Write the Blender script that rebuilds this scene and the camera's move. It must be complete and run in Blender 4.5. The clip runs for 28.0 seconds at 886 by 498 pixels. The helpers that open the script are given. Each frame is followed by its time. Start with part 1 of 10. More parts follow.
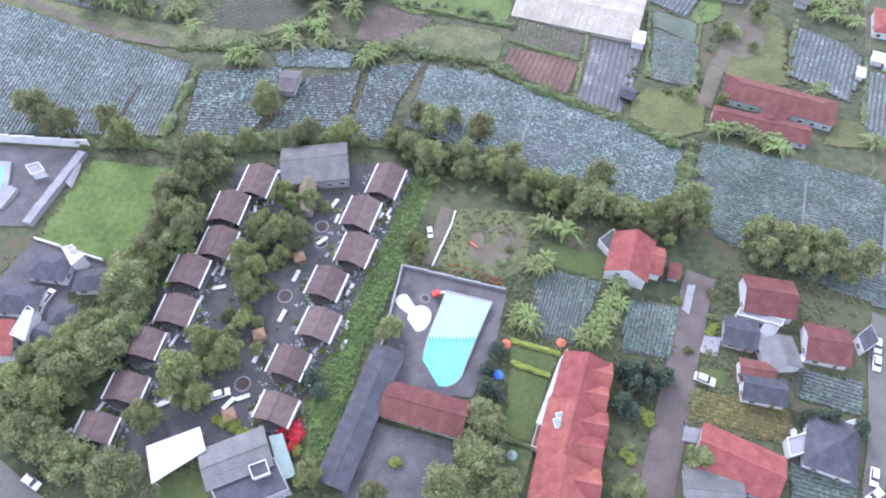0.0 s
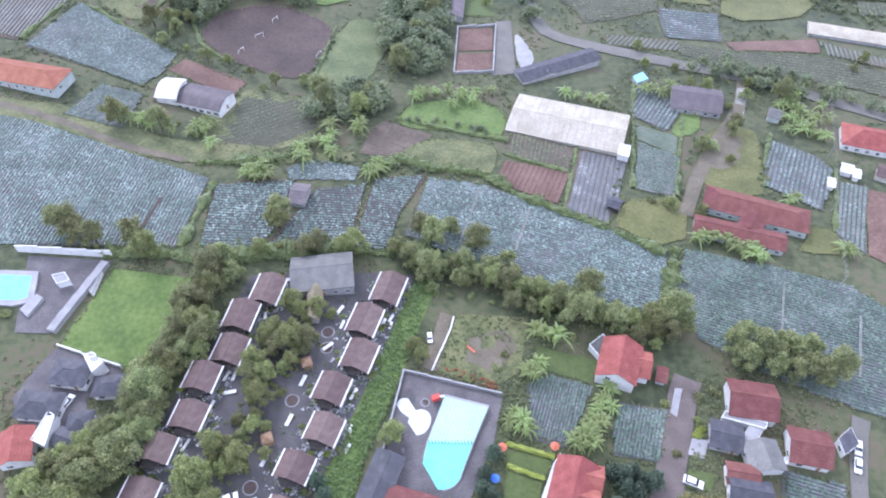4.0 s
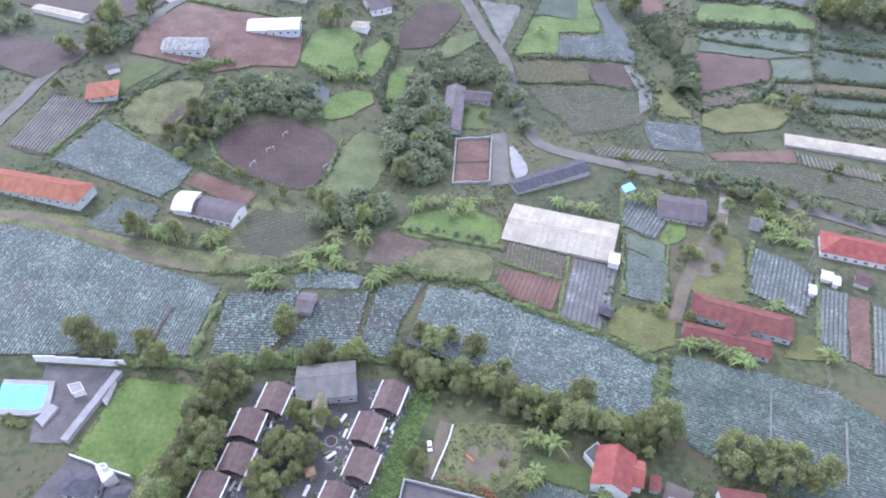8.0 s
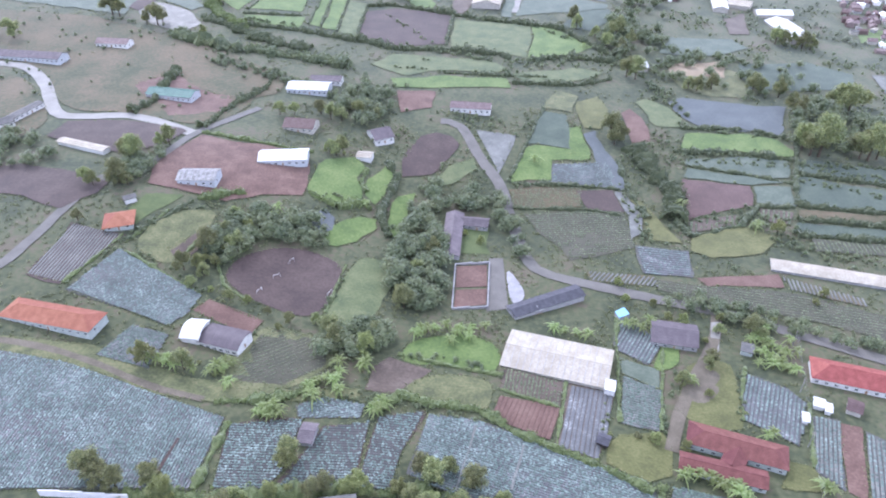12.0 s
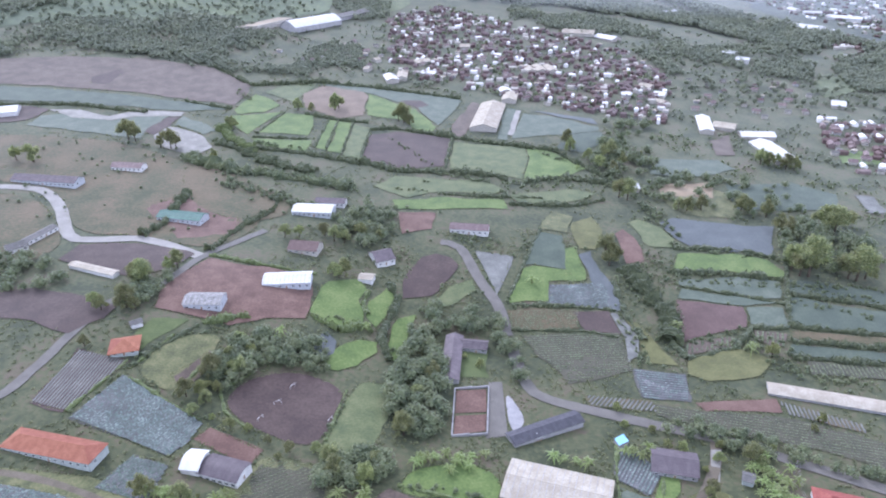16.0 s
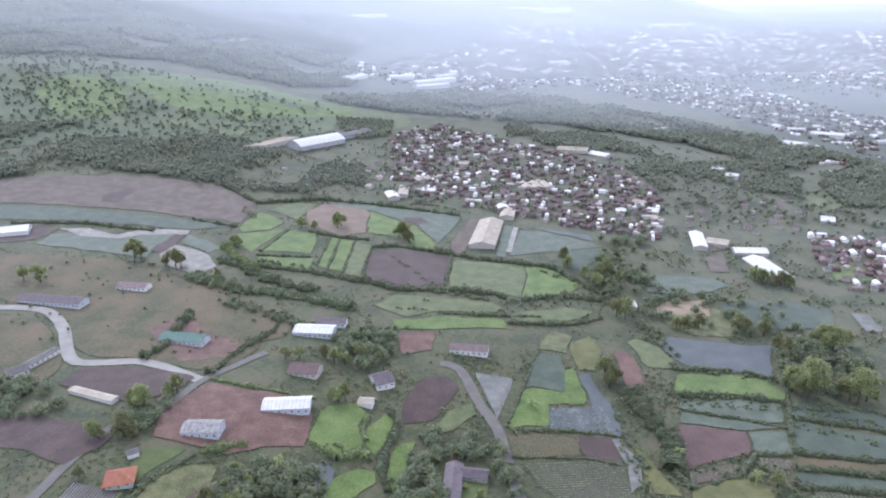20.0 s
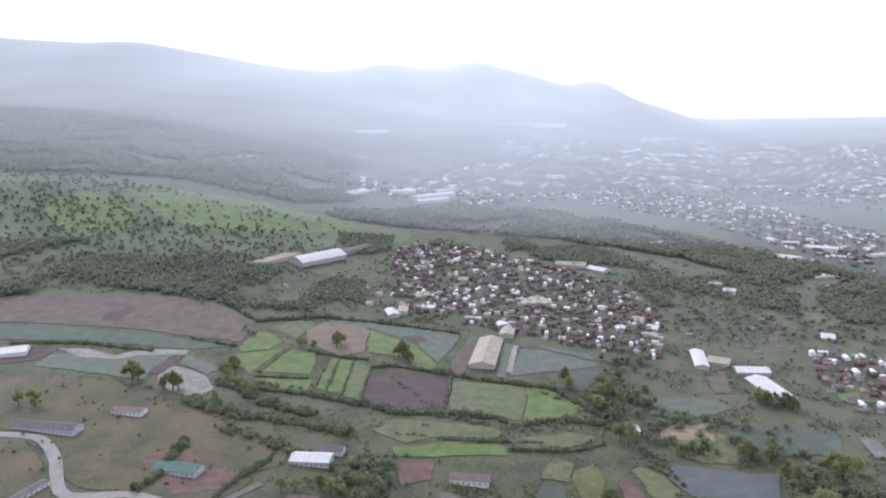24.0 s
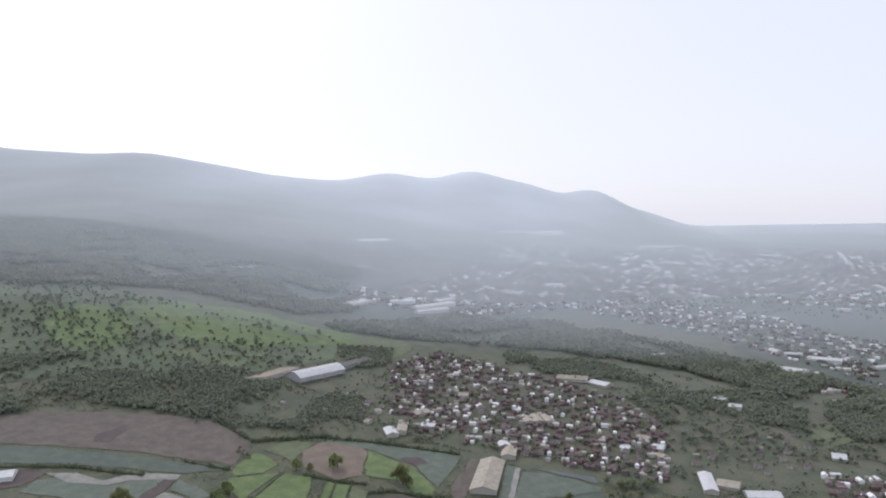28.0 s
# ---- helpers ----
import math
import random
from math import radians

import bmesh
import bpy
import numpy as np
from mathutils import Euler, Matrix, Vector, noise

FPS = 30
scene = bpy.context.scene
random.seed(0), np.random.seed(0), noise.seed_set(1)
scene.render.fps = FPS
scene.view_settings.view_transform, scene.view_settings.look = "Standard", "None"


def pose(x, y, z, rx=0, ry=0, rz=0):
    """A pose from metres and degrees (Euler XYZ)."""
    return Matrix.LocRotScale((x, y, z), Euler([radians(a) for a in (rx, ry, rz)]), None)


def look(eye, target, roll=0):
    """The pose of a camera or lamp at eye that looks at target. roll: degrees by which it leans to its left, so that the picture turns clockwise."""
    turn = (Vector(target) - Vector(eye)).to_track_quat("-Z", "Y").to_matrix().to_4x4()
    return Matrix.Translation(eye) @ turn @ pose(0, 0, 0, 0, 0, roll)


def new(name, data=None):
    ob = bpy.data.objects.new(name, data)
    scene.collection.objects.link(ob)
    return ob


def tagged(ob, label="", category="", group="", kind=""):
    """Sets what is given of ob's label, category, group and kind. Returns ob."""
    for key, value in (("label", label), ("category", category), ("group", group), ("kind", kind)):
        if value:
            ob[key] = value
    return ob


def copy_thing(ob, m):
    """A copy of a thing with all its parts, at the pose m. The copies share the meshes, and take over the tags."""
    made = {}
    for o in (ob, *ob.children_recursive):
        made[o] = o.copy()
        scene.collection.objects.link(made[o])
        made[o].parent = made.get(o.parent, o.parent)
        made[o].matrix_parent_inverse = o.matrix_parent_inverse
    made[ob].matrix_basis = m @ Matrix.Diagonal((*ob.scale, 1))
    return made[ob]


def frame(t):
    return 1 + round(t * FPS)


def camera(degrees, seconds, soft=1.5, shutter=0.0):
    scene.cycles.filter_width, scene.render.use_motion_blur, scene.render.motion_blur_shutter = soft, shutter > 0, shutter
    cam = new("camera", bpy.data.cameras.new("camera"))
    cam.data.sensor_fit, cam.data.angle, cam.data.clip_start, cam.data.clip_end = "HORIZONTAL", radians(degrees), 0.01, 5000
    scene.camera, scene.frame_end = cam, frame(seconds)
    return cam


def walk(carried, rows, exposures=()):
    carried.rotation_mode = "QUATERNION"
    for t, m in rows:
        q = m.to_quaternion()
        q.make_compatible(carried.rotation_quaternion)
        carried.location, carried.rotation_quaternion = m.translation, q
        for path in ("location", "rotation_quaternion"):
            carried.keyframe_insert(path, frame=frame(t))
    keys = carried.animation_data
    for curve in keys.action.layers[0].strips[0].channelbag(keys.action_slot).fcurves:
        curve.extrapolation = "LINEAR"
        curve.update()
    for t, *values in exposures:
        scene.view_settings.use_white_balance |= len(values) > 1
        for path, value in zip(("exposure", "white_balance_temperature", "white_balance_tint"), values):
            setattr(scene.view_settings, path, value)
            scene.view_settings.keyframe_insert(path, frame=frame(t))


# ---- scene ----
cam = camera(64.96, 28.0, soft=2.0)
# seconds, place, yaw, pitch, roll
ROWS = [
    (0.0, 0.0, 0.0, 150.0, 0.0, -57.674, 0.718),
    (0.5, 0.06, -0.19, 151.68, -0.012, -56.842, 0.719),
    (1.0, 0.12, -0.38, 153.36, -0.024, -55.95, 0.72),
    (1.5, 0.17, -0.56, 155.05, -0.036, -55.116, 0.722),
    (2.0, 0.23, -0.75, 156.76, -0.048, -54.232, 0.723),
    (2.5, 0.28, -0.94, 158.47, -0.061, -53.426, 0.725),
    (3.0, 0.33, -1.13, 160.18, -0.073, -52.537, 0.727),
    (3.5, 0.38, -1.32, 161.91, -0.087, -51.717, 0.729),
    (5.5, 0.58, -2.08, 168.88, -0.14, -48.292, 0.737),
    (6.0, 0.63, -2.27, 170.64, -0.154, -47.41, 0.739),
    (6.5, 0.68, -2.46, 172.41, -0.169, -46.599, 0.742),
    (7.0, 0.73, -2.64, 174.19, -0.183, -45.724, 0.744),
    (7.5, 0.77, -2.83, 175.96, -0.197, -44.91, 0.747),
    (8.0, 0.82, -3.01, 177.75, -0.212, -44.037, 0.75),
    (8.5, 0.87, -3.19, 179.54, -0.226, -43.13, 0.753),
    (9.0, 0.91, -3.37, 181.34, -0.241, -42.031, 0.756),
    (9.5, 0.96, -3.55, 183.14, -0.256, -40.994, 0.759),
    (10.0, 1.0, -3.72, 184.94, -0.271, -39.877, 0.762),
    (10.5, 1.05, -3.89, 186.75, -0.287, -38.859, 0.765),
    (11.0, 1.1, -4.06, 188.57, -0.302, -37.727, 0.768),
    (11.5, 1.14, -4.23, 190.39, -0.317, -36.72, 0.772),
    (12.0, 1.19, -4.39, 192.21, -0.333, -35.635, 0.775),
    (12.5, 1.24, -4.55, 194.04, -0.349, -34.609, 0.779),
    (14.5, 1.44, -5.16, 201.38, -0.412, -30.489, 0.795),
    (15.0, 1.49, -5.3, 203.22, -0.428, -29.379, 0.799),
    (15.5, 1.54, -5.44, 205.06, -0.444, -28.424, 0.803),
    (16.0, 1.59, -5.57, 206.91, -0.46, -27.336, 0.807),
    (16.5, 1.65, -5.7, 208.76, -0.476, -26.38, 0.812),
    (17.0, 1.7, -5.83, 210.61, -0.492, -25.296, 0.816),
    (17.5, 1.76, -5.95, 212.46, -0.508, -24.281, 0.821),
    (18.0, 1.81, -6.06, 214.32, -0.524, -23.185, 0.826),
    (18.5, 1.87, -6.17, 216.17, -0.541, -22.182, 0.831),
    (19.0, 1.93, -6.27, 218.03, -0.557, -21.079, 0.836),
    (19.5, 2.0, -6.37, 219.89, -0.573, -20.062, 0.841),
    (20.0, 2.06, -6.46, 221.74, -0.589, -18.967, 0.846),
    (20.5, 2.13, -6.54, 223.6, -0.605, -17.916, 0.851),
    (21.0, 2.19, -6.62, 225.46, -0.621, -16.816, 0.856),
    (21.5, 2.26, -6.7, 227.32, -0.638, -15.789, 0.862),
    (23.5, 2.56, -6.92, 234.74, -0.702, -11.47, 0.885),
    (24.0, 2.64, -6.96, 236.6, -0.718, -10.357, 0.891),
    (24.5, 2.72, -6.99, 238.45, -0.734, -9.332, 0.897),
    (25.0, 2.8, -7.01, 240.3, -0.749, -8.248, 0.903),
    (25.5, 2.89, -7.02, 242.15, -0.765, -7.197, 0.909),
    (26.0, 2.98, -7.03, 244.0, -0.781, -6.098, 0.916),
    (26.5, 3.07, -7.03, 245.84, -0.796, -5.07, 0.922),
    (27.0, 3.16, -7.02, 247.69, -0.812, -3.989, 0.929),
    (27.5, 3.26, -7.0, 249.53, -0.827, -2.954, 0.935),
    (28.0, 3.36, -6.97, 251.36, -0.842, -1.875, 0.942),
]
EXPOSURES = [(0.0, 1.22, 5350, 20), (3.0, 1.26, 5350, 20), (8.0, 1.16, 5350, 21), (12.0, 1.24, 5350, 22), (15.0, 1.06, 5350, 22), (18.0, 0.86, 5450, 21), (21.0, 0.68, 5650, 19), (24.0, 0.39, 5850, 16), (28.0, -0.07, 6050, 15)]
walk(cam, [(t, pose(x, y, z, 90 + pitch, 0, yaw) @ pose(0, 0, 0, 0, 0, -roll)) for t, x, y, z, yaw, pitch, roll in ROWS], EXPOSURES)

# ---- light ----
SUN_ELEVATION, SUN_AZIMUTH = 42.0, -28.0     # degrees; azimuth from +y towards +x
world = bpy.data.worlds.new("sky")
scene.world = world
world.use_nodes = True
wn = world.node_tree
wn.nodes.clear()
sky = wn.nodes.new("ShaderNodeTexSky")
sky.sky_type = "NISHITA"
sky.sun_disc = False
sky.sun_elevation, sky.sun_rotation = radians(SUN_ELEVATION), radians(SUN_AZIMUTH)
sky.altitude, sky.air_density, sky.dust_density = 1000, 1.0, 6.0
clear = wn.nodes.new("ShaderNodeBackground")
clear.inputs["Strength"].default_value = 0.03
overcast = wn.nodes.new("ShaderNodeBackground")
overcast.inputs["Color"].default_value = (0.965, 0.97, 0.985, 1)
overcast.inputs["Strength"].default_value = 0.82
both = wn.nodes.new("ShaderNodeAddShader")
out = wn.nodes.new("ShaderNodeOutputWorld")
wn.links.new(sky.outputs[0], clear.inputs["Color"])
wn.links.new(clear.outputs[0], both.inputs[0])
wn.links.new(overcast.outputs[0], both.inputs[1])
wn.links.new(both.outputs[0], out.inputs["Surface"])

lamp = bpy.data.lights.new("sun", "SUN")
lamp.energy, lamp.angle, lamp.color = 1.0, radians(14), (1.0, 0.95, 0.87)
sun = new("sun", lamp)
az, el = radians(SUN_AZIMUTH), radians(SUN_ELEVATION)
sun.matrix_world = look((0, 0, 600), Vector((0, 0, 600)) - Vector((math.sin(az) * math.cos(el), math.cos(az) * math.cos(el), math.sin(el))))


# ---- materials ----
HAZE_SHEEN = .25


def material(name, colors, scale=1.0, fine=8.0, rough=0.85, bump=0.3, metal=0.0, spread=0.0, coords="world", contrast=0.5, spec=0.3):
    """Two or more colours mixed by coarse and fine noise; spread varies lightness from object to object."""
    m = bpy.data.materials.new(name)
    m.use_nodes = True
    t = m.node_tree
    b = t.nodes["Principled BSDF"]
    if coords == "world":
        place = t.nodes.new("ShaderNodeNewGeometry").outputs["Position"]
    else:
        place = t.nodes.new("ShaderNodeTexCoord").outputs["Object"]
    n1, n2 = t.nodes.new("ShaderNodeTexNoise"), t.nodes.new("ShaderNodeTexNoise")
    n1.inputs["Scale"].default_value, n2.inputs["Scale"].default_value = 1 / scale, fine / scale
    n1.inputs["Detail"].default_value, n2.inputs["Detail"].default_value = 4, 3
    for n in (n1, n2):
        t.links.new(place, n.inputs["Vector"])
    mix = t.nodes.new("ShaderNodeMix")
    mix.inputs["Factor"].default_value = 0.45
    t.links.new(n1.outputs["Fac"], mix.inputs[2])
    t.links.new(n2.outputs["Fac"], mix.inputs[3])
    ramp = t.nodes.new("ShaderNodeValToRGB")
    t.links.new(mix.outputs[0], ramp.inputs["Fac"])
    e = ramp.color_ramp.elements
    lo, hi = 0.5 - contrast * 0.3, 0.5 + contrast * 0.3
    while len(e) < len(colors):
        e.new(0.5)
    for k, c in enumerate(colors):
        e[k].position = lo + (hi - lo) * k / max(1, len(colors) - 1)
    for k, c in enumerate(colors):
        e[k].color = (*c, 1)
    color = ramp.outputs["Color"]
    if spread:
        info = t.nodes.new("ShaderNodeObjectInfo")
        hsv = t.nodes.new("ShaderNodeHueSaturation")
        scale_to = t.nodes.new("ShaderNodeMapRange")
        scale_to.inputs["To Min"].default_value, scale_to.inputs["To Max"].default_value = 1 - spread, 1 + spread
        t.links.new(info.outputs["Random"], scale_to.inputs["Value"])
        t.links.new(scale_to.outputs["Result"], hsv.inputs["Value"])
        hue = t.nodes.new("ShaderNodeMapRange")
        hue.inputs["To Min"].default_value, hue.inputs["To Max"].default_value = 0.5 - spread * 0.06, 0.5 + spread * 0.06
        t.links.new(info.outputs["Random"], hue.inputs["Value"])
        t.links.new(hue.outputs["Result"], hsv.inputs["Hue"])
        t.links.new(color, hsv.inputs["Color"])
        color = hsv.outputs["Color"]
    t.links.new(color, b.inputs["Base Color"])
    b.inputs["Roughness"].default_value, b.inputs["Metallic"].default_value = rough, metal
    b.inputs["Specular IOR Level"].default_value = spec
    if rough >= .8 and coords == "world" or "leaves" in name:
        # stands in for distance haze: a soft bluish sheen at grazing angles
        b.inputs["Sheen Weight"].default_value, b.inputs["Sheen Roughness"].default_value = HAZE_SHEEN, .45
        b.inputs["Sheen Tint"].default_value = (.90, .97, .97, 1)
    if bump:
        bp = t.nodes.new("ShaderNodeBump")
        bp.inputs["Strength"].default_value, bp.inputs["Distance"].default_value = bump, 0.15
        t.links.new(n2.outputs["Fac"], bp.inputs["Height"])
        t.links.new(bp.outputs[0], b.inputs["Normal"])
    return m


def islands(m, amount=0.25):
    """Vary the lightness of each separate piece of a joined mesh."""
    t = m.node_tree
    b = t.nodes["Principled BSDF"]
    source = b.inputs["Base Color"].links[0].from_socket
    geo = t.nodes.new("ShaderNodeNewGeometry")
    to = t.nodes.new("ShaderNodeMapRange")
    to.inputs["To Min"].default_value, to.inputs["To Max"].default_value = 1 - amount, 1 + amount
    hsv = t.nodes.new("ShaderNodeHueSaturation")
    t.links.new(geo.outputs["Random Per Island"], to.inputs["Value"])
    t.links.new(to.outputs["Result"], hsv.inputs["Value"])
    t.links.new(source, hsv.inputs["Color"])
    t.links.new(hsv.outputs["Color"], b.inputs["Base Color"])
    return m


def thin_leaves(m, share=.5):
    """Let part of the light pass through the leaves."""
    t = m.node_tree
    b, o = t.nodes["Principled BSDF"], t.nodes["Material Output"]
    tr, mix = t.nodes.new("ShaderNodeBsdfTranslucent"), t.nodes.new("ShaderNodeAddShader")
    dim = t.nodes.new("ShaderNodeHueSaturation")
    dim.inputs["Value"].default_value, dim.inputs["Saturation"].default_value = 2 * share, 1.1
    t.links.new(b.inputs["Base Color"].links[0].from_socket, dim.inputs["Color"])
    t.links.new(dim.outputs["Color"], tr.inputs["Color"])
    t.links.new(b.outputs[0], mix.inputs[0])
    t.links.new(tr.outputs[0], mix.inputs[1])
    t.links.new(mix.outputs[0], o.inputs["Surface"])
    return m


M = {}
M["ground"] = material("meadow_ground", [(.039, .048, .025), (.060, .070, .034), (.086, .092, .046), (.105, .088, .059)], 24, 10, .95, .8, contrast=.4)
M["grass"] = material("grass", [(.068, .090, .041), (.101, .122, .052), (.139, .152, .073)], 9, 9, .95, .6, contrast=.42)
M["lawn"] = material("lawn", [(.060, .082, .028), (.078, .102, .034), (.10, .124, .045)], 8, 8, .95, .3, contrast=.5)
M["bright_grass"] = material("bright_grass", [(.066, .104, .028), (.098, .144, .038), (.140, .182, .058)], 12, 9, .95, .6, contrast=.42)
M["rough_grass"] = material("rough_grass", [(.066, .074, .036), (.111, .120, .052), (.166, .160, .080)], 7, 7, .95, .8, contrast=.42)
M["dry_grass"] = material("dry_grass", [(.046, .054, .022), (.074, .070, .033), (.102, .082, .044), (.126, .095, .055)], 22, 11, .95, .7, contrast=.42)
M["roof_weathered"] = material("weathered_sheet_roof", [(.10, .096, .092), (.27, .265, .255), (.42, .41, .40)], 2.2, 6, .8, .3, coords="object", contrast=.6)
M["red_soil"] = material("red_soil", [(.092, .052, .042), (.128, .075, .060), (.170, .108, .086)], 9, 9, .95, .6, contrast=.42)
M["brown_soil"] = material("brown_soil", [(.072, .055, .044), (.100, .076, .060), (.134, .106, .086)], 11, 9, .95, .5, contrast=.42)
M["dark_soil"] = material("dark_soil", [(.050, .034, .032), (.068, .047, .042), (.092, .066, .058)], 12, 9, .95, .4, contrast=.45)
M["tan_soil"] = material("tan_soil", [(.20, .15, .10), (.27, .21, .14), (.32, .26, .18)], 12, 10, .95, .4)
M["bed_soil"] = material("bed_soil", [(.064, .064, .062), (.086, .086, .083), (.112, .112, .108)], 5, 10, .95, .5, contrast=.5)
M["mulch"] = material("plastic_mulch", [(.064, .066, .068), (.088, .092, .095), (.125, .130, .134), (.42, .43, .435)], 9, 14, .5, .5, contrast=.72)
M["pale_mulch"] = material("pale_mulch", [(.14, .140, .126), (.195, .193, .175), (.27, .267, .245)], 9, 9, .65, .4, contrast=.5)
M["cabbage"] = islands(material("cabbage_leaf", [(.095, .135, .118), (.135, .18, .160), (.21, .26, .24)], 8, 10, .6, .4, contrast=.45), .4)
M["green_crop"] = islands(material("green_crop", [(.072, .106, .084), (.098, .136, .108), (.135, .178, .146)], 9, 12, .65, .4, contrast=.5), .35)
M["yellow_crop"] = islands(material("yellow_crop", [(.085, .082, .028), (.115, .108, .036), (.155, .142, .05)], 7, 12, .7, .4, contrast=.5), .3)
M["far_crop"] = material("far_crop", [(.058, .078, .056), (.082, .104, .074), (.118, .138, .104)], 10, 9, .8, .5, contrast=.45)
M["lane"] = material("lane_paving", [(.088, .070, .066), (.114, .092, .086), (.146, .121, .114)], 5, 14, .9, .3, contrast=.5)
M["lush"] = thin_leaves(material("lush_grass", [(.062, .094, .034), (.092, .132, .046), (.128, .170, .064)], 3, 8, .85, .5, contrast=.5), .4)
M["row_crop"] = thin_leaves(islands(material("row_crop", [(.071, .086, .048), (.094, .112, .062), (.128, .142, .082)], 9, 10, .8, 0, contrast=.5), .25), .3)
M["valley"] = material("wooded_valley_floor", [(.036, .046, .036), (.054, .064, .048), (.083, .094, .064)], 90, 8, .95, .8, contrast=.4)
M["hill_scrub"] = material("green_hillside_scrub", [(.050, .070, .036), (.078, .102, .050), (.125, .150, .066)], 60, 8, .95, .8, contrast=.6)
M["net"] = material("shade_net", [(.066, .076, .080), (.082, .094, .098), (.106, .118, .120)], 14, 10, .8, .3, contrast=.5)
M["dull_crop"] = material("dull_green_crop", [(.044, .060, .044), (.060, .080, .056), (.084, .106, .074)], 11, 9, .85, .5, contrast=.45)
M["olive_grass"] = material("olive_grass", [(.078, .082, .030), (.108, .112, .040), (.142, .140, .056)], 8, 8, .95, .7, contrast=.45)
M["stubble"] = material("stubble", [(.125, .092, .066), (.165, .124, .090), (.205, .160, .118)], 12, 10, .95, .4)
M["plough_red"] = material("ploughed_red_soil", [(.074, .046, .042), (.098, .060, .055), (.124, .080, .072)], 10, 9, .95, .5, contrast=.45)
M["bank_soil"] = material("weedy_soil", [(.050, .050, .034), (.070, .068, .046), (.094, .088, .062)], 8, 9, .95, .5, contrast=.45)
M["silver"] = material("silver_mulch", [(.098, .102, .094), (.138, .143, .132), (.21, .215, .20)], 7, 10, .6, .4, contrast=.5)
M["bank_grass"] = thin_leaves(material("bank_grass", [(.047, .060, .034), (.068, .082, .043), (.096, .108, .057)], 3, 8, .9, .5), .3)
M["blue_wall"] = material("pale_blue_wall", [(.38, .41, .45), (.45, .48, .52), (.51, .54, .58)], 2, 9, .8, .1, coords="object")
M["asphalt"] = material("asphalt", [(.100, .094, .085), (.128, .120, .108), (.16, .150, .136)], 7, 18, .9, .3, contrast=.5)
M["paving"] = material("paving", [(.076, .070, .076), (.104, .095, .100), (.140, .129, .134)], 5, 12, .85, .3, contrast=.45)
M["dark_paving"] = material("dark_paving", [(.055, .052, .056), (.078, .073, .076), (.11, .104, .106)], 3, 10, .9, .4, contrast=.8)
M["concrete"] = material("concrete", [(.21, .205, .215), (.27, .265, .275), (.34, .335, .34)], 4, 15, .85, .2)
M["dirt_track"] = material("dirt_track", [(.088, .076, .054), (.125, .106, .078), (.165, .142, .108)], 6, 12, .95, .4, contrast=.5)
M["pale_track"] = material("pale_track", [(.20, .19, .172), (.25, .238, .218), (.30, .288, .265)], 8, 12, .9, .3, contrast=.5)
M["roof_brown"] = material("brown_shingles", [(.098, .068, .065), (.130, .092, .088), (.165, .122, .115)], 2.2, 8, .85, .5, spread=.18, coords="object")
M["roof_mauve"] = material("weathered_tiles", [(.125, .095, .096), (.17, .130, .130), (.22, .175, .172)], 3, 8, .85, .4, spread=.3, coords="object", contrast=.5)
M["roof_red"] = material("red_tiles", [(.195, .060, .050), (.26, .082, .068), (.33, .118, .098)], 2.5, 8, .8, .4, spread=.14, coords="object", contrast=.5)
M["roof_dark_red"] = material("dark_red_tiles", [(.108, .042, .040), (.145, .056, .052), (.19, .082, .074)], 2.5, 8, .85, .4, spread=.18, coords="object", contrast=.5)
M["roof_orange"] = material("orange_tiles", [(.21, .082, .052), (.27, .108, .07), (.33, .145, .096)], 2.5, 8, .8, .4, spread=.1, coords="object", contrast=.5)
M["roof_grey"] = material("grey_sheet_roof", [(.12, .118, .115), (.155, .152, .148), (.20, .196, .19)], 3, 9, .75, .3, spread=.2, coords="object", contrast=.5)
M["roof_slate"] = material("slate_roof", [(.045, .045, .055), (.065, .065, .08), (.10, .10, .115)], 2, 9, .6, .4, spread=.15, coords="object")
M["roof_purple"] = material("dark_sheet_roof", [(.085, .070, .080), (.115, .097, .108), (.155, .132, .142)], 3, 9, .6, .3, spread=.15, coords="object", contrast=.5)
M["roof_khaki"] = material("thatch_roof", [(.15, .13, .085), (.21, .18, .12), (.27, .24, .17)], 1.5, 14, .95, .6, coords="object")
M["roof_green"] = material("green_sheet_roof", [(.032, .095, .078), (.044, .12, .10), (.062, .15, .125)], 3, 9, .5, .2, coords="object")
M["roof_glazed"] = material("green_glazing", [(.20, .27, .25), (.27, .34, .31)], 2, 6, .25, .05, coords="object")
M["roof_white"] = material("white_sheet_roof", [(.50, .505, .51), (.58, .585, .59), (.67, .67, .68)], 4, 9, .6, .15, spread=.06, coords="object")
M["roof_plastic"] = material("greenhouse_plastic", [(.29, .258, .205), (.36, .325, .265), (.45, .415, .35)], 5, 6, .75, .15, spread=.08, coords="object", contrast=.5)
M["white"] = material("white_plaster", [(.54, .54, .54), (.62, .62, .62), (.70, .70, .69)], 2, 9, .8, .15, spread=.06, coords="object")
# near-white colour stands in for the glint of tin roofs
M["glint_tin"] = islands(material("glinting_tin_roof", [(.70, .70, .70), (.78, .78, .78), (.85, .85, .85)], 3, 5, .5, 0, contrast=.5), .15)
M["cream"] = material("cream_plaster", [(.34, .32, .29), (.42, .40, .365), (.49, .465, .43)], 2, 9, .85, .15, spread=.1, coords="object")
M["mint"] = material("mint_plaster", [(.33, .37, .36), (.39, .43, .42), (.44, .48, .46)], 2, 9, .85, .1, coords="object")
M["grey_wall"] = material("grey_wall", [(.26, .26, .27), (.34, .34, .35), (.42, .42, .43)], 2, 9, .85, .2, spread=.1, coords="object")
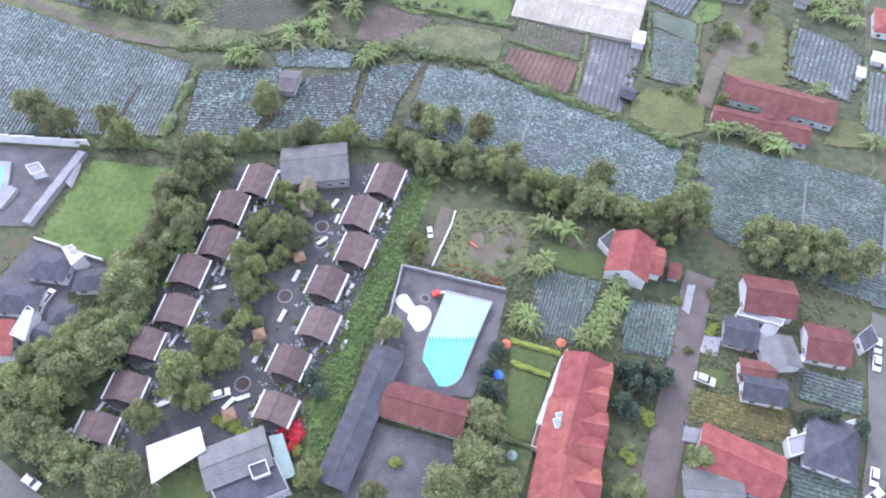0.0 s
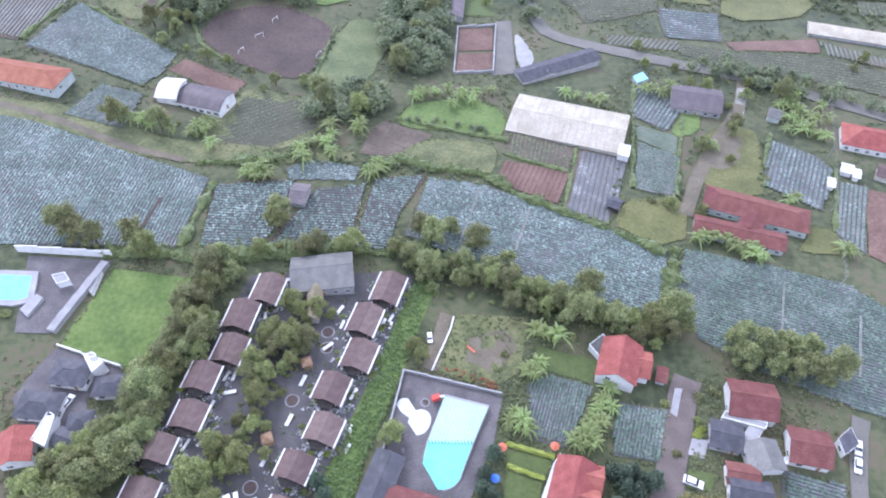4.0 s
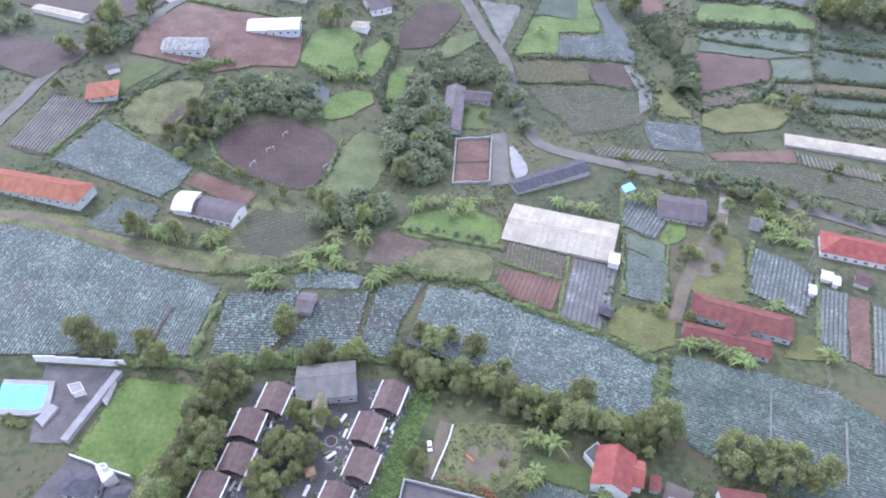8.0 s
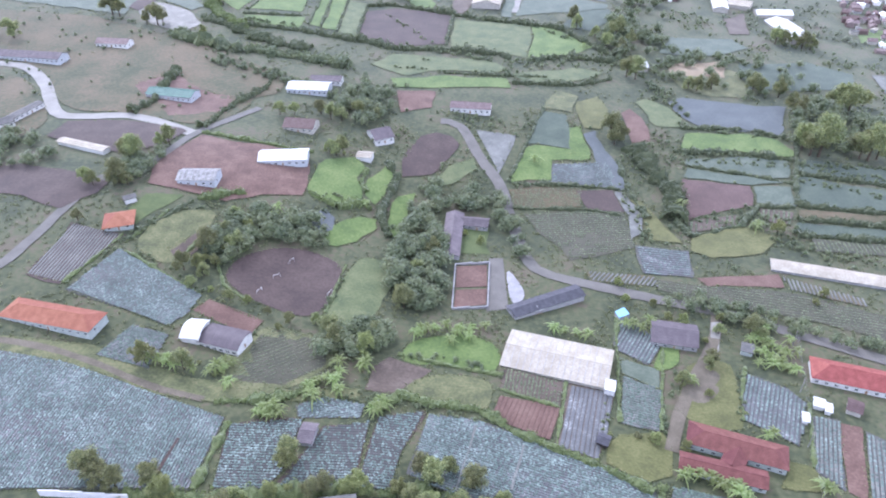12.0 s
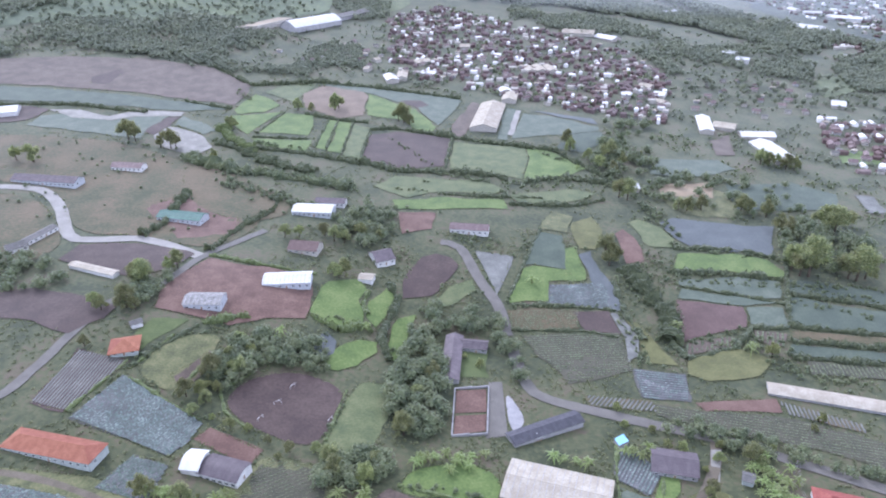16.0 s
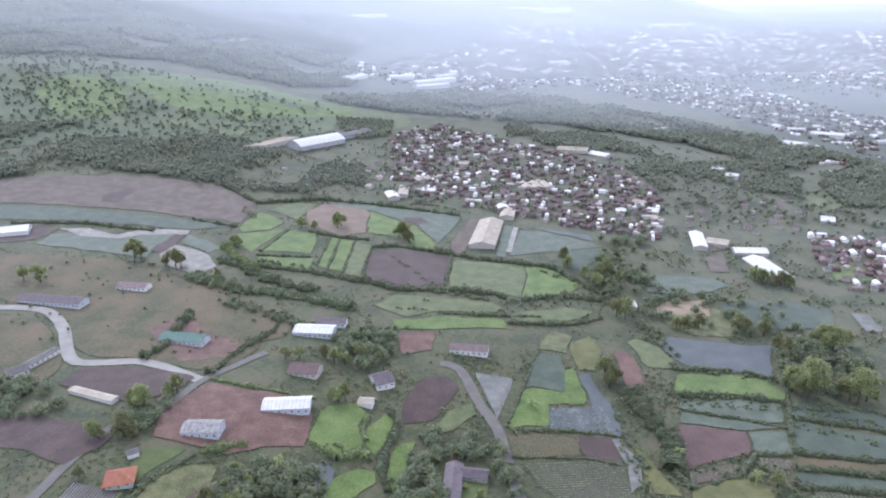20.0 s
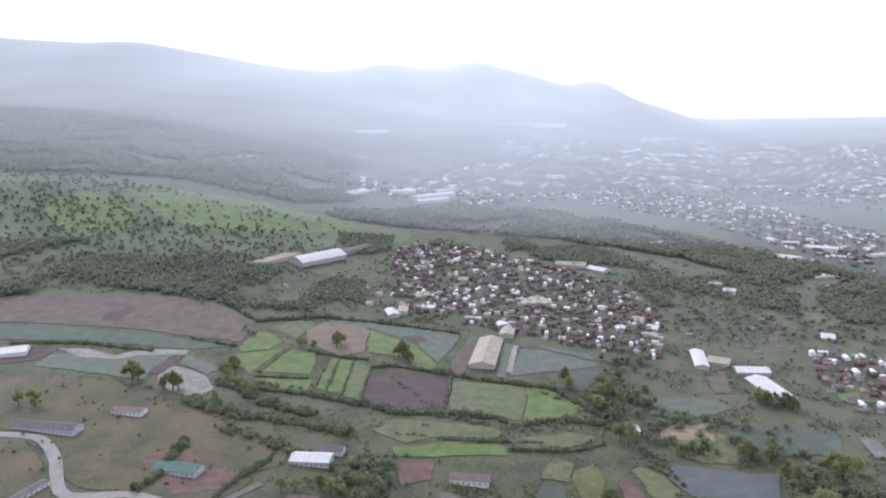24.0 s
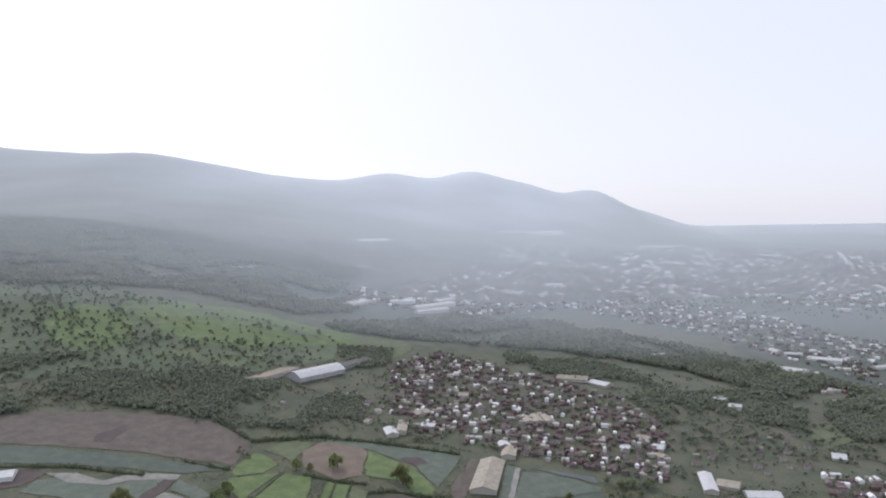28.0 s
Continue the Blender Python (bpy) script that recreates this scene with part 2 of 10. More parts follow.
M["dark_timber"] = material("dark_timber", [(.030, .026, .026), (.05, .043, .042), (.075, .066, .062)], 1, 9, .7, .3, coords="object")
M["wood"] = material("wood", [(.18, .11, .065), (.25, .16, .10), (.32, .22, .14)], 1, 9, .7, .3, coords="object")
M["stone"] = material("garden_stone", [(.14, .14, .14), (.24, .24, .245), (.36, .36, .36)], 1.2, 6, .9, .6, contrast=.8)
M["pale_stone"] = islands(material("pale_garden_stone", [(.20, .20, .205), (.30, .30, .31), (.42, .42, .43)], 1.2, 6, .9, .4), .5)
M["glass"] = material("window_glass", [(.03, .035, .045), (.05, .06, .07)], 1, 4, .08, 0, spec=.6, coords="object")
M["bark"] = material("bark", [(.06, .045, .035), (.10, .08, .06), (.15, .12, .095)], .6, 6, .95, .5, coords="object")
M["leaf"] = thin_leaves(islands(material("broad_leaves", [(.076, .090, .041), (.122, .134, .057), (.178, .178, .080)], 2.4, 4, .75, 0, spread=.30, coords="object", contrast=.45), .42))
M["leaf_light"] = thin_leaves(islands(material("light_leaves", [(.090, .104, .040), (.130, .142, .054), (.175, .182, .074)], 3.0, 4, .75, 0, spread=.22, coords="object"), .38))
M["conifer"] = thin_leaves(islands(material("conifer_leaves", [(.032, .050, .034), (.047, .068, .043), (.068, .088, .055)], 2, 5, .8, 0, spread=.22, coords="object"), .35), .35)
M["banana"] = thin_leaves(material("banana_leaves", [(.095, .125, .042), (.132, .165, .055), (.18, .208, .085)], 1.5, 4, .6, 0, spread=.2, coords="object", contrast=.5))
M["hedge"] = thin_leaves(material("hedge_leaves", [(.066, .088, .036), (.096, .122, .046), (.134, .158, .064)], 2, 8, .8, .6), .35)
M["yellow_hedge"] = material("yellow_hedge_leaves", [(.15, .18, .030), (.21, .25, .042), (.28, .31, .07)], 2, 8, .8, .5)
M["wood_leaf"] = thin_leaves(islands(material("woodland_leaves", [(.058, .076, .043), (.086, .104, .055), (.122, .134, .071)], 9, 6, .85, 0, contrast=.45), .3))
# paler copy of the woodland leaves: distance haze put into the colour
M["hazed_leaf"] = thin_leaves(islands(material("haze_paled_woodland_leaves", [(.079, .092, .066), (.103, .116, .080), (.128, .140, .093)], 30, 6, .9, 0, contrast=.5), .22), .5)
M["weeds"] = thin_leaves(islands(material("weeds", [(.066, .076, .039), (.092, .102, .050), (.126, .130, .066)], 18, 6, .9, 0), .25))
M["orange_flower"] = islands(material("orange_flowers", [(.20, .075, .035), (.28, .11, .055)], 2, 9, .8, 0), .3)
M["red_flower"] = islands(material("red_flowers", [(.42, .02, .035), (.55, .04, .05)], 2, 9, .8, 0), .3)
M["pool_pale"] = material("pool_pale_tiles", [(.29, .49, .485), (.36, .56, .55)], 5, 8, .12, .05, spec=.5)
M["pool_blue"] = material("pool_blue_tiles", [(.14, .45, .465), (.19, .52, .53)], 3, 8, .1, .05, spec=.5)
M["pool_white"] = material("pool_white_tiles", [(.44, .46, .47), (.50, .52, .53)], 3, 8, .15, .05, spec=.5)
M["pond"] = material("pond_water", [(.10, .15, .16), (.14, .19, .20)], 20, 8, .2, .05, spec=.5)
M["red_paint"] = material("red_paint", [(.45, .06, .05), (.55, .09, .07)], 1, 6, .5, .05, coords="object")
M["blue_paint"] = material("blue_paint", [(.05, .12, .5), (.08, .2, .6)], 1, 6, .5, .05, coords="object")
M["sky_blue_paint"] = material("sky_blue_paint", [(.22, .45, .68), (.28, .52, .74)], 1, 6, .6, .05, coords="object")
M["orange_paint"] = material("orange_paint", [(.42, .12, .07), (.50, .16, .09)], 1, 6, .6, .05, coords="object")
M["car_white"] = material("white_car_paint", [(.74, .74, .75), (.8, .8, .8)], 2, 5, .25, 0, spec=.5, coords="object")
M["car_grey"] = material("grey_car_paint", [(.22, .23, .25), (.28, .29, .3)], 2, 5, .25, 0, spec=.5, coords="object")
M["tyre"] = material("tyre_rubber", [(.02, .02, .02), (.03, .03, .03)], 1, 5, .9, 0, coords="object")
M["dark_lines"] = material("dark_pool_lines", [(.03, .10, .14), (.05, .14, .18)], 1, 5, .4, 0)


# ---- ground ----
RELIEF = (0.2282, -5.3122, -0.3282, -9.1662, 4.3000, -8.0508, -5.0724, -4.9139, 9.0343, 0.0630, 1.8343, -0.4244)
RIDGES = ((-3300, 420, 255), (-2700, 400, 250), (-2150, 380, 194), (-1650, 340, 187), (-1200, 340, 132), (-700, 340, 104), (-200, 300, 206), (250, 260, 247), (600, 230, 174), (950, 200, 186), (1250, 160, 64))


def land(x, y):
    """Height of the ground at arrays x, y: a slope with hollows and mounds, rising towards the ridges."""
    x0, y0 = np.asarray(x, float), np.asarray(y, float)
    x, y = 9 * np.tanh(x0 / 900), np.minimum(y0, 4000) / 100

    def soft(u, w):
        return w * np.logaddexp(0, u / w)

    def mound(a, b, s):
        return np.exp(-((x - a) ** 2 + (y - b) ** 2) / s)
    left, far = soft(-x - 1, .5), soft(y - 6, 1)
    terms = (1, x, y, mound(1.2, 3, 3), mound(-1.4, 3.2, .5), mound(.1, 3.2, .5), mound(.2, 2, 1), mound(-.7, 2.5, .4), far, far * far / 10, left * np.minimum(far, 6), x * np.minimum(far, 8))
    z = sum(k * v for k, v in zip(RELIEF, terms))
    for px, w, h in RIDGES:
        z = z + h * np.exp(-((x0 - px) / w) ** 2 - (np.minimum(y0 - 4150, 0) / 900) ** 2)
    return z


def height(x, y):
    return float(land(x, y))


def mesh_object(name, verts, faces, mat, smooth=False):
    me = bpy.data.meshes.new(name)
    me.from_pydata([tuple(v) for v in verts] if not isinstance(verts, np.ndarray) else verts.tolist(), [], faces if not isinstance(faces, np.ndarray) else faces.tolist())
    if smooth:
        me.shade_smooth()
    if mat:
        me.materials.append(mat)
    return new(name, me)


def sheet(name, xs, ys, mat, lift=0.0):
    X, Y = np.meshgrid(xs, ys)
    Z = land(X, Y) + lift
    v = np.stack([X.ravel(), Y.ravel(), Z.ravel()], 1)
    i = np.arange(len(xs) * len(ys)).reshape(len(ys), len(xs))
    f = np.stack([i[:-1, :-1], i[:-1, 1:], i[1:, 1:], i[1:, :-1]], -1).reshape(-1, 4)
    return mesh_object(name, v, f, mat, True)


def steps(stops):
    """Grid lines: (start, step) pairs, the last one the end."""
    g = []
    for (a, s), (b, _) in zip(stops, stops[1:]):
        g += list(np.arange(a, b - 1e-6, s))
    return np.array(g + [stops[-1][0]], float)


GX = steps([(-4400, 100), (-1200, 40), (-520, 8), (640, 40), (1200, 100), (4400, 0)])
GY = steps([(-320, 40), (-40, 8), (1080, 30), (1800, 70), (4900, 0)])
ground = tagged(sheet("ground", GX, GY, M["ground"]), "sloping green farmland ground with bare earth showing through", "ground", kind="structure")


# ---- builders ----
LIFT = [0.10]
PLOTS = []
BORDERS = []


def part(name, bm, mat, parent, label=""):
    me = bpy.data.meshes.new(name)
    bm.to_mesh(me)
    bm.free()
    me.materials.append(mat)
    ob = new(name, me)
    ob.parent = parent
    return tagged(ob, label)


def empty(name, m):
    ob = new(name)
    ob.empty_display_size = 0.5
    ob.matrix_world = m
    return ob


def box(bm, cx, cy, cz, sx, sy, sz, turn=0.0, bevel=0.0):
    """A box with its base centre at cx, cy, cz."""
    m = Matrix.Translation((cx, cy, cz + sz / 2)) @ Matrix.Rotation(turn, 4, "Z") @ Matrix.Diagonal((sx, sy, sz, 1))
    r = bmesh.ops.create_cube(bm, size=1.0, matrix=m)
    if bevel:
        es = list({e for v in r["verts"] for e in v.link_edges})
        bmesh.ops.bevel(bm, geom=es, offset=bevel, segments=1, affect="EDGES", profile=0.5)
    return r["verts"]


def cylinder(bm, cx, cy, cz, r1, r2, h, n=12):
    bmesh.ops.create_cone(bm, cap_ends=True, segments=n, radius1=r1, radius2=r2, depth=h, matrix=Matrix.Translation((cx, cy, cz + h / 2)))


def wobble(x, y, amount):
    a = noise.noise_vector(Vector((x / 23, y / 23, 3.1)))
    b = noise.noise_vector(Vector((x / 7, y / 7, 7.7)))
    return x + amount * (1.5 * a.x + 0.6 * b.x), y + amount * (1.5 * a.y + 0.6 * b.y)


def patch(name, label, pts, mat, category="field", cell=8.0, ragged=1.2, lift=0.0):
    """A plot of ground with these corners, draped on the slope and slightly ragged at its edges."""
    if min(p[1] for p in pts) > 170 and (category in ("meadow", "yard", "sports ground", "slope") or name in ("pasture", "meadow")):
        for _ in range(2):
            pts = [(a[0] * w + b[0] * (1 - w), a[1] * w + b[1] * (1 - w)) for a, b in zip(pts, pts[1:] + pts[:1]) for w in (.78, .22)]
    if ragged == 1.2 and pts[0][1] > 230:
        ragged = 2.0
    PLOTS.append(list(pts))
    if category in ("field", "meadow", "sports ground", "garden"):
        BORDERS.append(list(pts))
    bm = bmesh.new()
    bm.faces.new([bm.verts.new((x, y, 0)) for x, y in pts])
    for axis in (0, 1):
        lo, hi = min(p[axis] for p in pts), max(p[axis] for p in pts)
        n = Vector((1, 0, 0)) if axis == 0 else Vector((0, 1, 0))
        c = math.ceil(lo / cell) * cell
        while c < hi:
            bmesh.ops.bisect_plane(bm, geom=bm.verts[:] + bm.edges[:] + bm.faces[:], dist=1e-4, plane_co=n * c, plane_no=n)
            c += cell
    LIFT[0] += 0.003
    bmesh.ops.recalc_face_normals(bm, faces=bm.faces[:])
    for v in bm.verts:
        if ragged:
            v.co.x, v.co.y = wobble(v.co.x, v.co.y, ragged)
    xs, ys = np.array([v.co.x for v in bm.verts]), np.array([v.co.y for v in bm.verts])
    zs = land(xs, ys) + LIFT[0] + lift
    for v, z in zip(bm.verts, zs):
        v.co.z = z
    if sum(f.normal.z for f in bm.faces) < 0:
        bmesh.ops.reverse_faces(bm, faces=bm.faces[:])
    me = bpy.data.meshes.new(name)
    bm.to_mesh(me)
    bm.free()
    me.shade_smooth()
    me.materials.append(mat)
    return tagged(new(name, me), label, category, kind="structure")


def inside(pts, x, y):
    hit = np.zeros(np.shape(x), bool)
    for (x1, y1), (x2, y2) in zip(pts, pts[1:] + pts[:1]):
        cross = ((y1 > y) != (y2 > y)) & (x < (x2 - x1) * (y - y1) / ((y2 - y1) or 1e-9) + x1)
        hit ^= cross
    return hit


def row_segments(pts, angle, spacing):
    """Straight crop rows clipped to the plot: (start, end) pairs."""
    d = np.array([math.cos(radians(angle)), math.sin(radians(angle))])
    n = np.array([-d[1], d[0]])
    P = np.array(pts)
    s = P @ n
    rows = []
    c = s.min() + spacing * 0.6
    while c < s.max() - spacing * 0.3:
        cuts = []
        for a, b in zip(P, np.roll(P, -1, 0)):
            sa, sb = a @ n - c, b @ n - c
            if (sa > 0) != (sb > 0):
                q = a + (b - a) * sa / (sa - sb)
                cuts.append(q @ d)
        cuts.sort()
        for u, v in zip(cuts[::2], cuts[1::2]):
            if v - u > 1.5:
                rows.append((d * (u + .5) + n * c, d * (v - .5) + n * c))
        c += spacing
    return rows


def beds(name, rows, width, tall, mat, parent, step=7.0, lift=0.12):
    """Raised planting beds along the rows, joined into one mesh."""
    V, F = [], []
    k = 0
    for a, b in rows:
        L = np.hypot(*(b - a))
        m = max(2, int(L / step) + 1)
        u = np.linspace(0, 1, m)[:, None]
        c = a + (b - a) * u
        side = np.array([-(b - a)[1], (b - a)[0]]) / L
        c = c + side * np.random.uniform(-.08, .08, (m, 1))
        z = land(c[:, 0], c[:, 1]) + lift
        for off, up in ((-.5, 0), (-.32, 1), (.32, 1), (.5, 0)):
            q = c + side * off * width
            V.append(np.stack([q[:, 0], q[:, 1], z + up * tall], 1))
        i = np.arange(m - 1)
        for s in range(3):
            lo, hi = k + s * m, k + (s + 1) * m
            F.append(np.stack([lo + i, lo + i + 1, hi + i + 1, hi + i], 1)[:, ::-1])
        k += 4 * m
    if not V:
        return None
    ob = mesh_object(name, np.concatenate(V), np.concatenate(F), mat)
    ob.parent = parent
    return tagged(ob, kind="stuff")


def plants(name, rows, gap, size, mat, parent, lift=0.3, miss=0.06, rng=None):
    """Leafy rosettes along the rows: five leaves round a low heart, joined into one mesh."""
    rng = rng or np.random.default_rng(5)
    C = []
    for a, b in rows:
        L = np.hypot(*(b - a))
        u = np.arange(gap / 2, L, gap)
        u = u[rng.random(len(u)) > miss]
        c = a + (b - a) * (u / L)[:, None]
        C.append(c + rng.normal(0, .13, c.shape))
    C = np.concatenate(C)
    drift = np.sin(C[:, 0] / 9 + 2.2 * np.sin(C[:, 1] / 13)) + np.sin(C[:, 1] / 7 + 2.2 * np.sin(C[:, 0] / 17)) + rng.normal(0, .5, len(C))
    C = C[(drift < 1.15) | (rng.random(len(C)) < .45)]
    n = len(C)
    z = land(C[:, 0], C[:, 1]) + lift
    r = size * rng.uniform(.7, 1.25, n)
    t0 = rng.uniform(0, 6.28, n)
    k = 5
    V = np.zeros((n, k + 1, 3))
    V[:, 0] = np.stack([C[:, 0], C[:, 1], z + r * .45], 1)
    for j in range(k):
        a = t0 + j * 6.283 / k
        rr = r * rng.uniform(.75, 1.1, n)
        V[:, j + 1] = np.stack([C[:, 0] + rr * np.cos(a), C[:, 1] + rr * np.sin(a), z + rr * rng.uniform(-.1, .35, n)], 1)
    base = np.arange(n)[:, None] * (k + 1)
    F = np.concatenate([np.concatenate([base, base + 1 + j, base + 1 + (j + 1) % k], 1) for j in range(k)])
    ob = mesh_object(name, V.reshape(-1, 3), F, mat)
    ob.parent = parent
    return tagged(ob, kind="stuff")


def crop(name, label, pts, angle, spacing=1.0, soil="bed_soil", bed="mulch", leaf="cabbage", gap=0.72, size=.5, miss=.05, bed_width=.9):
    """A planted plot: soil, raised beds and, where leaf is given, the plants on them."""
    f = patch(name, label, pts, M[soil])
    rows = row_segments(pts, angle, spacing)
    lift = LIFT[0] + .02
    if bed:
        beds("bed", rows, spacing * bed_width, .22, M[bed], f, lift=lift)
    if leaf:
        plants("crop_plants", rows, gap, size, M[leaf], f, lift=lift + (.2 if bed else .05), miss=miss)
    return f


def road(name, label, pts, width, mat, lift=0.0, category="road"):
    """A strip along a bent line of points, draped on the slope."""
    P = [np.array(p, float) for p in pts]
    C = []
    for i in range(len(P) - 1):
        p0, p1, p2, p3 = P[max(i - 1, 0)], P[i], P[i + 1], P[min(i + 2, len(P) - 1)]
        m = max(2, int(np.hypot(*(p2 - p1)) / 5))
        for u in np.arange(m) / m:
            C.append(.5 * (2 * p1 + (p2 - p0) * u + (2 * p0 - 5 * p1 + 4 * p2 - p3) * u * u + (3 * p1 - p0 - 3 * p2 + p3) * u ** 3))
    C.append(P[-1])
    C = np.array(C)
    T = np.gradient(C, axis=0)
    N = np.stack([-T[:, 1], T[:, 0]], 1) / np.linalg.norm(T, axis=1)[:, None]
    LIFT[0] += .003
    V = []
    for o in (-.5, -.17, .17, .5):
        q = C + N * (o * width + (np.random.uniform(-.25, .25, (len(C), 1)) if abs(o) == .5 else 0))
        V.append(np.stack([q[:, 0], q[:, 1], land(q[:, 0], q[:, 1]) + LIFT[0] + .05 + lift], 1))
    n = len(C)
    PLOTS.append([tuple(p) for p in C + N * width * .6] + [tuple(p) for p in (C - N * width * .6)[::-1]])
    i = np.arange(n - 1)
    F = np.concatenate([np.stack([s * n + i, s * n + i + 1, (s + 1) * n + i + 1, (s + 1) * n + i], 1)[:, ::-1] for s in range(3)])
    ob = mesh_object(name, np.concatenate(V), F, M[mat], True)
    return tagged(ob, label, category, kind="structure")


# ---- trees ----
def leaf_cloud(rng, lobes, per_lobe, leaf):
    """Small bent leaf sprays scattered over the shells of several lobes."""
    V, F = [], []
    for (cx, cy, cz, r, sq) in lobes:
        d = rng.normal(size=(per_lobe, 3))
        d /= np.linalg.norm(d, axis=1)[:, None]
        d[:, 2] = np.where(d[:, 2] < -.45, -d[:, 2], d[:, 2])
        rad = r * rng.uniform(.5, 1.38, per_lobe) ** .9
        c = d * rad[:, None] * np.array([1, 1, sq]) + np.array([cx, cy, cz])
        n = d * .4 + np.array([0, 0, .55]) + rng.normal(0, .55, d.shape)
        n /= np.linalg.norm(n, axis=1)[:, None]
        t = np.cross(n, rng.normal(size=(per_lobe, 3)))
        t /= np.linalg.norm(t, axis=1)[:, None]
        s = np.cross(n, t)
        L = leaf * rng.uniform(.6, 1.3, (per_lobe, 1))
        for k in range(per_lobe):
            i = len(V)
            up = d[k] * L[k] * .25
            V += [c[k] - t[k] * L[k], c[k] + s[k] * L[k] * .6 + up, c[k] + t[k] * L[k], c[k] - s[k] * L[k] * .6 + up]
            F += [(i, i + 1, i + 2, i + 3)]
    return V, F


def blob(bm, cx, cy, cz, r, sq, rng, sub=2):
    vs = bmesh.ops.create_icosphere(bm, subdivisions=sub, radius=1.0)["verts"]
    o = Vector((rng.uniform(0, 90), rng.uniform(0, 90), 0))
    for v in vs:
        k = r * (1 + .35 * noise.noise(v.co * 1.9 + o))
        v.co = Vector((cx + v.co.x * k, cy + v.co.y * k, cz + v.co.z * k * sq))


def trunk_mesh(name, h, r, limbs, rng):
    bm = bmesh.new()
    bmesh.ops.create_cone(bm, cap_ends=True, segments=7, radius1=r * 1.4, radius2=r * .6, depth=h, matrix=Matrix.Translation((0, 0, h / 2 - .3)))
    for k in range(limbs):
        a = k * 6.28 / max(1, limbs) + rng.uniform(0, 1)
        m = Matrix.Translation((0, 0, h * rng.uniform(.55, .8))) @ Matrix.Rotation(a, 4, "Z") @ Matrix.Rotation(radians(48), 4, "Y") @ Matrix.Translation((0, 0, h * .25))
        bmesh.ops.create_cone(bm, cap_ends=True, segments=5, radius1=r * .5, radius2=r * .2, depth=h * .5, matrix=m)
    return bm


def tree_model(seed, h, spread, lobes, mat, leaf=.25, per_lobe=190, limbs=4, label="leafy green tree", name="tree"):
    """A tree at the origin: a trunk with limbs as the thing, its crown as a part."""
    rng = np.random.default_rng(seed)
    bm = trunk_mesh("trunk", h * .62, h * .022 + .05, limbs, rng)
    me = bpy.data.meshes.new("trunk")
    bm.to_mesh(me)
    bm.free()
    me.materials.append(M["bark"])
    root = empty(name, Matrix())
    tk = new("trunk", me)
    tk.parent = root
    L = []
    for k in range(lobes):
        a = k * 2.4 + rng.uniform(-.4, .4)
        q = spread * .56 * math.sqrt((k + .3) / lobes) * rng.uniform(.75, 1.15)
        L.append((q * math.cos(a), q * math.sin(a), h * (.90 - .62 * (q / spread)) + rng.uniform(-.34, .12) * h, spread * rng.uniform(.12, .25), rng.uniform(.9, 1.7)))
    V, F = leaf_cloud(rng, L, per_lobe, leaf)
    bm = bmesh.new()
    for l in L:
        blob(bm, l[0], l[1], l[2], l[3] * .5, l[4], rng, 1)
    core = bpy.data.meshes.new("core")
    bm.to_mesh(core)
    bm.free()
    off = len(V)
    V += [v.co[:] for v in core.vertices]
    F += [tuple(off + i for i in p.vertices) for p in core.polygons]
    cr = mesh_object("crown", V, F, mat)
    cr.parent = root
    return tagged(root, label, "tree")


def conifer_model(seed, h, r, mat, label, tiers=9):
    rng = np.random.default_rng(seed)
    root = empty("conifer", Matrix())
    tk = part("trunk", trunk_mesh("trunk", h * .95, h * .018 + .04, 0, rng), M["bark"], root)
    L = []
    for k in range(tiers):
        u = k / (tiers - 1)
        L.append((rng.uniform(-.15, .15) * r, rng.uniform(-.15, .15) * r, h * (.12 + .82 * u), r * (1 - u) ** .8 + .25, .55))
    V, F = leaf_cloud(rng, L, 80, .34)
    bm = bmesh.new()
    bmesh.ops.create_cone(bm, cap_ends=True, segments=9, radius1=r * .75, radius2=.05, depth=h * .9, matrix=Matrix.Translation((0, 0, h * .53)))
    core = bpy.data.meshes.new("core")
    bm.to_mesh(core)
    bm.free()
    off = len(V)
    V += [v.co[:] for v in core.vertices]
    F += [tuple(off + i for i in p.vertices) for p in core.polygons]
    mesh_object("crown", V, F, mat).parent = root
    return tagged(root, label, "tree")


def banana_model(seed, h, leaves=11):
    """A banana plant: a soft stem and long arching leaves, each a bent blade."""
    rng = np.random.default_rng(seed)
    root = empty("banana_plant", Matrix())
    bm = bmesh.new()
    for k in range(3):
        a = k * 2.1
        cylinder(bm, .5 * math.cos(a), .5 * math.sin(a), -.2, .17, .09, h * rng.uniform(.4, .55), 7)
    part("stem", bm, M["leaf_light"], root)
    V, F = [], []
    for k in range(leaves * 2):
        a = k * 2.4 + rng.uniform(-.3, .3)
        L, w = h * rng.uniform(.6, .9), .30 * rng.uniform(.8, 1.25)
        rise = rng.uniform(.35, 1.25)
        ox, oy = .5 * math.cos(k * 2.1), .5 * math.sin(k * 2.1)
        i = len(V)
        for s in range(6):
            u = s / 5
            d = L * u * math.cos(rise) + .1
            z = h * .48 + L * u * math.sin(rise) - L * .75 * u * u
            ww = w * math.sin(math.pi * min(.97, .12 + u * .85))
            for side in (-1, 0, 1):
                V.append((ox + d * math.cos(a) - side * ww * math.sin(a), oy + d * math.sin(a) + side * ww * math.cos(a), z - abs(side) * ww * .3))
        for s in range(5):
            for c in range(2):
                q = i + s * 3 + c
                F.append((q, q + 1, q + 4, q + 3))
    mesh_object("leaves", V, F, M["banana"]).parent = root
    return tagged(root, "banana plant with long arching pale green leaves", "banana plant")


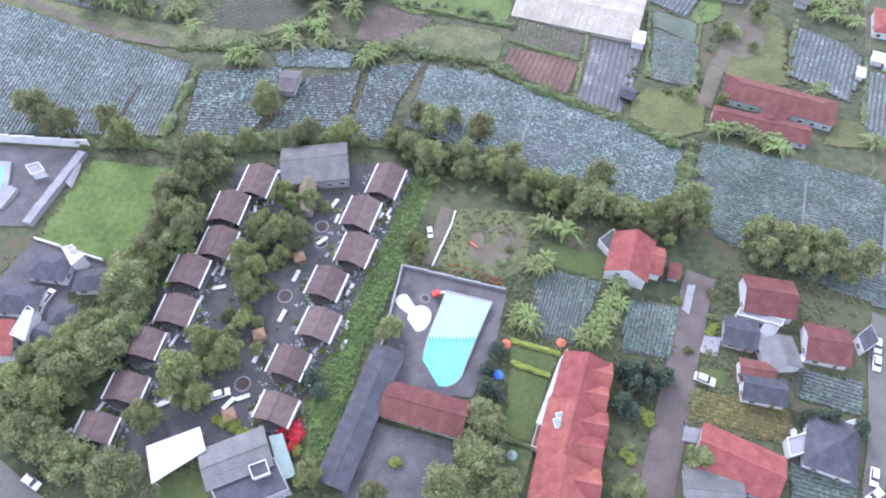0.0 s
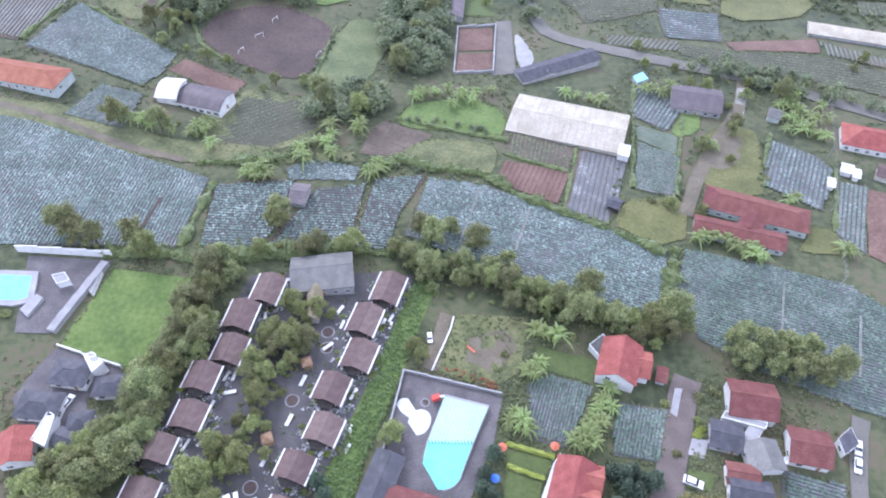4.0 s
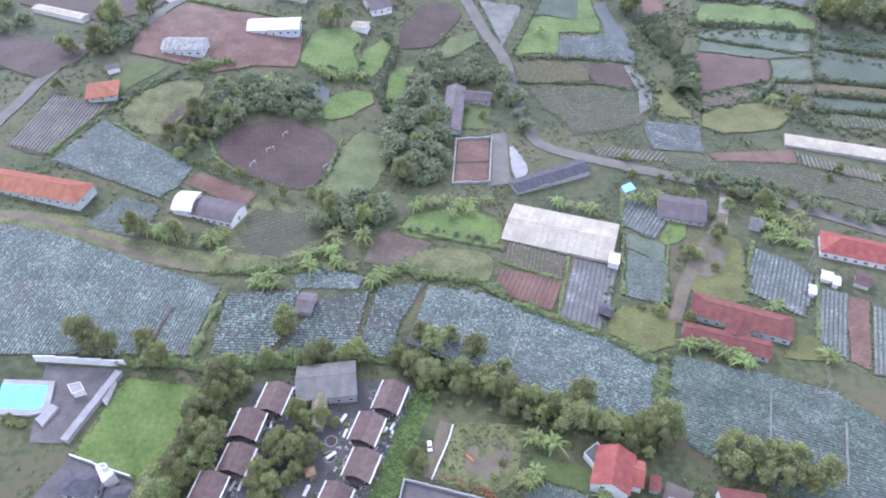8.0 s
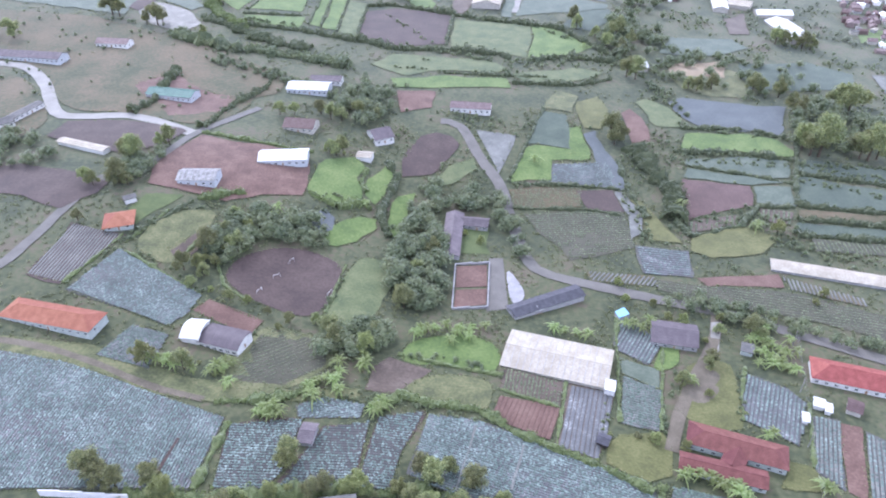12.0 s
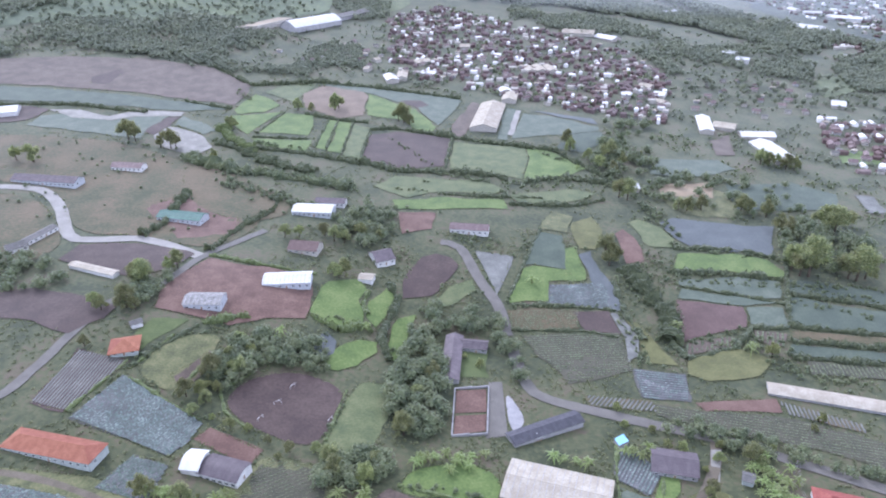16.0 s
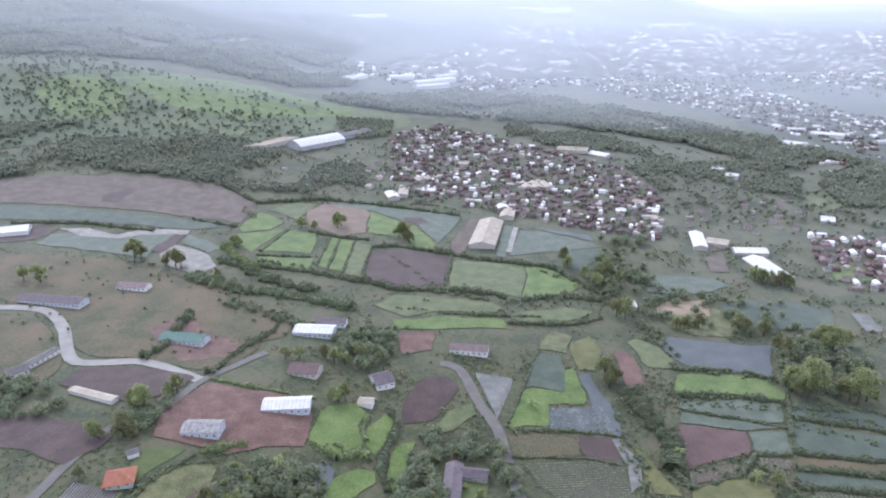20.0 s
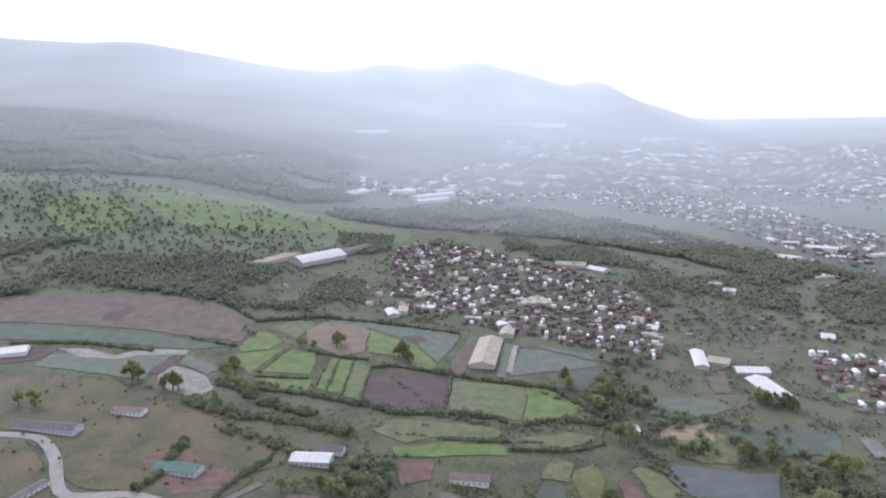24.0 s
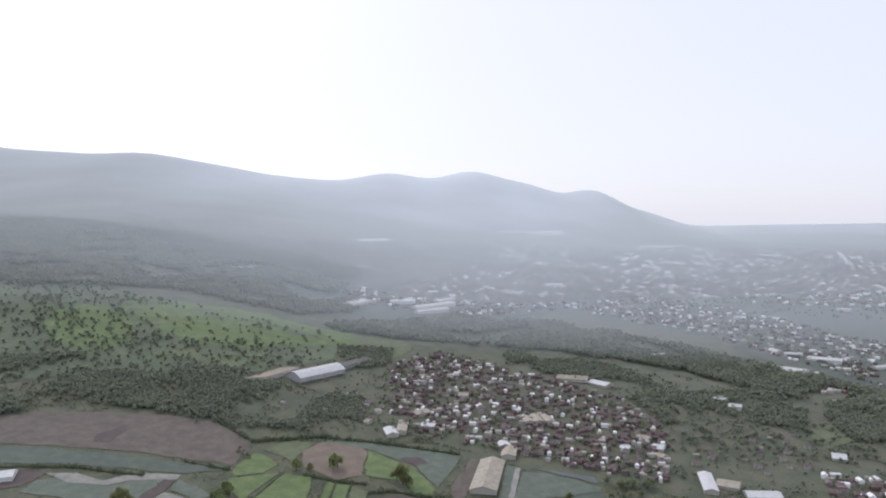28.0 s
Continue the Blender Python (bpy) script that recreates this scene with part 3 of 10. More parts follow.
def shrub_model(seed, r, mat, label, name="shrub"):
    rng = np.random.default_rng(seed)
    L = [(rng.uniform(-.5, .5) * r, rng.uniform(-.5, .5) * r, r * .45, r * rng.uniform(.45, .7), .8) for _ in range(4)]
    V, F = leaf_cloud(rng, L, 70, .22)
    bm = bmesh.new()
    for l in L:
        blob(bm, l[0], l[1], l[2], l[3] * .8, l[4], rng, 1)
    core = bpy.data.meshes.new("core")
    bm.to_mesh(core)
    bm.free()
    off = len(V)
    V += [v.co[:] for v in core.vertices]
    F += [tuple(off + i for i in p.vertices) for p in core.polygons]
    return tagged(mesh_object(name, V, F, mat), label, "shrub")


MODELS = {
    "tree": [tree_model(k, h, s, n, M[m], label=l) for k, (h, s, n, m, l) in enumerate((
        (9.5, 6.2, 22, "leaf", "broad leafy dark green tree"), (8.6, 5.2, 18, "leaf", "rounded leafy green tree"),
        (10.8, 6.4, 26, "leaf", "tall spreading leafy tree"), (8.2, 4.6, 16, "leaf", "small leafy green tree")))],
    "light": [tree_model(k + 20, h, s, n, M["leaf_light"], label="light green feathery tree") for k, (h, s, n) in enumerate(((8.8, 5.0, 18), (7.2, 4.3, 16), (9.8, 5.6, 22)))],
    "conifer": [conifer_model(40 + k, h, r, M["conifer"], "dark green pointed conifer") for k, (h, r) in enumerate(((8, 2.1), (6.5, 1.8)))],
    "banana": [banana_model(60 + k, h) for k, h in enumerate((5.8, 6.6, 5.0))],
    "shrub": [shrub_model(80, 1.5, M["leaf"], "dense dark green garden shrub"), shrub_model(81, 1.2, M["leaf_light"], "light green garden shrub")],
    "yellow_shrub": [shrub_model(83, 1.2, M["yellow_hedge"], "yellow-green clipped garden shrub")],
    "red_shrub": [shrub_model(84, 2.2, M["red_flower"], "flowering shrub covered in red blossom", "flowering_shrub")],
}
USED = set()
grow_rng = random.Random(11)


def grow(kind, x, y, size=1.0, group=""):
    """Stand one tree of this kind on the ground; the first stands on the model itself."""
    model = grow_rng.choice(MODELS[kind])
    s = size * grow_rng.uniform(.85, 1.15)
    m = Matrix.Translation((x, y, height(x, y) - .05)) @ Matrix.Rotation(grow_rng.uniform(0, 6.28), 4, "Z") @ Matrix.Diagonal((s, s, s * grow_rng.uniform(.9, 1.12), 1))
    if model.name not in USED:
        USED.add(model.name)
        model.matrix_world = m
        ob = model
    else:
        unit = model.matrix_basis.copy()
        model.matrix_basis = Matrix()
        ob = copy_thing(model, m)
        model.matrix_basis = unit
    if group:
        tagged(ob, group=group)
    return ob


def grove(kinds, pts, count, size=1.0, group="trees", gap=3.0):
    """Scatter separate trees inside a plot, not too close to one another."""
    lo, hi = np.min(pts, 0), np.max(pts, 0)
    done, tries = [], 0
    while len(done) < count and tries < count * 40:
        tries += 1
        x, y = grow_rng.uniform(lo[0], hi[0]), grow_rng.uniform(lo[1], hi[1])
        if not inside(list(pts), np.array(x), np.array(y)) or any((x - a) ** 2 + (y - b) ** 2 < gap * gap for a, b in done):
            continue
        done.append((x, y))
        grow(grow_rng.choice(kinds), x, y, size * grow_rng.uniform(.7, 1.15), group)


def tree_line(kinds, pts, step, size=1.0, group="row of trees", jitter=1.0):
    for a, b in zip(pts, pts[1:]):
        L = math.dist(a, b)
        n = max(1, int(L / step))
        for k in range(n):
            u = (k + grow_rng.uniform(.2, .8)) / n
            grow(grow_rng.choice(kinds), a[0] + (b[0] - a[0]) * u + grow_rng.uniform(-jitter, jitter), a[1] + (b[1] - a[1]) * u + grow_rng.uniform(-jitter, jitter), size, group)


def clumps(name, label, q, s, mat, leaves, rng, category="woods"):
    """Leafy clumps at the places q with the sizes s, joined into one mesh: a rough heart with leaf sprays over it."""
    n = len(q)
    z = land(q[:, 0], q[:, 1])
    ico = bmesh.new()
    bmesh.ops.create_icosphere(ico, subdivisions=1, radius=1)
    base = np.array([v.co[:] for v in ico.verts])
    faces = np.array([[v.index for v in f.verts] for f in ico.faces])
    ico.free()
    if leaves <= 10:
        base, faces = np.array([(0, 0, 1), (1, 0, 0), (0, 1, 0), (-1, 0, 0), (0, -1, 0), (0, 0, -1)], float), np.array([(0, 1, 2), (0, 2, 3), (0, 3, 4), (0, 4, 1), (5, 2, 1), (5, 3, 2), (5, 4, 3), (5, 1, 4)])
    B = base[None] * rng.uniform(.7, 1.2, (n, len(base), 1)) * (s * .29)[:, None, None]
    flat = .55 if mat == "weeds" else 1.0
    B[:, :, 2] *= 1.1 * flat
    mid = np.stack([q[:, 0], q[:, 1], z + s * .42 * flat], 1)[:, None]
    B += mid
    d = rng.normal(size=(n, leaves, 3))
    d /= np.linalg.norm(d, axis=2)[..., None]
    d[..., 2] = (np.abs(d[..., 2]) * 1.1 - .25) * flat
    c = d * (s * .43)[:, None, None] * rng.uniform(.75, 1.2, (n, leaves, 1)) + mid
    up = d * .5 + np.array([0, 0, .85]) + rng.normal(0, .4, c.shape)
    up /= np.linalg.norm(up, axis=2)[..., None]
    t = np.cross(up, rng.normal(size=c.shape))
    t /= np.linalg.norm(t, axis=2)[..., None]
    w = np.cross(up, t)
    L = (s * (.078 if leaves > 60 else .105 if leaves > 20 else .15 if leaves > 11 else .19))[:, None, None]
    T = np.stack([c - t * L, c + t * L, c + w * L * 1.5], 2)
    V = np.concatenate([B.reshape(-1, 3), T.reshape(-1, 3)])
    F = np.concatenate([(np.arange(n)[:, None, None] * len(base) + faces[None]).reshape(-1, 3), np.arange(n * leaves * 3).reshape(-1, 3) + n * len(base)])
    return tagged(mesh_object(name, V, F, M[mat]), label, category, kind="stuff")


def woods(label, pts, count, size, seed, mat="wood_leaf", leaves=80, name="woods", free=False):
    """Far woodland or scrub: many small crowns over a plot. free: only outside the plots, roads and houses, in drifts."""
    rng = np.random.default_rng(seed)
    lo, hi = np.min(pts, 0), np.max(pts, 0)
    q = rng.uniform(lo, hi, (count * 12, 2))
    q = q[inside(list(pts), q[:, 0], q[:, 1])]
    if free:
        for plot in PLOTS:
            q = q[~inside(plot, q[:, 0], q[:, 1])]
        q = q[np.sin(q[:, 0] / 9 + 2 * np.sin(q[:, 1] / 23)) + np.sin(q[:, 1] / 11 + 2 * np.sin(q[:, 0] / 31)) + rng.normal(0, .5, len(q)) > .1]
    q = q[:count]
    s = size * rng.uniform(.5, 1.35, len(q))
    return clumps(name, label, q, s, mat, leaves, rng)


def canopy_sheet(label, pts, cell, tall, seed, mat="hazed_leaf", name="woods", gaps=-1.1):
    """Closed far woodland: touching crowns of uneven height over a plot, ragged at its edges."""
    rng = np.random.default_rng(seed)
    lo, hi = np.min(pts, 0), np.max(pts, 0)
    xs, ys = np.arange(lo[0], hi[0], cell), np.arange(lo[1], hi[1], cell)
    X, Y = np.meshgrid(xs, ys)
    X = X + rng.uniform(-.42, .42, X.shape) * cell
    Y = Y + rng.uniform(-.42, .42, Y.shape) * cell
    big = np.sin(X / 29 + 2 * np.sin(Y / 41)) * .16 + np.sin(Y / 23 + 2 * np.sin(X / 37)) * .16
    up = tall * (.6 + big + rng.uniform(-.22, .25, X.shape))
    inn = inside(list(pts), X + rng.normal(0, cell, X.shape), Y + rng.normal(0, cell, X.shape))
    inn &= np.sin(X / 47 + 3 * np.sin(Y / 61)) + np.sin(Y / 37 + 3 * np.sin(X / 53)) + rng.normal(0, .35, X.shape) > gaps
    q = np.stack([X[inn], Y[inn]], 1)
    return clumps(name, label, q, np.maximum(up[inn] * 1.25, cell * 1.5) * rng.uniform(.8, 1.25, len(q)), mat, 14, rng)


def hedge(label, pts, width=1.0, tall=1.0, mat="hedge", name="hedge"):
    """A hedge along a line: a lumpy body with leaf sprays over it."""
    rng = np.random.default_rng(int(abs(pts[0][0] * 13 + pts[0][1] * 7)))
    V, F = [], []
    wild = 0.0 if "clipped" in label else 1.0

    def swell(c):
        """How full the hedge is at a place, and how far it strays from its line."""
        n = noise.noise(Vector((c[0] / 7, c[1] / 7, 1.7))) + .6 * noise.noise(Vector((c[0] / 2.6, c[1] / 2.6, 4.4)))
        return 1 + wild * max(-.62, min(.75, 1.1 * n)), wild * .45 * noise.noise(Vector((c[0] / 11, c[1] / 11, 8.3)))
    for a, b in zip(pts, pts[1:]):
        a, b = np.array(a, float), np.array(b, float)
        L = np.hypot(*(b - a))
        m = max(3, int(L / 1.2))
        d = (b - a) / L
        s = np.array([-d[1], d[0]])
        i0 = len(V)
        for k in range(m + 1):
            c = a + d * L * k / m
            grown, sway = swell(c)
            c = c + s * sway * width
            z = height(*c)
            for o, u in ((-.5, -.1), (-.5, .6), (-.25, .97), (.25, 1.), (.5, .62), (.5, -.1)):
                p = c + s * (o * width * grown * rng.uniform(.75, 1.3))
                V.append((p[0], p[1], z + u * tall * grown * rng.uniform(.75, 1.25)))
        for k in range(m):
            for j in range(5):
                q = i0 + k * 6 + j
                F.append((q, q + 1, q + 7, q + 6))
        for k in range(int(L * 5 * max(1, width))):
            c = a + d * rng.uniform(0, L)
            grown, sway = swell(c)
            c = c + s * (sway + rng.uniform(-.6, .6) * grown) * width
            z = height(*c) + tall * grown * rng.uniform(.5, 1.2)
            r = rng.uniform(.12, .3) * (1 if width < 2.6 else 2)
            i = len(V)
            e = rng.normal(size=(3, 3)) * r
            V += [tuple(np.array([c[0], c[1], z]) + v) for v in e]
            F.append((i, i + 1, i + 2))
    return tagged(mesh_object(name, V, F, M[mat]), label, "hedge")


# ---- buildings ----
UNIT = {}


def unit(key, make, mat):
    """A mesh made once and shared by alike parts."""
    if key not in UNIT:
        bm = bmesh.new()
        make(bm)
        me = bpy.data.meshes.new(key)
        bm.to_mesh(me)
        bm.free()
        me.materials.append(mat)
        UNIT[key] = me
    return UNIT[key]


def window_frame(bm):
    xs, zs = (-.71, -.6, -.035, .035, .6, .71), (0, .1, 1.2, 1.3)
    g = [[bm.verts.new((x, .02, z)) for x in xs] for z in zs]
    cells = [bm.faces.new((g[r][c], g[r][c + 1], g[r + 1][c + 1], g[r + 1][c])) for r in range(3) for c in range(5) if not (r == 1 and c in (1, 3))]
    r = bmesh.ops.extrude_face_region(bm, geom=cells)
    bmesh.ops.translate(bm, verts=[v for v in r["geom"] if isinstance(v, bmesh.types.BMVert)], vec=(0, -.12, 0))
    bmesh.ops.recalc_face_normals(bm, faces=bm.faces[:])


def window_pane(bm):
    box(bm, 0, -.04, .06, 1.26, .03, 1.16)


def door_leaf(bm):
    box(bm, 0, -.03, 0, .95, .08, 2.05, bevel=.02)


def door_frame(bm):
    xs, zs = (-.62, -.5, .5, .62), (0, 2.07, 2.19)
    g = [[bm.verts.new((x, .03, z)) for x in xs] for z in zs]
    cells = [bm.faces.new((g[r][c], g[r][c + 1], g[r + 1][c + 1], g[r + 1][c])) for r in range(2) for c in range(3) if not (r == 0 and c == 1)]
    r = bmesh.ops.extrude_face_region(bm, geom=cells)
    bmesh.ops.translate(bm, verts=[v for v in r["geom"] if isinstance(v, bmesh.types.BMVert)], vec=(0, -.16, 0))
    bmesh.ops.recalc_face_normals(bm, faces=bm.faces[:])


def add_window(parent, x, y, z, turn, sx=1.0, frame_mat="white"):
    f = new("window", unit("window_frame_" + frame_mat, window_frame, M[frame_mat]))
    f.parent = parent
    f.matrix_local = pose(x, y, z, 0, 0, turn) @ Matrix.Diagonal((sx, 1, 1, 1))
    p = new("pane", unit("window_pane", window_pane, M["glass"]))
    p.parent = f
    return f


def add_door(parent, x, y, z, turn):
    d = new("door", unit("door_leaf", door_leaf, M["wood"]))
    d.parent = parent
    d.matrix_local = pose(x, y, z, 0, 0, turn)
    f = new("door_frame", unit("door_frame", door_frame, M["white"]))
    f.parent = d
    return d


def slab(bm, corners, thick):
    """A roof slab: four or three corners in order, thickened downwards."""
    top = [bm.verts.new(c) for c in corners]
    low = [bm.verts.new((c[0], c[1], c[2] - thick)) for c in corners]
    bm.faces.new(top)
    bm.faces.new(low[::-1])
    n = len(top)
    for i in range(n):
        bm.faces.new((top[i], low[i], low[(i + 1) % n], top[(i + 1) % n]))


def bent(bm, corners, thick, rows=0):
    slab(bm, corners, thick)


def stepped_slope(bm, x0, x1, line, thick, lip=.05, in0=0.0, in1=0.0):
    """A roof slope in overlapping courses, one connected skin: line holds (y, z) from eave to ridge."""
    n = len(line) - 1
    prof = []
    for k in range(n):
        (ya, za), (yb, zb) = line[k], line[k + 1]
        prof += [(ya, za + lip, k / n), (yb, zb, (k + 1) / n)]
    prof += [(line[-1][0], line[-1][1] - thick, 1.0), (line[0][0], line[0][1] - thick, 0.0)]
    ends = [[bm.verts.new(((x0 + in0 * u) if e == 0 else (x1 - in1 * u), y, z)) for y, z, u in prof] for e in (0, 1)]
    m = len(prof)
    for i in range(m):
        bm.faces.new((ends[0][i], ends[0][(i + 1) % m], ends[1][(i + 1) % m], ends[1][i]))
    bm.faces.new(ends[0][::-1])
    bm.faces.new(ends[1])
    bmesh.ops.recalc_face_normals(bm, faces=bm.faces[:])


def ridged_slope(bm, x0, x1, y0, z0, y1, z1, thick, course, in0=0.0, in1=0.0):
    n = max(3, int(math.hypot(y1 - y0, z1 - z0) / course))
    stepped_slope(bm, x0, x1, [(y0 + (y1 - y0) * k / n, z0 + (z1 - z0) * k / n) for k in range(n + 1)], thick, .05, in0, in1)


def house_frame(a, b):
    a, b = Vector((a[0], a[1])), Vector((b[0], b[1]))
    c, d = (a + b) / 2, b - a
    return c, d.length, math.degrees(math.atan2(d.y, d.x))


def house(label, a, b, width, roof="roof_red", wall="white", eave=3.0, pitch=30, hip=0.0, over=.5, storeys=1, windows=True, name="house", category="house", ribs=0, gutter="", group="", sides=2):
    """A house under a pitched roof whose ridge runs from a to b."""
    c, L, turn = house_frame(a, b)
    L -= 2 * over
    z0 = height(c.x, c.y)
    ux, uy = math.cos(radians(turn)), math.sin(radians(turn))
    PLOTS.append([(c.x + ux * p - uy * q, c.y + uy * p + ux * q) for p, q in ((-L * .55, -width * .55), (L * .55, -width * .55), (L * .55, width * .55), (-L * .55, width * .55))])
    root = empty(name, pose(c.x, c.y, z0, 0, 0, turn))
    tagged(root, label, category, group)
    W = width - 2 * over
    rise = math.tan(radians(pitch)) * W / 2
    drop = math.tan(radians(pitch)) * over
    bm = bmesh.new()
    hx, hy = L / 2, W / 2
    if hip:
        box(bm, 0, 0, -1.2, L, W, eave + 1.2)
    else:
        prof = [(-hy, -1.2), (hy, -1.2), (hy, eave), (0, eave + rise), (-hy, eave)]
        e0 = [bm.verts.new((-hx, y, z)) for y, z in prof]
        e1 = [bm.verts.new((hx, y, z)) for y, z in prof]
        bm.faces.new(e0[::-1])
        bm.faces.new(e1)
        for i in range(5):
            bm.faces.new((e0[i], e0[(i + 1) % 5], e1[(i + 1) % 5], e1[i]))
        bmesh.ops.recalc_face_normals(bm, faces=bm.faces[:])
    part("wall", bm, M[wall], root)
    top = eave + rise + .12
    ex, ey = hx + over, hy + over
    zi = eave - drop + .12
    inn = min(ex * .95, ey) * hip
    course = .75 if W < 14 else 1.2
    for s in (-1, 1):
        bm = bmesh.new()
        ridged_slope(bm, -ex, ex, s * ey, zi, 0, top, .16, course, inn, inn)
        part("roof_slope", bm, M[roof], root)
    if hip:
        for s in (-1, 1):
            bm = bmesh.new()
            slab(bm, [(s * ex, -ey * s, zi + .04), (s * ex, ey * s, zi + .04), (s * (ex - inn), 0, top + .03)], .16)
            part("hip_end", bm, M[roof], root)
    bm = bmesh.new()
    box(bm, 0, 0, top - .1, 2 * (ex - inn), .36, .2, bevel=.06)
    part("ridge_cap", bm, M[roof], root)
    for k in range(ribs):
        x = -ex + 2 * ex * (k + .5) / ribs
        for s in (-1, 1):
            bm = bmesh.new()
            slab(bm, [(x - .09, s * ey, zi + .16), (x + .09, s * ey, zi + .16), (x + .09, s * .2, top + .1), (x - .09, s * .2, top + .1)][::-s], .14)
            part("roof_rib", bm, M["grey_wall"], root)
    if gutter:
        for s in (-1, 1):
            bm = bmesh.new()
            box(bm, 0, s * (ey + .12), zi - .18, 2 * ex, .34, .24, bevel=.04)
            part("gutter", bm, M[gutter], root)
    if windows:
        for st in range(storeys):
            zb = .9 + st * 2.9
            if zb + 1.3 > eave:
                break
            n = max(1, int(L / 3.4))
            for s in (-1, 1)[:sides]:
                for k in range(n):
                    x = -hx + L * (k + .5) / n
                    if st == 0 and k == n // 2:
                        add_door(root, x, s * hy, 0, 0 if s < 0 else 180)
                    else:
                        add_window(root, x, s * hy, zb, 0 if s < 0 else 180)
            for s in (-1, 1):
                add_window(root, s * hx, -W * .2, zb, -90 if s < 0 else 90)
    return root


def barn(label, a, b, width, roof="roof_white", wall="white", eave=3.0, arch=1.6, name="barn", category="barn", bays=8, windows=True):
    """A long shed under a low curved roof, with pilasters and a row of openings along each side."""
    c, L, turn = house_frame(a, b)
    z0 = height(c.x, c.y)
    root = tagged(empty(name, pose(c.x, c.y, z0, 0, 0, turn)), label, category)
    hx, hy = L / 2, width / 2
    bm = bmesh.new()
    box(bm, 0, 0, -1.2, L, width, eave + 1.2)
    n = 10
    for s in (-1, 1):
        x = s * (hx - .15)
        ring = [bm.verts.new((x, -hy + width * k / n, eave + arch * math.sin(math.pi * k / n) * .96)) for k in range(n + 1)]
        bm.faces.new(ring if s > 0 else ring[::-1])
    part("wall", bm, M[wall], root)
    bm = bmesh.new()
    g = [[bm.verts.new((x, -(hy + .4) + (width + .8) * k / n, eave + .05 + dz + arch * math.sin(math.pi * k / n))) for k in range(n + 1)] for dz in (.1, 0) for x in np.linspace(-hx - .5, hx + .5, bays + 1)]
    m = bays + 1
    for lay in (0, 1):
        for i in range(bays):
            for k in range(n):
                q = (g[lay * m + i][k], g[lay * m + i + 1][k], g[lay * m + i + 1][k + 1], g[lay * m + i][k + 1])
                bm.faces.new(q if lay == 0 else q[::-1])
    part("roof", bm, M[roof], root)
    for i in range(bays + 1):
        bm = bmesh.new()
        x = -hx + L * i / bays
        ring = []
        for k in range(n + 1):
            y, z = -(hy + .42) + (width + .84) * k / n, eave + .2 + arch * math.sin(math.pi * k / n)
            ring.append([bm.verts.new((x + dx, y, z + dz)) for dx, dz in ((-.08, 0), (.08, 0), (.08, -.1), (-.08, -.1))])
        for k in range(n):
            for j in range(4):
                bm.faces.new((ring[k][j], ring[k][(j + 1) % 4], ring[k + 1][(j + 1) % 4], ring[k + 1][j]))
        part("roof_rib", bm, M[roof], root)
    if windows:
        for i in range(bays):
            x = -hx + L * (i + .5) / bays
            for s in (-1, 1):
                add_window(root, x, s * hy, .9, 0 if s < 0 else 180, min(1.6, L / bays / 2.2))
        add_door(root, hx, 0, 0, 90)
    return root


def flat_building(label, pts, tall, roof="concrete", wall="white", name="building", category="building", parapet=.5):
    """A flat-roofed block over a four-cornered plan, with a parapet round the roof."""
    cx, cy = sum(p[0] for p in pts) / 4, sum(p[1] for p in pts) / 4
    z0 = height(cx, cy)
    root = tagged(empty(name, pose(cx, cy, z0)), label, category)
    q = [(x - cx, y - cy) for x, y in pts]
    if sum(a[0] * b[1] - a[1] * b[0] for a, b in zip(q, q[1:] + q[:1])) < 0:
        q = q[::-1]
    bm = bmesh.new()
    lo = [bm.verts.new((x, y, -1.5)) for x, y in q]
    hi = [bm.verts.new((x, y, tall)) for x, y in q]
    bm.faces.new(hi)
    for i in range(4):
        bm.faces.new((lo[i], lo[(i + 1) % 4], hi[(i + 1) % 4], hi[i]))
    part("wall", bm, M[wall], root)
    bm = bmesh.new()
    slab(bm, [(x * .995, y * .995, tall + .15) for x, y in q], .14)
    part("roof", bm, M[roof], root)
    if parapet:
        for i in range(4):
            (x1, y1), (x2, y2) = q[i], q[(i + 1) % 4]
            bm = bmesh.new()
            l = math.hypot(x2 - x1, y2 - y1)
            box(bm, (x1 + x2) / 2, (y1 + y2) / 2, tall + .002 * i, l, .2, parapet, math.atan2(y2 - y1, x2 - x1))
            part("parapet", bm, M[wall], root)
    for i in range(4):
        (x1, y1), (x2, y2) = q[i], q[(i + 1) % 4]
        l = math.hypot(x2 - x1, y2 - y1)
        n = int(l / 4)
        if tall > 2.6:
            for k in range(n):
                u = (k + .5) / n
                add_window(root, x1 + (x2 - x1) * u, y1 + (y2 - y1) * u, .9, math.degrees(math.atan2(y2 - y1, x2 - x1)))
    return root


def canopy(label, pts, tall, roof="roof_white", name="canopy"):
    """An open roof on posts over a four-cornered plan."""
    cx, cy = sum(p[0] for p in pts) / 4, sum(p[1] for p in pts) / 4
    root = tagged(empty(name, pose(cx, cy, height(cx, cy))), label, "canopy")
    q = [(x - cx, y - cy) for x, y in pts]
    if sum(a[0] * b[1] - a[1] * b[0] for a, b in zip(q, q[1:] + q[:1])) < 0:
        q = q[::-1]
    bm = bmesh.new()
    slab(bm, [(x, y, tall + .25) for x, y in q], .22)
    part("roof", bm, M[roof], root)
    for x, y in q:
        bm = bmesh.new()
        cylinder(bm, x * .93, y * .93, -.6, .12, .12, tall + .65, 8)
        part("post", bm, M["grey_wall"], root)
    return root


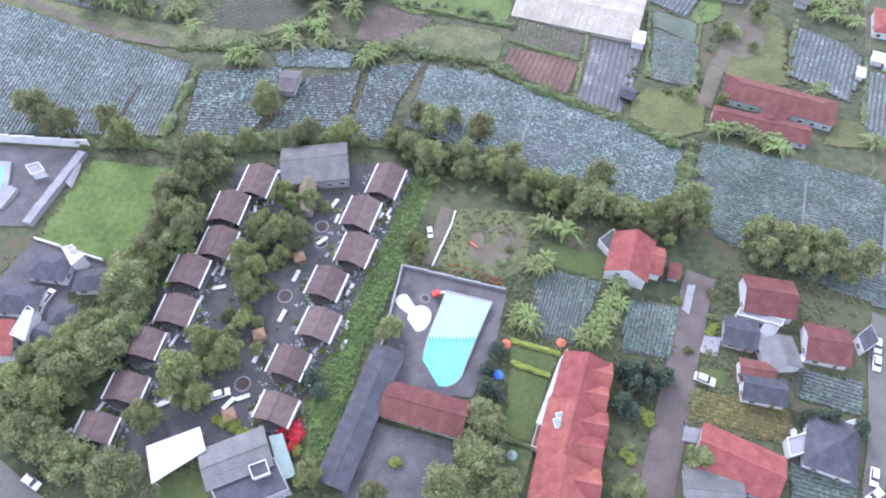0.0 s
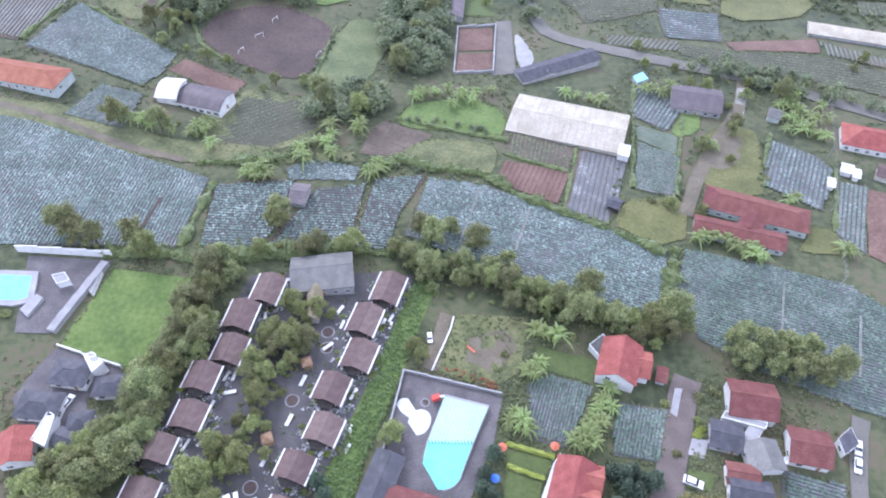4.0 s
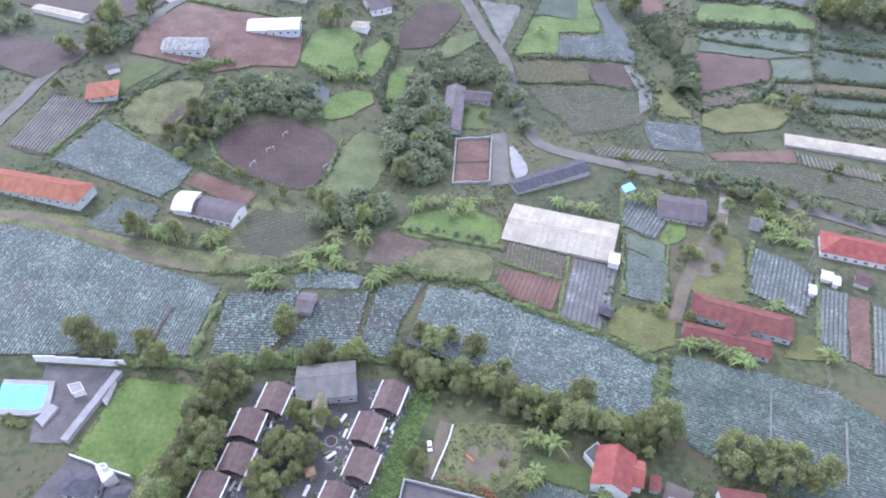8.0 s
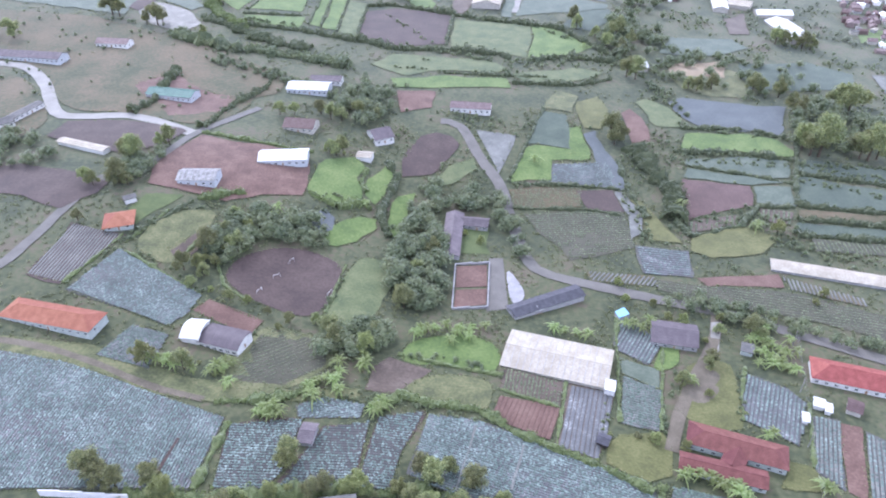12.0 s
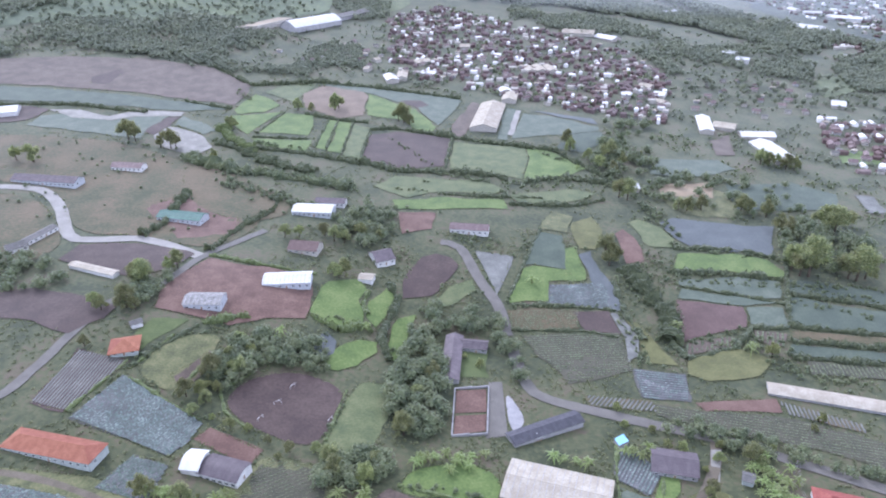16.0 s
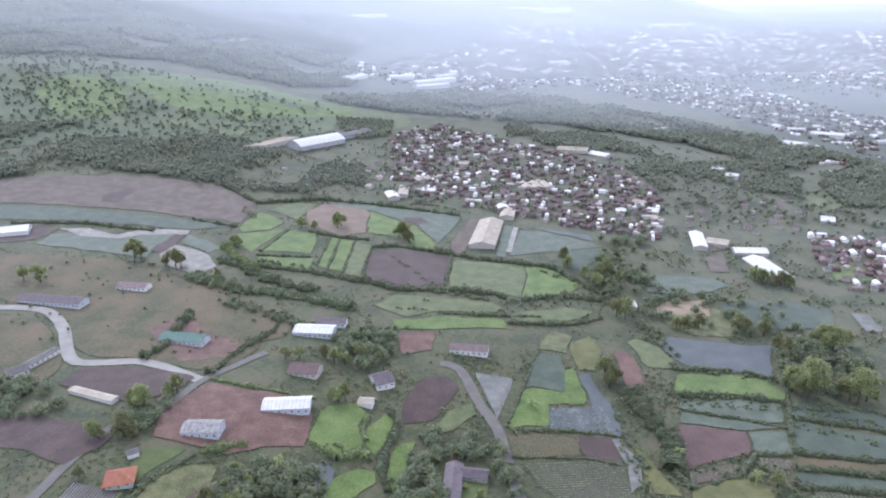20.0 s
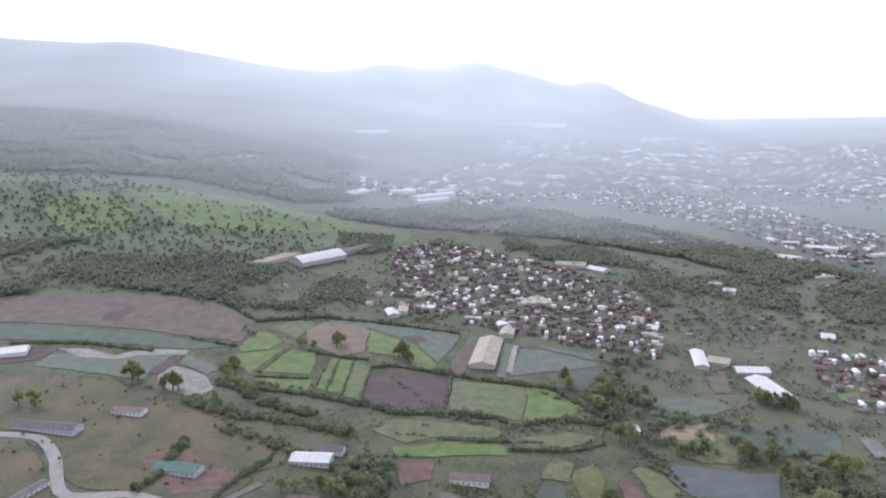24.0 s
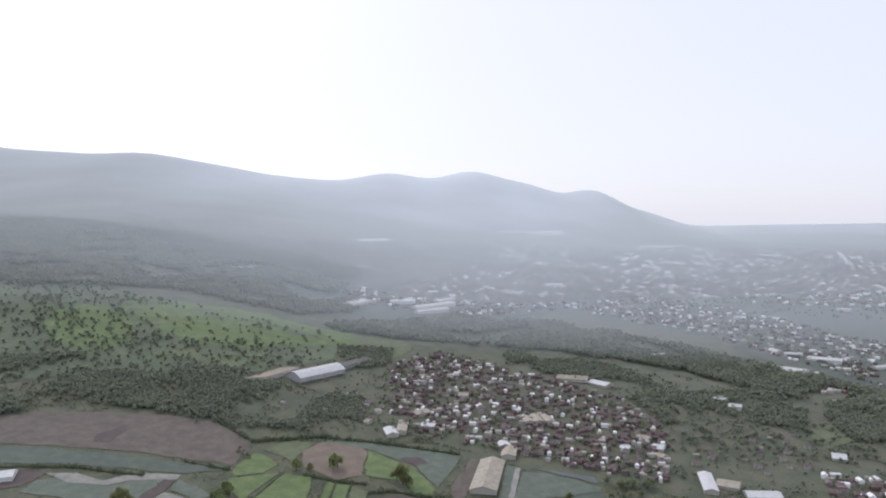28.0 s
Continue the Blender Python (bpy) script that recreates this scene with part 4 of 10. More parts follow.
def garden_wall(label, pts, tall=1.8, thick=.25, mat="white", name="garden_wall"):
    """A wall along a line, with a coping on each run."""
    root = tagged(empty(name, pose(pts[0][0], pts[0][1], height(*pts[0]))), label, "wall")
    for a, b in zip(pts, pts[1:]):
        L = math.dist(a, b)
        n = max(1, int(L / 6))
        for k in range(n):
            p = [a[i] + (b[i] - a[i]) * (k + .5) / n - pts[0][i] for i in (0, 1)]
            z = height(p[0] + pts[0][0], p[1] + pts[0][1]) - root.matrix_world.translation.z
            bm = bmesh.new()
            t = math.atan2(b[1] - a[1], b[0] - a[0])
            box(bm, p[0], p[1], z - .8, L / n - .02, thick, tall + .8, t)
            box(bm, p[0], p[1], z + tall, L / n, thick + .12, .1, t)
            part("wall_run", bm, M[mat], root)
    return root


def bungalow(a, b, label):
    """A small holiday bungalow: dark timber walls, brown bowed roof, white gutters, a stone plinth and a porch."""
    c, L, turn = house_frame(a, b)
    root = tagged(empty("bungalow", pose(c.x, c.y, height(c.x, c.y), 0, 0, turn)), label, "bungalow", "hotel bungalows")
    hx, hy, eave, rise = L / 2 - .6, 3.2, 3.4, 1.25
    bm = bmesh.new()
    prof = [(-hy, .3), (hy, .3), (hy, eave), (hy * .5, eave + rise * .72), (0, eave + rise), (-hy * .5, eave + rise * .72), (-hy, eave)]
    e0 = [bm.verts.new((-hx, y, z)) for y, z in prof]
    e1 = [bm.verts.new((hx, y, z)) for y, z in prof]
    bm.faces.new(e0[::-1])
    bm.faces.new(e1)
    for i in range(len(prof)):
        bm.faces.new((e0[i], e0[(i + 1) % 7], e1[(i + 1) % 7], e1[i]))
    bmesh.ops.recalc_face_normals(bm, faces=bm.faces[:])
    part("wall", bm, M["dark_timber"], root)
    bm = bmesh.new()
    box(bm, 0, 0, -1.2, 2 * hx + 1.6, 2 * hy + 1.4, 1.5, bevel=.08)
    part("plinth", bm, M["stone"], root, "rough grey stone plinth")
    n = 8
    for s in (-1, 1):
        bm = bmesh.new()
        line = [(s * (hy + .75) * (1 - k / n), eave - .25 + (rise + .5) * (.65 * k / n + .35 * math.sin(k / n * math.pi / 2))) for k in range(n + 1)]
        stepped_slope(bm, -hx - .6, hx + .6, line, .14)
        part("roof_slope", bm, M["roof_brown"], root)
        bm = bmesh.new()
        box(bm, 0, s * (hy + .98), eave - .5, 2 * hx + 1.2, .42, .24, bevel=.05)
        part("gutter", bm, M["white"], root, "white roof gutter")
    bm = bmesh.new()
    box(bm, 0, 0, eave + rise + .16, 2 * hx + 1.3, .5, .16, bevel=.06)
    part("ridge_cap", bm, M["roof_brown"], root)
    for s in (-1, 1):
        for y in (-1.7, 1.5):
            add_window(root, s * hx, y, 1.2, -90 if s < 0 else 90)
    for s in (-1, 1):
        for x in (-1.6, 1.8):
            add_window(root, x, s * hy, 1.2, 0 if s < 0 else 180)
    bm = bmesh.new()
    box(bm, -hx - 1.1, 0, -.8, 1.6, 4.2, 1.2, bevel=.05)
    part("porch", bm, M["concrete"], root)
    for y in (-1.9, 1.9):
        bm = bmesh.new()
        cylinder(bm, -hx - 1.7, y, .3, .09, .09, 2.4, 8)
        part("porch_post", bm, M["white"], root)
    bm = bmesh.new()
    slab(bm, [(-hx - 1.9, 2.2, 2.45), (-hx - 1.9, -2.2, 2.45), (-hx - .02, -2.2, 2.75), (-hx - .02, 2.2, 2.75)], .12)
    part("porch_roof", bm, M["dark_timber"], root)
    rng = np.random.default_rng(int(abs(c.x * 7 + c.y * 3)))
    ring = []
    for k in range(25):
        a = 6.283 * k / 24
        q = 1 + .16 * math.sin(3 * a + c.x) + .08 * math.sin(7 * a + c.y)
        v = Matrix.Rotation(radians(turn), 2) @ Vector(((hx + 2.6) * q * math.cos(a), (hy + 2.3) * q * math.sin(a)))
        ring.append((c.x + v.x, c.y + v.y))
    patch("planting_bed", "dark planted bed round a bungalow", ring[:-1], M["bed_soil"], "garden bed", ragged=.3)
    rocks("pale rough stones edging a bungalow garden", ring, 110, int(c.y * 10), .34)
    for k in range(7):
        p = ring[int(rng.integers(0, 24))]
        grow("shrub" if k % 3 else "yellow_shrub", p[0] + (c.x - p[0]) * .12, p[1] + (c.y - p[1]) * .12, rng.uniform(.45, .8))
    for k in range(2):
        p = ring[int(rng.integers(0, 24))]
        slab_walk(p[0] + (p[0] - c.x) * .2, p[1] + (p[1] - c.y) * .2, turn + rng.uniform(-40, 40), rng.uniform(2.0, 3.6), .8)
    return root


def car(x, y, turn, paint="car_white", label="white car parked on the paving", name="car", size=1.0):
    z = height(x, y) + .2
    root = tagged(empty(name, pose(x, y, z, 0, 0, turn) @ Matrix.Diagonal((size, size, size, 1))), label, "car", "parked cars")
    bm = bmesh.new()
    prof = [(-2.1, .35), (2.1, .35), (2.12, .75), (1.95, .92), (-2.05, 1.0), (-2.15, .7)]
    e = [[bm.verts.new((px, s, pz)) for px, pz in prof] for s in (-.86, .86)]
    bm.faces.new(e[0])
    bm.faces.new(e[1][::-1])
    for i in range(6):
        bm.faces.new((e[0][i], e[1][i], e[1][(i + 1) % 6], e[0][(i + 1) % 6]))
    bmesh.ops.recalc_face_normals(bm, faces=bm.faces[:])
    bmesh.ops.bevel(bm, geom=bm.edges[:], offset=.08, segments=2, affect="EDGES", profile=.5)
    part("body", bm, M[paint], root)
    lo = [(-1.75, -.78), (1.05, -.78), (1.05, .78), (-1.75, .78)]
    hi = [(-1.4, -.64), (.35, -.64), (.35, .64), (-1.4, .64)]
    for i, glass in enumerate(("side_window", "windscreen", "side_window", "rear_window")):
        j = (i + 1) % 4
        bm = bmesh.new()
        bm.faces.new([bm.verts.new(p) for p in ((*lo[i], .93), (*lo[j], .93), (*hi[j], 1.42), (*hi[i], 1.42))])
        part(glass, bm, M["glass"], root)
    bm = bmesh.new()
    box(bm, -.52, 0, 1.415, 1.78, 1.3, .06, bevel=.025)
    part("roof", bm, M[paint], root)
    for wx in (-1.3, 1.3):
        for wy in (-.8, .8):
            bm = bmesh.new()
            bmesh.ops.create_cone(bm, cap_ends=True, segments=14, radius1=.33, radius2=.33, depth=.22, matrix=pose(wx, wy, .33, 90, 0, 0))
            w = part("wheel", bm, M["tyre"], root)
            bm = bmesh.new()
            bmesh.ops.create_cone(bm, cap_ends=True, segments=10, radius1=.2, radius2=.2, depth=.25, matrix=pose(wx, wy, .33, 90, 0, 0))
            part("rim", bm, M["grey_wall"], w)
    for wy in (-.6, .6):
        bm = bmesh.new()
        box(bm, 2.06, wy, .66, .12, .34, .16, bevel=.03)
        part("headlight", bm, M["white"], root)
    return root


def umbrella(x, y, mat, label, r=1.5, base=0.0):
    root = tagged(empty("parasol", pose(x, y, height(x, y) + base)), label, "parasol")
    bm = bmesh.new()
    cylinder(bm, 0, 0, -.1, .04, .04, 2.5, 8)
    part("pole", bm, M["white"], root)
    bm = bmesh.new()
    bmesh.ops.create_cone(bm, cap_ends=True, segments=8, radius1=r, radius2=.05, depth=.6, matrix=Matrix.Translation((0, 0, 2.5)))
    part("canopy", bm, M[mat], root)
    bm = bmesh.new()
    cylinder(bm, 0, 0, -.05, .3, .25, .14, 10)
    part("base_plate", bm, M["concrete"], root)
    return root


def gazebo(x, y, mat, label, side=2.6, turn=20):
    root = tagged(empty("gazebo", pose(x, y, height(x, y), 0, 0, turn)), label, "gazebo")
    for sx in (-1, 1):
        for sy in (-1, 1):
            bm = bmesh.new()
            box(bm, sx * side * .42, sy * side * .42, -.2, .14, .14, 2.5)
            part("post", bm, M["wood"], root)
    bm = bmesh.new()
    bmesh.ops.create_cone(bm, cap_ends=True, segments=4, radius1=side * .78, radius2=.08, depth=1.0, matrix=Matrix.Translation((0, 0, 2.75)) @ Matrix.Rotation(radians(45), 4, "Z"))
    part("roof", bm, M[mat], root)
    bm = bmesh.new()
    box(bm, 0, 0, -.2, side * .95, side * .95, .35)
    part("platform", bm, M["wood"], root)
    return root


def garden_ring(x, y, r, label="round stone-edged garden bed"):
    """A ring of kerb stones round a bed of soil."""
    root = tagged(empty("garden_bed", pose(x, y, height(x, y))), label, "garden bed")
    n = 14
    me = unit("kerb_stone", lambda bm: box(bm, 0, 0, -.3, .5, .28, .62, bevel=.05), M["concrete"])
    for k in range(n):
        a = 6.283 * k / n
        o = new("kerb_stone", me)
        o.parent = root
        o.matrix_local = pose(r * math.cos(a), r * math.sin(a), 0, 0, 0, math.degrees(a) + 90) @ Matrix.Diagonal((r / 1.15, 1, 1, 1))
    bm = bmesh.new()
    cylinder(bm, 0, 0, -.2, r * .9, r * .85, .38, 14)
    part("soil", bm, M["dark_soil"], root)
    return root


def rocks(label, pts, count, seed, size=.5):
    """A loose edge of rough stones along a line, joined into one mesh."""
    rng = np.random.default_rng(seed)
    bm = bmesh.new()
    for k in range(count):
        i = rng.integers(0, len(pts) - 1)
        u = rng.random()
        x = pts[i][0] + (pts[i + 1][0] - pts[i][0]) * u + rng.normal(0, .25)
        y = pts[i][1] + (pts[i + 1][1] - pts[i][1]) * u + rng.normal(0, .25)
        s = size * rng.uniform(.5, 1.3)
        m = Matrix.Translation((x, y, height(x, y) + s * .3)) @ Euler(rng.uniform(0, 3, 3).tolist()).to_matrix().to_4x4() @ Matrix.Diagonal((s, s * .8, s * .6, 1))
        bmesh.ops.create_icosphere(bm, subdivisions=1, radius=1, matrix=m)
    me = bpy.data.meshes.new("rockery")
    bm.to_mesh(me)
    bm.free()
    me.materials.append(M["pale_stone"])
    return tagged(new("rockery", me), label, "rocks", kind="stuff")


def slab_walk(x, y, turn, L=3.2, W=.9, label="white concrete garden bench slab"):
    """A pale garden bench: a slab on two feet."""
    root = tagged(empty("garden_bench", pose(x, y, height(x, y), 0, 0, turn)), label, "bench", "hotel garden benches")
    bm = bmesh.new()
    box(bm, 0, 0, .4, L, W, .14, bevel=.03)
    part("seat", bm, M["white"], root)
    for s in (-1, 1):
        bm = bmesh.new()
        box(bm, s * L * .36, 0, -.3, .3, W * .8, .7)
        part("foot", bm, M["concrete"], root)
    return root


def pole(x, y, tall=8.0, arm=1.4, label="concrete utility pole with a crossarm"):
    root = tagged(empty("utility_pole", pose(x, y, height(x, y))), label, "pole", "utility poles")
    bm = bmesh.new()
    cylinder(bm, 0, 0, -.5, .16, .1, tall + .5, 8)
    part("shaft", bm, M["concrete"], root)
    bm = bmesh.new()
    box(bm, 0, 0, tall - .6, arm, .12, .12)
    part("crossarm", bm, M["wood"], root)
    return root


def goal(x, y, turn):
    root = tagged(empty("goal", pose(x, y, height(x, y) + .1, 0, 0, turn)), "white wooden football goal frame", "goal", "football goals")
    for s in (-1, 1):
        bm = bmesh.new()
        box(bm, s * 1.7, 0, -.2, .12, .12, 2.0)
        part("goalpost", bm, M["white"], root)
    bm = bmesh.new()
    box(bm, 0, 0, 1.8, 3.52, .12, .12)
    part("crossbar", bm, M["white"], root)
    return root


def satellite_dish(x, y, z, label="white satellite dish on a mast"):
    root = tagged(empty("satellite_dish", pose(x, y, height(x, y), 0, 0, 35)), label, "satellite dish")
    bm = bmesh.new()
    cylinder(bm, 0, 0, -.3, .08, .08, z + .3, 8)
    part("mast", bm, M["grey_wall"], root)
    bm = bmesh.new()
    r = bmesh.ops.create_uvsphere(bm, u_segments=14, v_segments=8, radius=1.3)
    bmesh.ops.delete(bm, geom=[v for v in bm.verts if v.co.z > -.75], context="VERTS")
    bmesh.ops.rotate(bm, verts=bm.verts[:], cent=(0, 0, -1.3), matrix=Matrix.Rotation(radians(30), 3, "X"))
    bmesh.ops.translate(bm, verts=bm.verts[:], vec=(0, 0, z + 1.3))
    part("dish", bm, M["white"], root)
    return root


def outline_slab(name, label, pts, mat, top, depth, category, smooth=0, parent=None):
    """A flat-topped slab with any outline; top is the height above the ground at its middle."""
    cx, cy = sum(p[0] for p in pts) / len(pts), sum(p[1] for p in pts) / len(pts)
    z = height(cx, cy) + top
    bm = bmesh.new()
    vs = [bm.verts.new((x, y, z)) for x, y in pts]
    f = bm.faces.new(vs)
    if f.normal.z < 0:
        f.normal_update()
    r = bmesh.ops.extrude_face_region(bm, geom=[f])
    bmesh.ops.translate(bm, verts=[v for v in r["geom"] if isinstance(v, bmesh.types.BMVert)], vec=(0, 0, -depth))
    bmesh.ops.recalc_face_normals(bm, faces=bm.faces[:])
    me = bpy.data.meshes.new(name)
    bm.to_mesh(me)
    bm.free()
    me.materials.append(mat)
    ob = new(name, me)
    ob.parent = parent
    return tagged(ob, label, category) if not parent else tagged(ob, label)


def scatter_houses(label, pts, count, seed, models, group, gap=7.0, turn=-15):
    """A crowded quarter: copies of the model houses, in loose rows."""
    rng = random.Random(seed)
    lo, hi = np.min(pts, 0), np.max(pts, 0)
    done, tries = [], 0
    while len(done) < count and tries < count * 60:
        tries += 1
        x, y = rng.uniform(lo[0], hi[0]), rng.uniform(lo[1], hi[1])
        if not inside(list(pts), np.array(x), np.array(y)) or any((x - p) ** 2 + (y - q) ** 2 < gap * gap for p, q in done):
            continue
        done.append((x, y))
        ob = copy_thing(rng.choice(models), pose(x, y, height(x, y), 0, 0, turn + rng.choice((0, 90, 0, 90, 45)) + rng.uniform(-8, 8)))
        tagged(ob, group=group)
    return done


def far_houses(label, pts, count, seed, mats, size=8.0, name="far_houses"):
    """Distant houses joined into one mesh per roof colour: small gabled blocks."""
    rng = np.random.default_rng(seed)
    lo, hi = np.min(pts, 0), np.max(pts, 0)
    q = rng.uniform(lo, hi, (count * 8, 2))
    q = q[inside(list(pts), q[:, 0], q[:, 1])][:count]
    share = rng.integers(0, len(mats), len(q))
    for k, mat in enumerate(mats):
        c = q[share == k]
        V, F = [], []
        z = land(c[:, 0], c[:, 1])
        for (x, y), zz in zip(c, z):
            l, w, h = size * rng.uniform(.7, 1.8), size * rng.uniform(.6, 1.0), rng.uniform(2.4, 4.2)
            a = radians(-15 + rng.choice((0, 90)) + rng.uniform(-10, 10))
            ca, sa = math.cos(a), math.sin(a)
            i = len(V)
            for px in (-l / 2, l / 2):
                for py, pz in ((-w / 2, -2), (w / 2, -2), (w / 2, h), (0, h + w * .25), (-w / 2, h)):
                    V.append((x + px * ca - py * sa, y + px * sa + py * ca, zz + pz))
            F += [(i, i + 4, i + 3, i + 2, i + 1), (i + 5, i + 6, i + 7, i + 8, i + 9)] + [(i + j, i + (j + 1) % 5, i + 5 + (j + 1) % 5, i + 5 + j) for j in range(5)]
        if V:
            tagged(mesh_object(name, V, F, M[mat]), label, "houses", kind="stuff")


def pool(east, west, bowl, kids):
    """The swimming pool: raised rim, pale shallow half, blue deep half with a rounded end, and a small paddling pool."""
    z = height(*bowl)
    (x1, y1), (x2, y2), (x4, y4), (x5, y5) = east
    (x6, y6), (x7, y7), _ = west
    cx, cy = bowl
    round_end = []
    r = math.dist((x5, y5), (x6, y6)) / 2
    mx, my = (x5 + x6) / 2, (y5 + y6) / 2
    a0 = math.atan2(y5 - my, x5 - mx)
    for k in range(1, 12):
        a = a0 - math.pi * k / 12
        round_end.append((mx + r * math.cos(a), my + r * math.sin(a)))
    pale = [(x1, y1), (x2, y2), (x4, y4), (x7, y7)]
    deep = [(x4, y4), (x5, y5), *round_end, (x6, y6), (x7, y7)]
    rim = [(x1, y1), (x2, y2), (x4, y4), (x5, y5), *round_end, (x6, y6), (x7, y7)]
    mid = (sum(p[0] for p in rim) / len(rim), sum(p[1] for p in rim) / len(rim))
    grown = [(mid[0] + (x - mid[0]) * 1.05, mid[1] + (y - mid[1]) * 1.045) for x, y in rim]
    root = tagged(empty("swimming_pool", pose(mid[0], mid[1], height(*mid))), "turquoise swimming pool with a rounded end and dark lane lines", "swimming pool")

    def lay(name, pts, mat, top, label=""):
        bm = bmesh.new()
        zz = .45 + top
        f = bm.faces.new([bm.verts.new((x - mid[0], y - mid[1], zz)) for x, y in pts])
        r0 = bmesh.ops.extrude_face_region(bm, geom=[f])
        bmesh.ops.translate(bm, verts=[v for v in r0["geom"] if isinstance(v, bmesh.types.BMVert)], vec=(0, 0, -.8))
        bmesh.ops.recalc_face_normals(bm, faces=bm.faces[:])
        return part(name, bm, mat, root, label)
    lay("rim", grown, M["concrete"], -.05, "pale stone pool rim")
    lay("shallow_water", pale, M["pool_pale"], .01, "pale shallow water")
    lay("deep_water", deep, M["pool_blue"], .014, "turquoise deep water")
    for k in range(1, 12):
        u = k / 12
        ax, ay = x1 + (x2 - x1) * u, y1 + (y2 - y1) * u
        bx, by = x7 + (x4 - x7) * u, y7 + (y4 - y7) * u
        bm = bmesh.new()
        L = math.dist((ax, ay), (bx, by))
        box(bm, (ax + bx) / 2 - mid[0], (ay + by) / 2 - mid[1], .455, L * .98, .07, .014, math.atan2(by - ay, bx - ax))
        part("lane_line", bm, M["pool_white"], root)
    # dark bars standing in for lettering on the pool floor
    for k in range(14):
        u = (k + .5) / 14
        bm = bmesh.new()
        box(bm, x7 + (x4 - x7) * u - mid[0], y7 + (y4 - y7) * u - mid[1], .455, .22, 1.3, .03, .3)
        part("depth_mark", bm, M["dark_lines"], root)
    kx, ky = kids[0]
    (bx, by), (tx, ty) = kids[1], kids[2]
    outline = []
    d, to, r1, r2 = math.dist((bx, by), (kx, ky)), math.atan2(ky - by, kx - bx), 3.2, 2.3
    for k in range(44):
        a = 6.283 * k / 44
        near = r1 * (1 + .12 * math.cos(2 * (a - 1.2)))
        side = d * math.sin(a - to)
        if abs(side) < r2 and math.cos(a - to) > 0:
            near = max(near, d * math.cos(a - to) + math.sqrt(r2 * r2 - side * side))
        outline.append((bx + near * math.cos(a), by + near * math.sin(a)))
    kids_root = outline_slab("paddling_pool", "white-bottomed paddling pool with a lobed outline", outline, M["pool_white"], .35, .8, "paddling pool")
    return root


def play_frame(x, y, turn):
    """A small red climbing frame with a slide."""
    root = tagged(empty("climbing_frame", pose(x, y, height(x, y) + .2, 0, 0, turn)), "red metal climbing frame with a slide beside the pool", "play frame")
    for k, (px, py) in enumerate(((-1, -.6), (1, -.6), (-1, .6), (1, .6))):
        bm = bmesh.new()
        cylinder(bm, px, py, -.2, .06, .06, 2.2, 8)
        part("post", bm, M["red_paint"], root)
    for zz in (.8, 1.4, 2.0):
        bm = bmesh.new()
        box(bm, 0, 0, zz, 2.1, 1.3, .07)
        part("platform", bm, M["red_paint"], root)
    bm = bmesh.new()
    slab(bm, [(1.0, -.35, 1.5), (3.2, -.35, .15), (3.2, .35, .15), (1.0, .35, 1.5)], .08)
    part("slide", bm, M["white"], root)
    return root


def plank_bench(x, y, turn, mat, label, L=3.0):
    root = tagged(empty("plank_bench", pose(x, y, height(x, y), 0, 0, turn)), label, "bench")
    bm = bmesh.new()
    box(bm, 0, 0, .42, L, .6, .1, bevel=.03)
    part("seat", bm, M[mat], root)
    for s in (-1, 1):
        bm = bmesh.new()
        box(bm, s * L * .38, 0, -.2, .12, .5, .64)
        part("leg", bm, M[mat], root)
    return root


def cables(pts, tall=7.6, count=3):
    """Sagging wires from pole to pole."""
    for (x1, y1), (x2, y2) in zip(pts, pts[1:]):
        for k in range(count):
            off = (k - (count - 1) / 2) * .5
            n = 9
            V, F = [], []
            for i in range(n):
                u = i / (n - 1)
                x, y = x1 + (x2 - x1) * u + off, y1 + (y2 - y1) * u
                z = (height(x1, y1) + tall) * (1 - u) + (height(x2, y2) + tall) * u - 3.2 * u * (1 - u)
                V += [(x - .02, y, z), (x + .02, y, z), (x, y, z + .035)]
            for i in range(n - 1):
                for j in range(3):
                    F.append((i * 3 + j, i * 3 + (j + 1) % 3, i * 3 + 3 + (j + 1) % 3, i * 3 + 3 + j))
            tagged(mesh_object("overhead_cable", V, F, M["grey_wall"]), "sagging overhead electric cable between poles", "cable", "overhead cables")


def roof_light(x, y, z, turn):
    root = tagged(empty("roof_light", pose(x, y, height(x, y) + z, 0, 0, turn)), "pale glazed roof light on the red roof", "roof light", "roof lights")
    bm = bmesh.new()
    box(bm, 0, 0, -.3, 1.6, 2.2, .6, bevel=.04)
    part("kerb", bm, M["white"], root)
    bm = bmesh.new()
    box(bm, 0, 0, .3, 1.3, 1.9, .06)
    part("pane", bm, M["roof_glazed"], root)
    return root


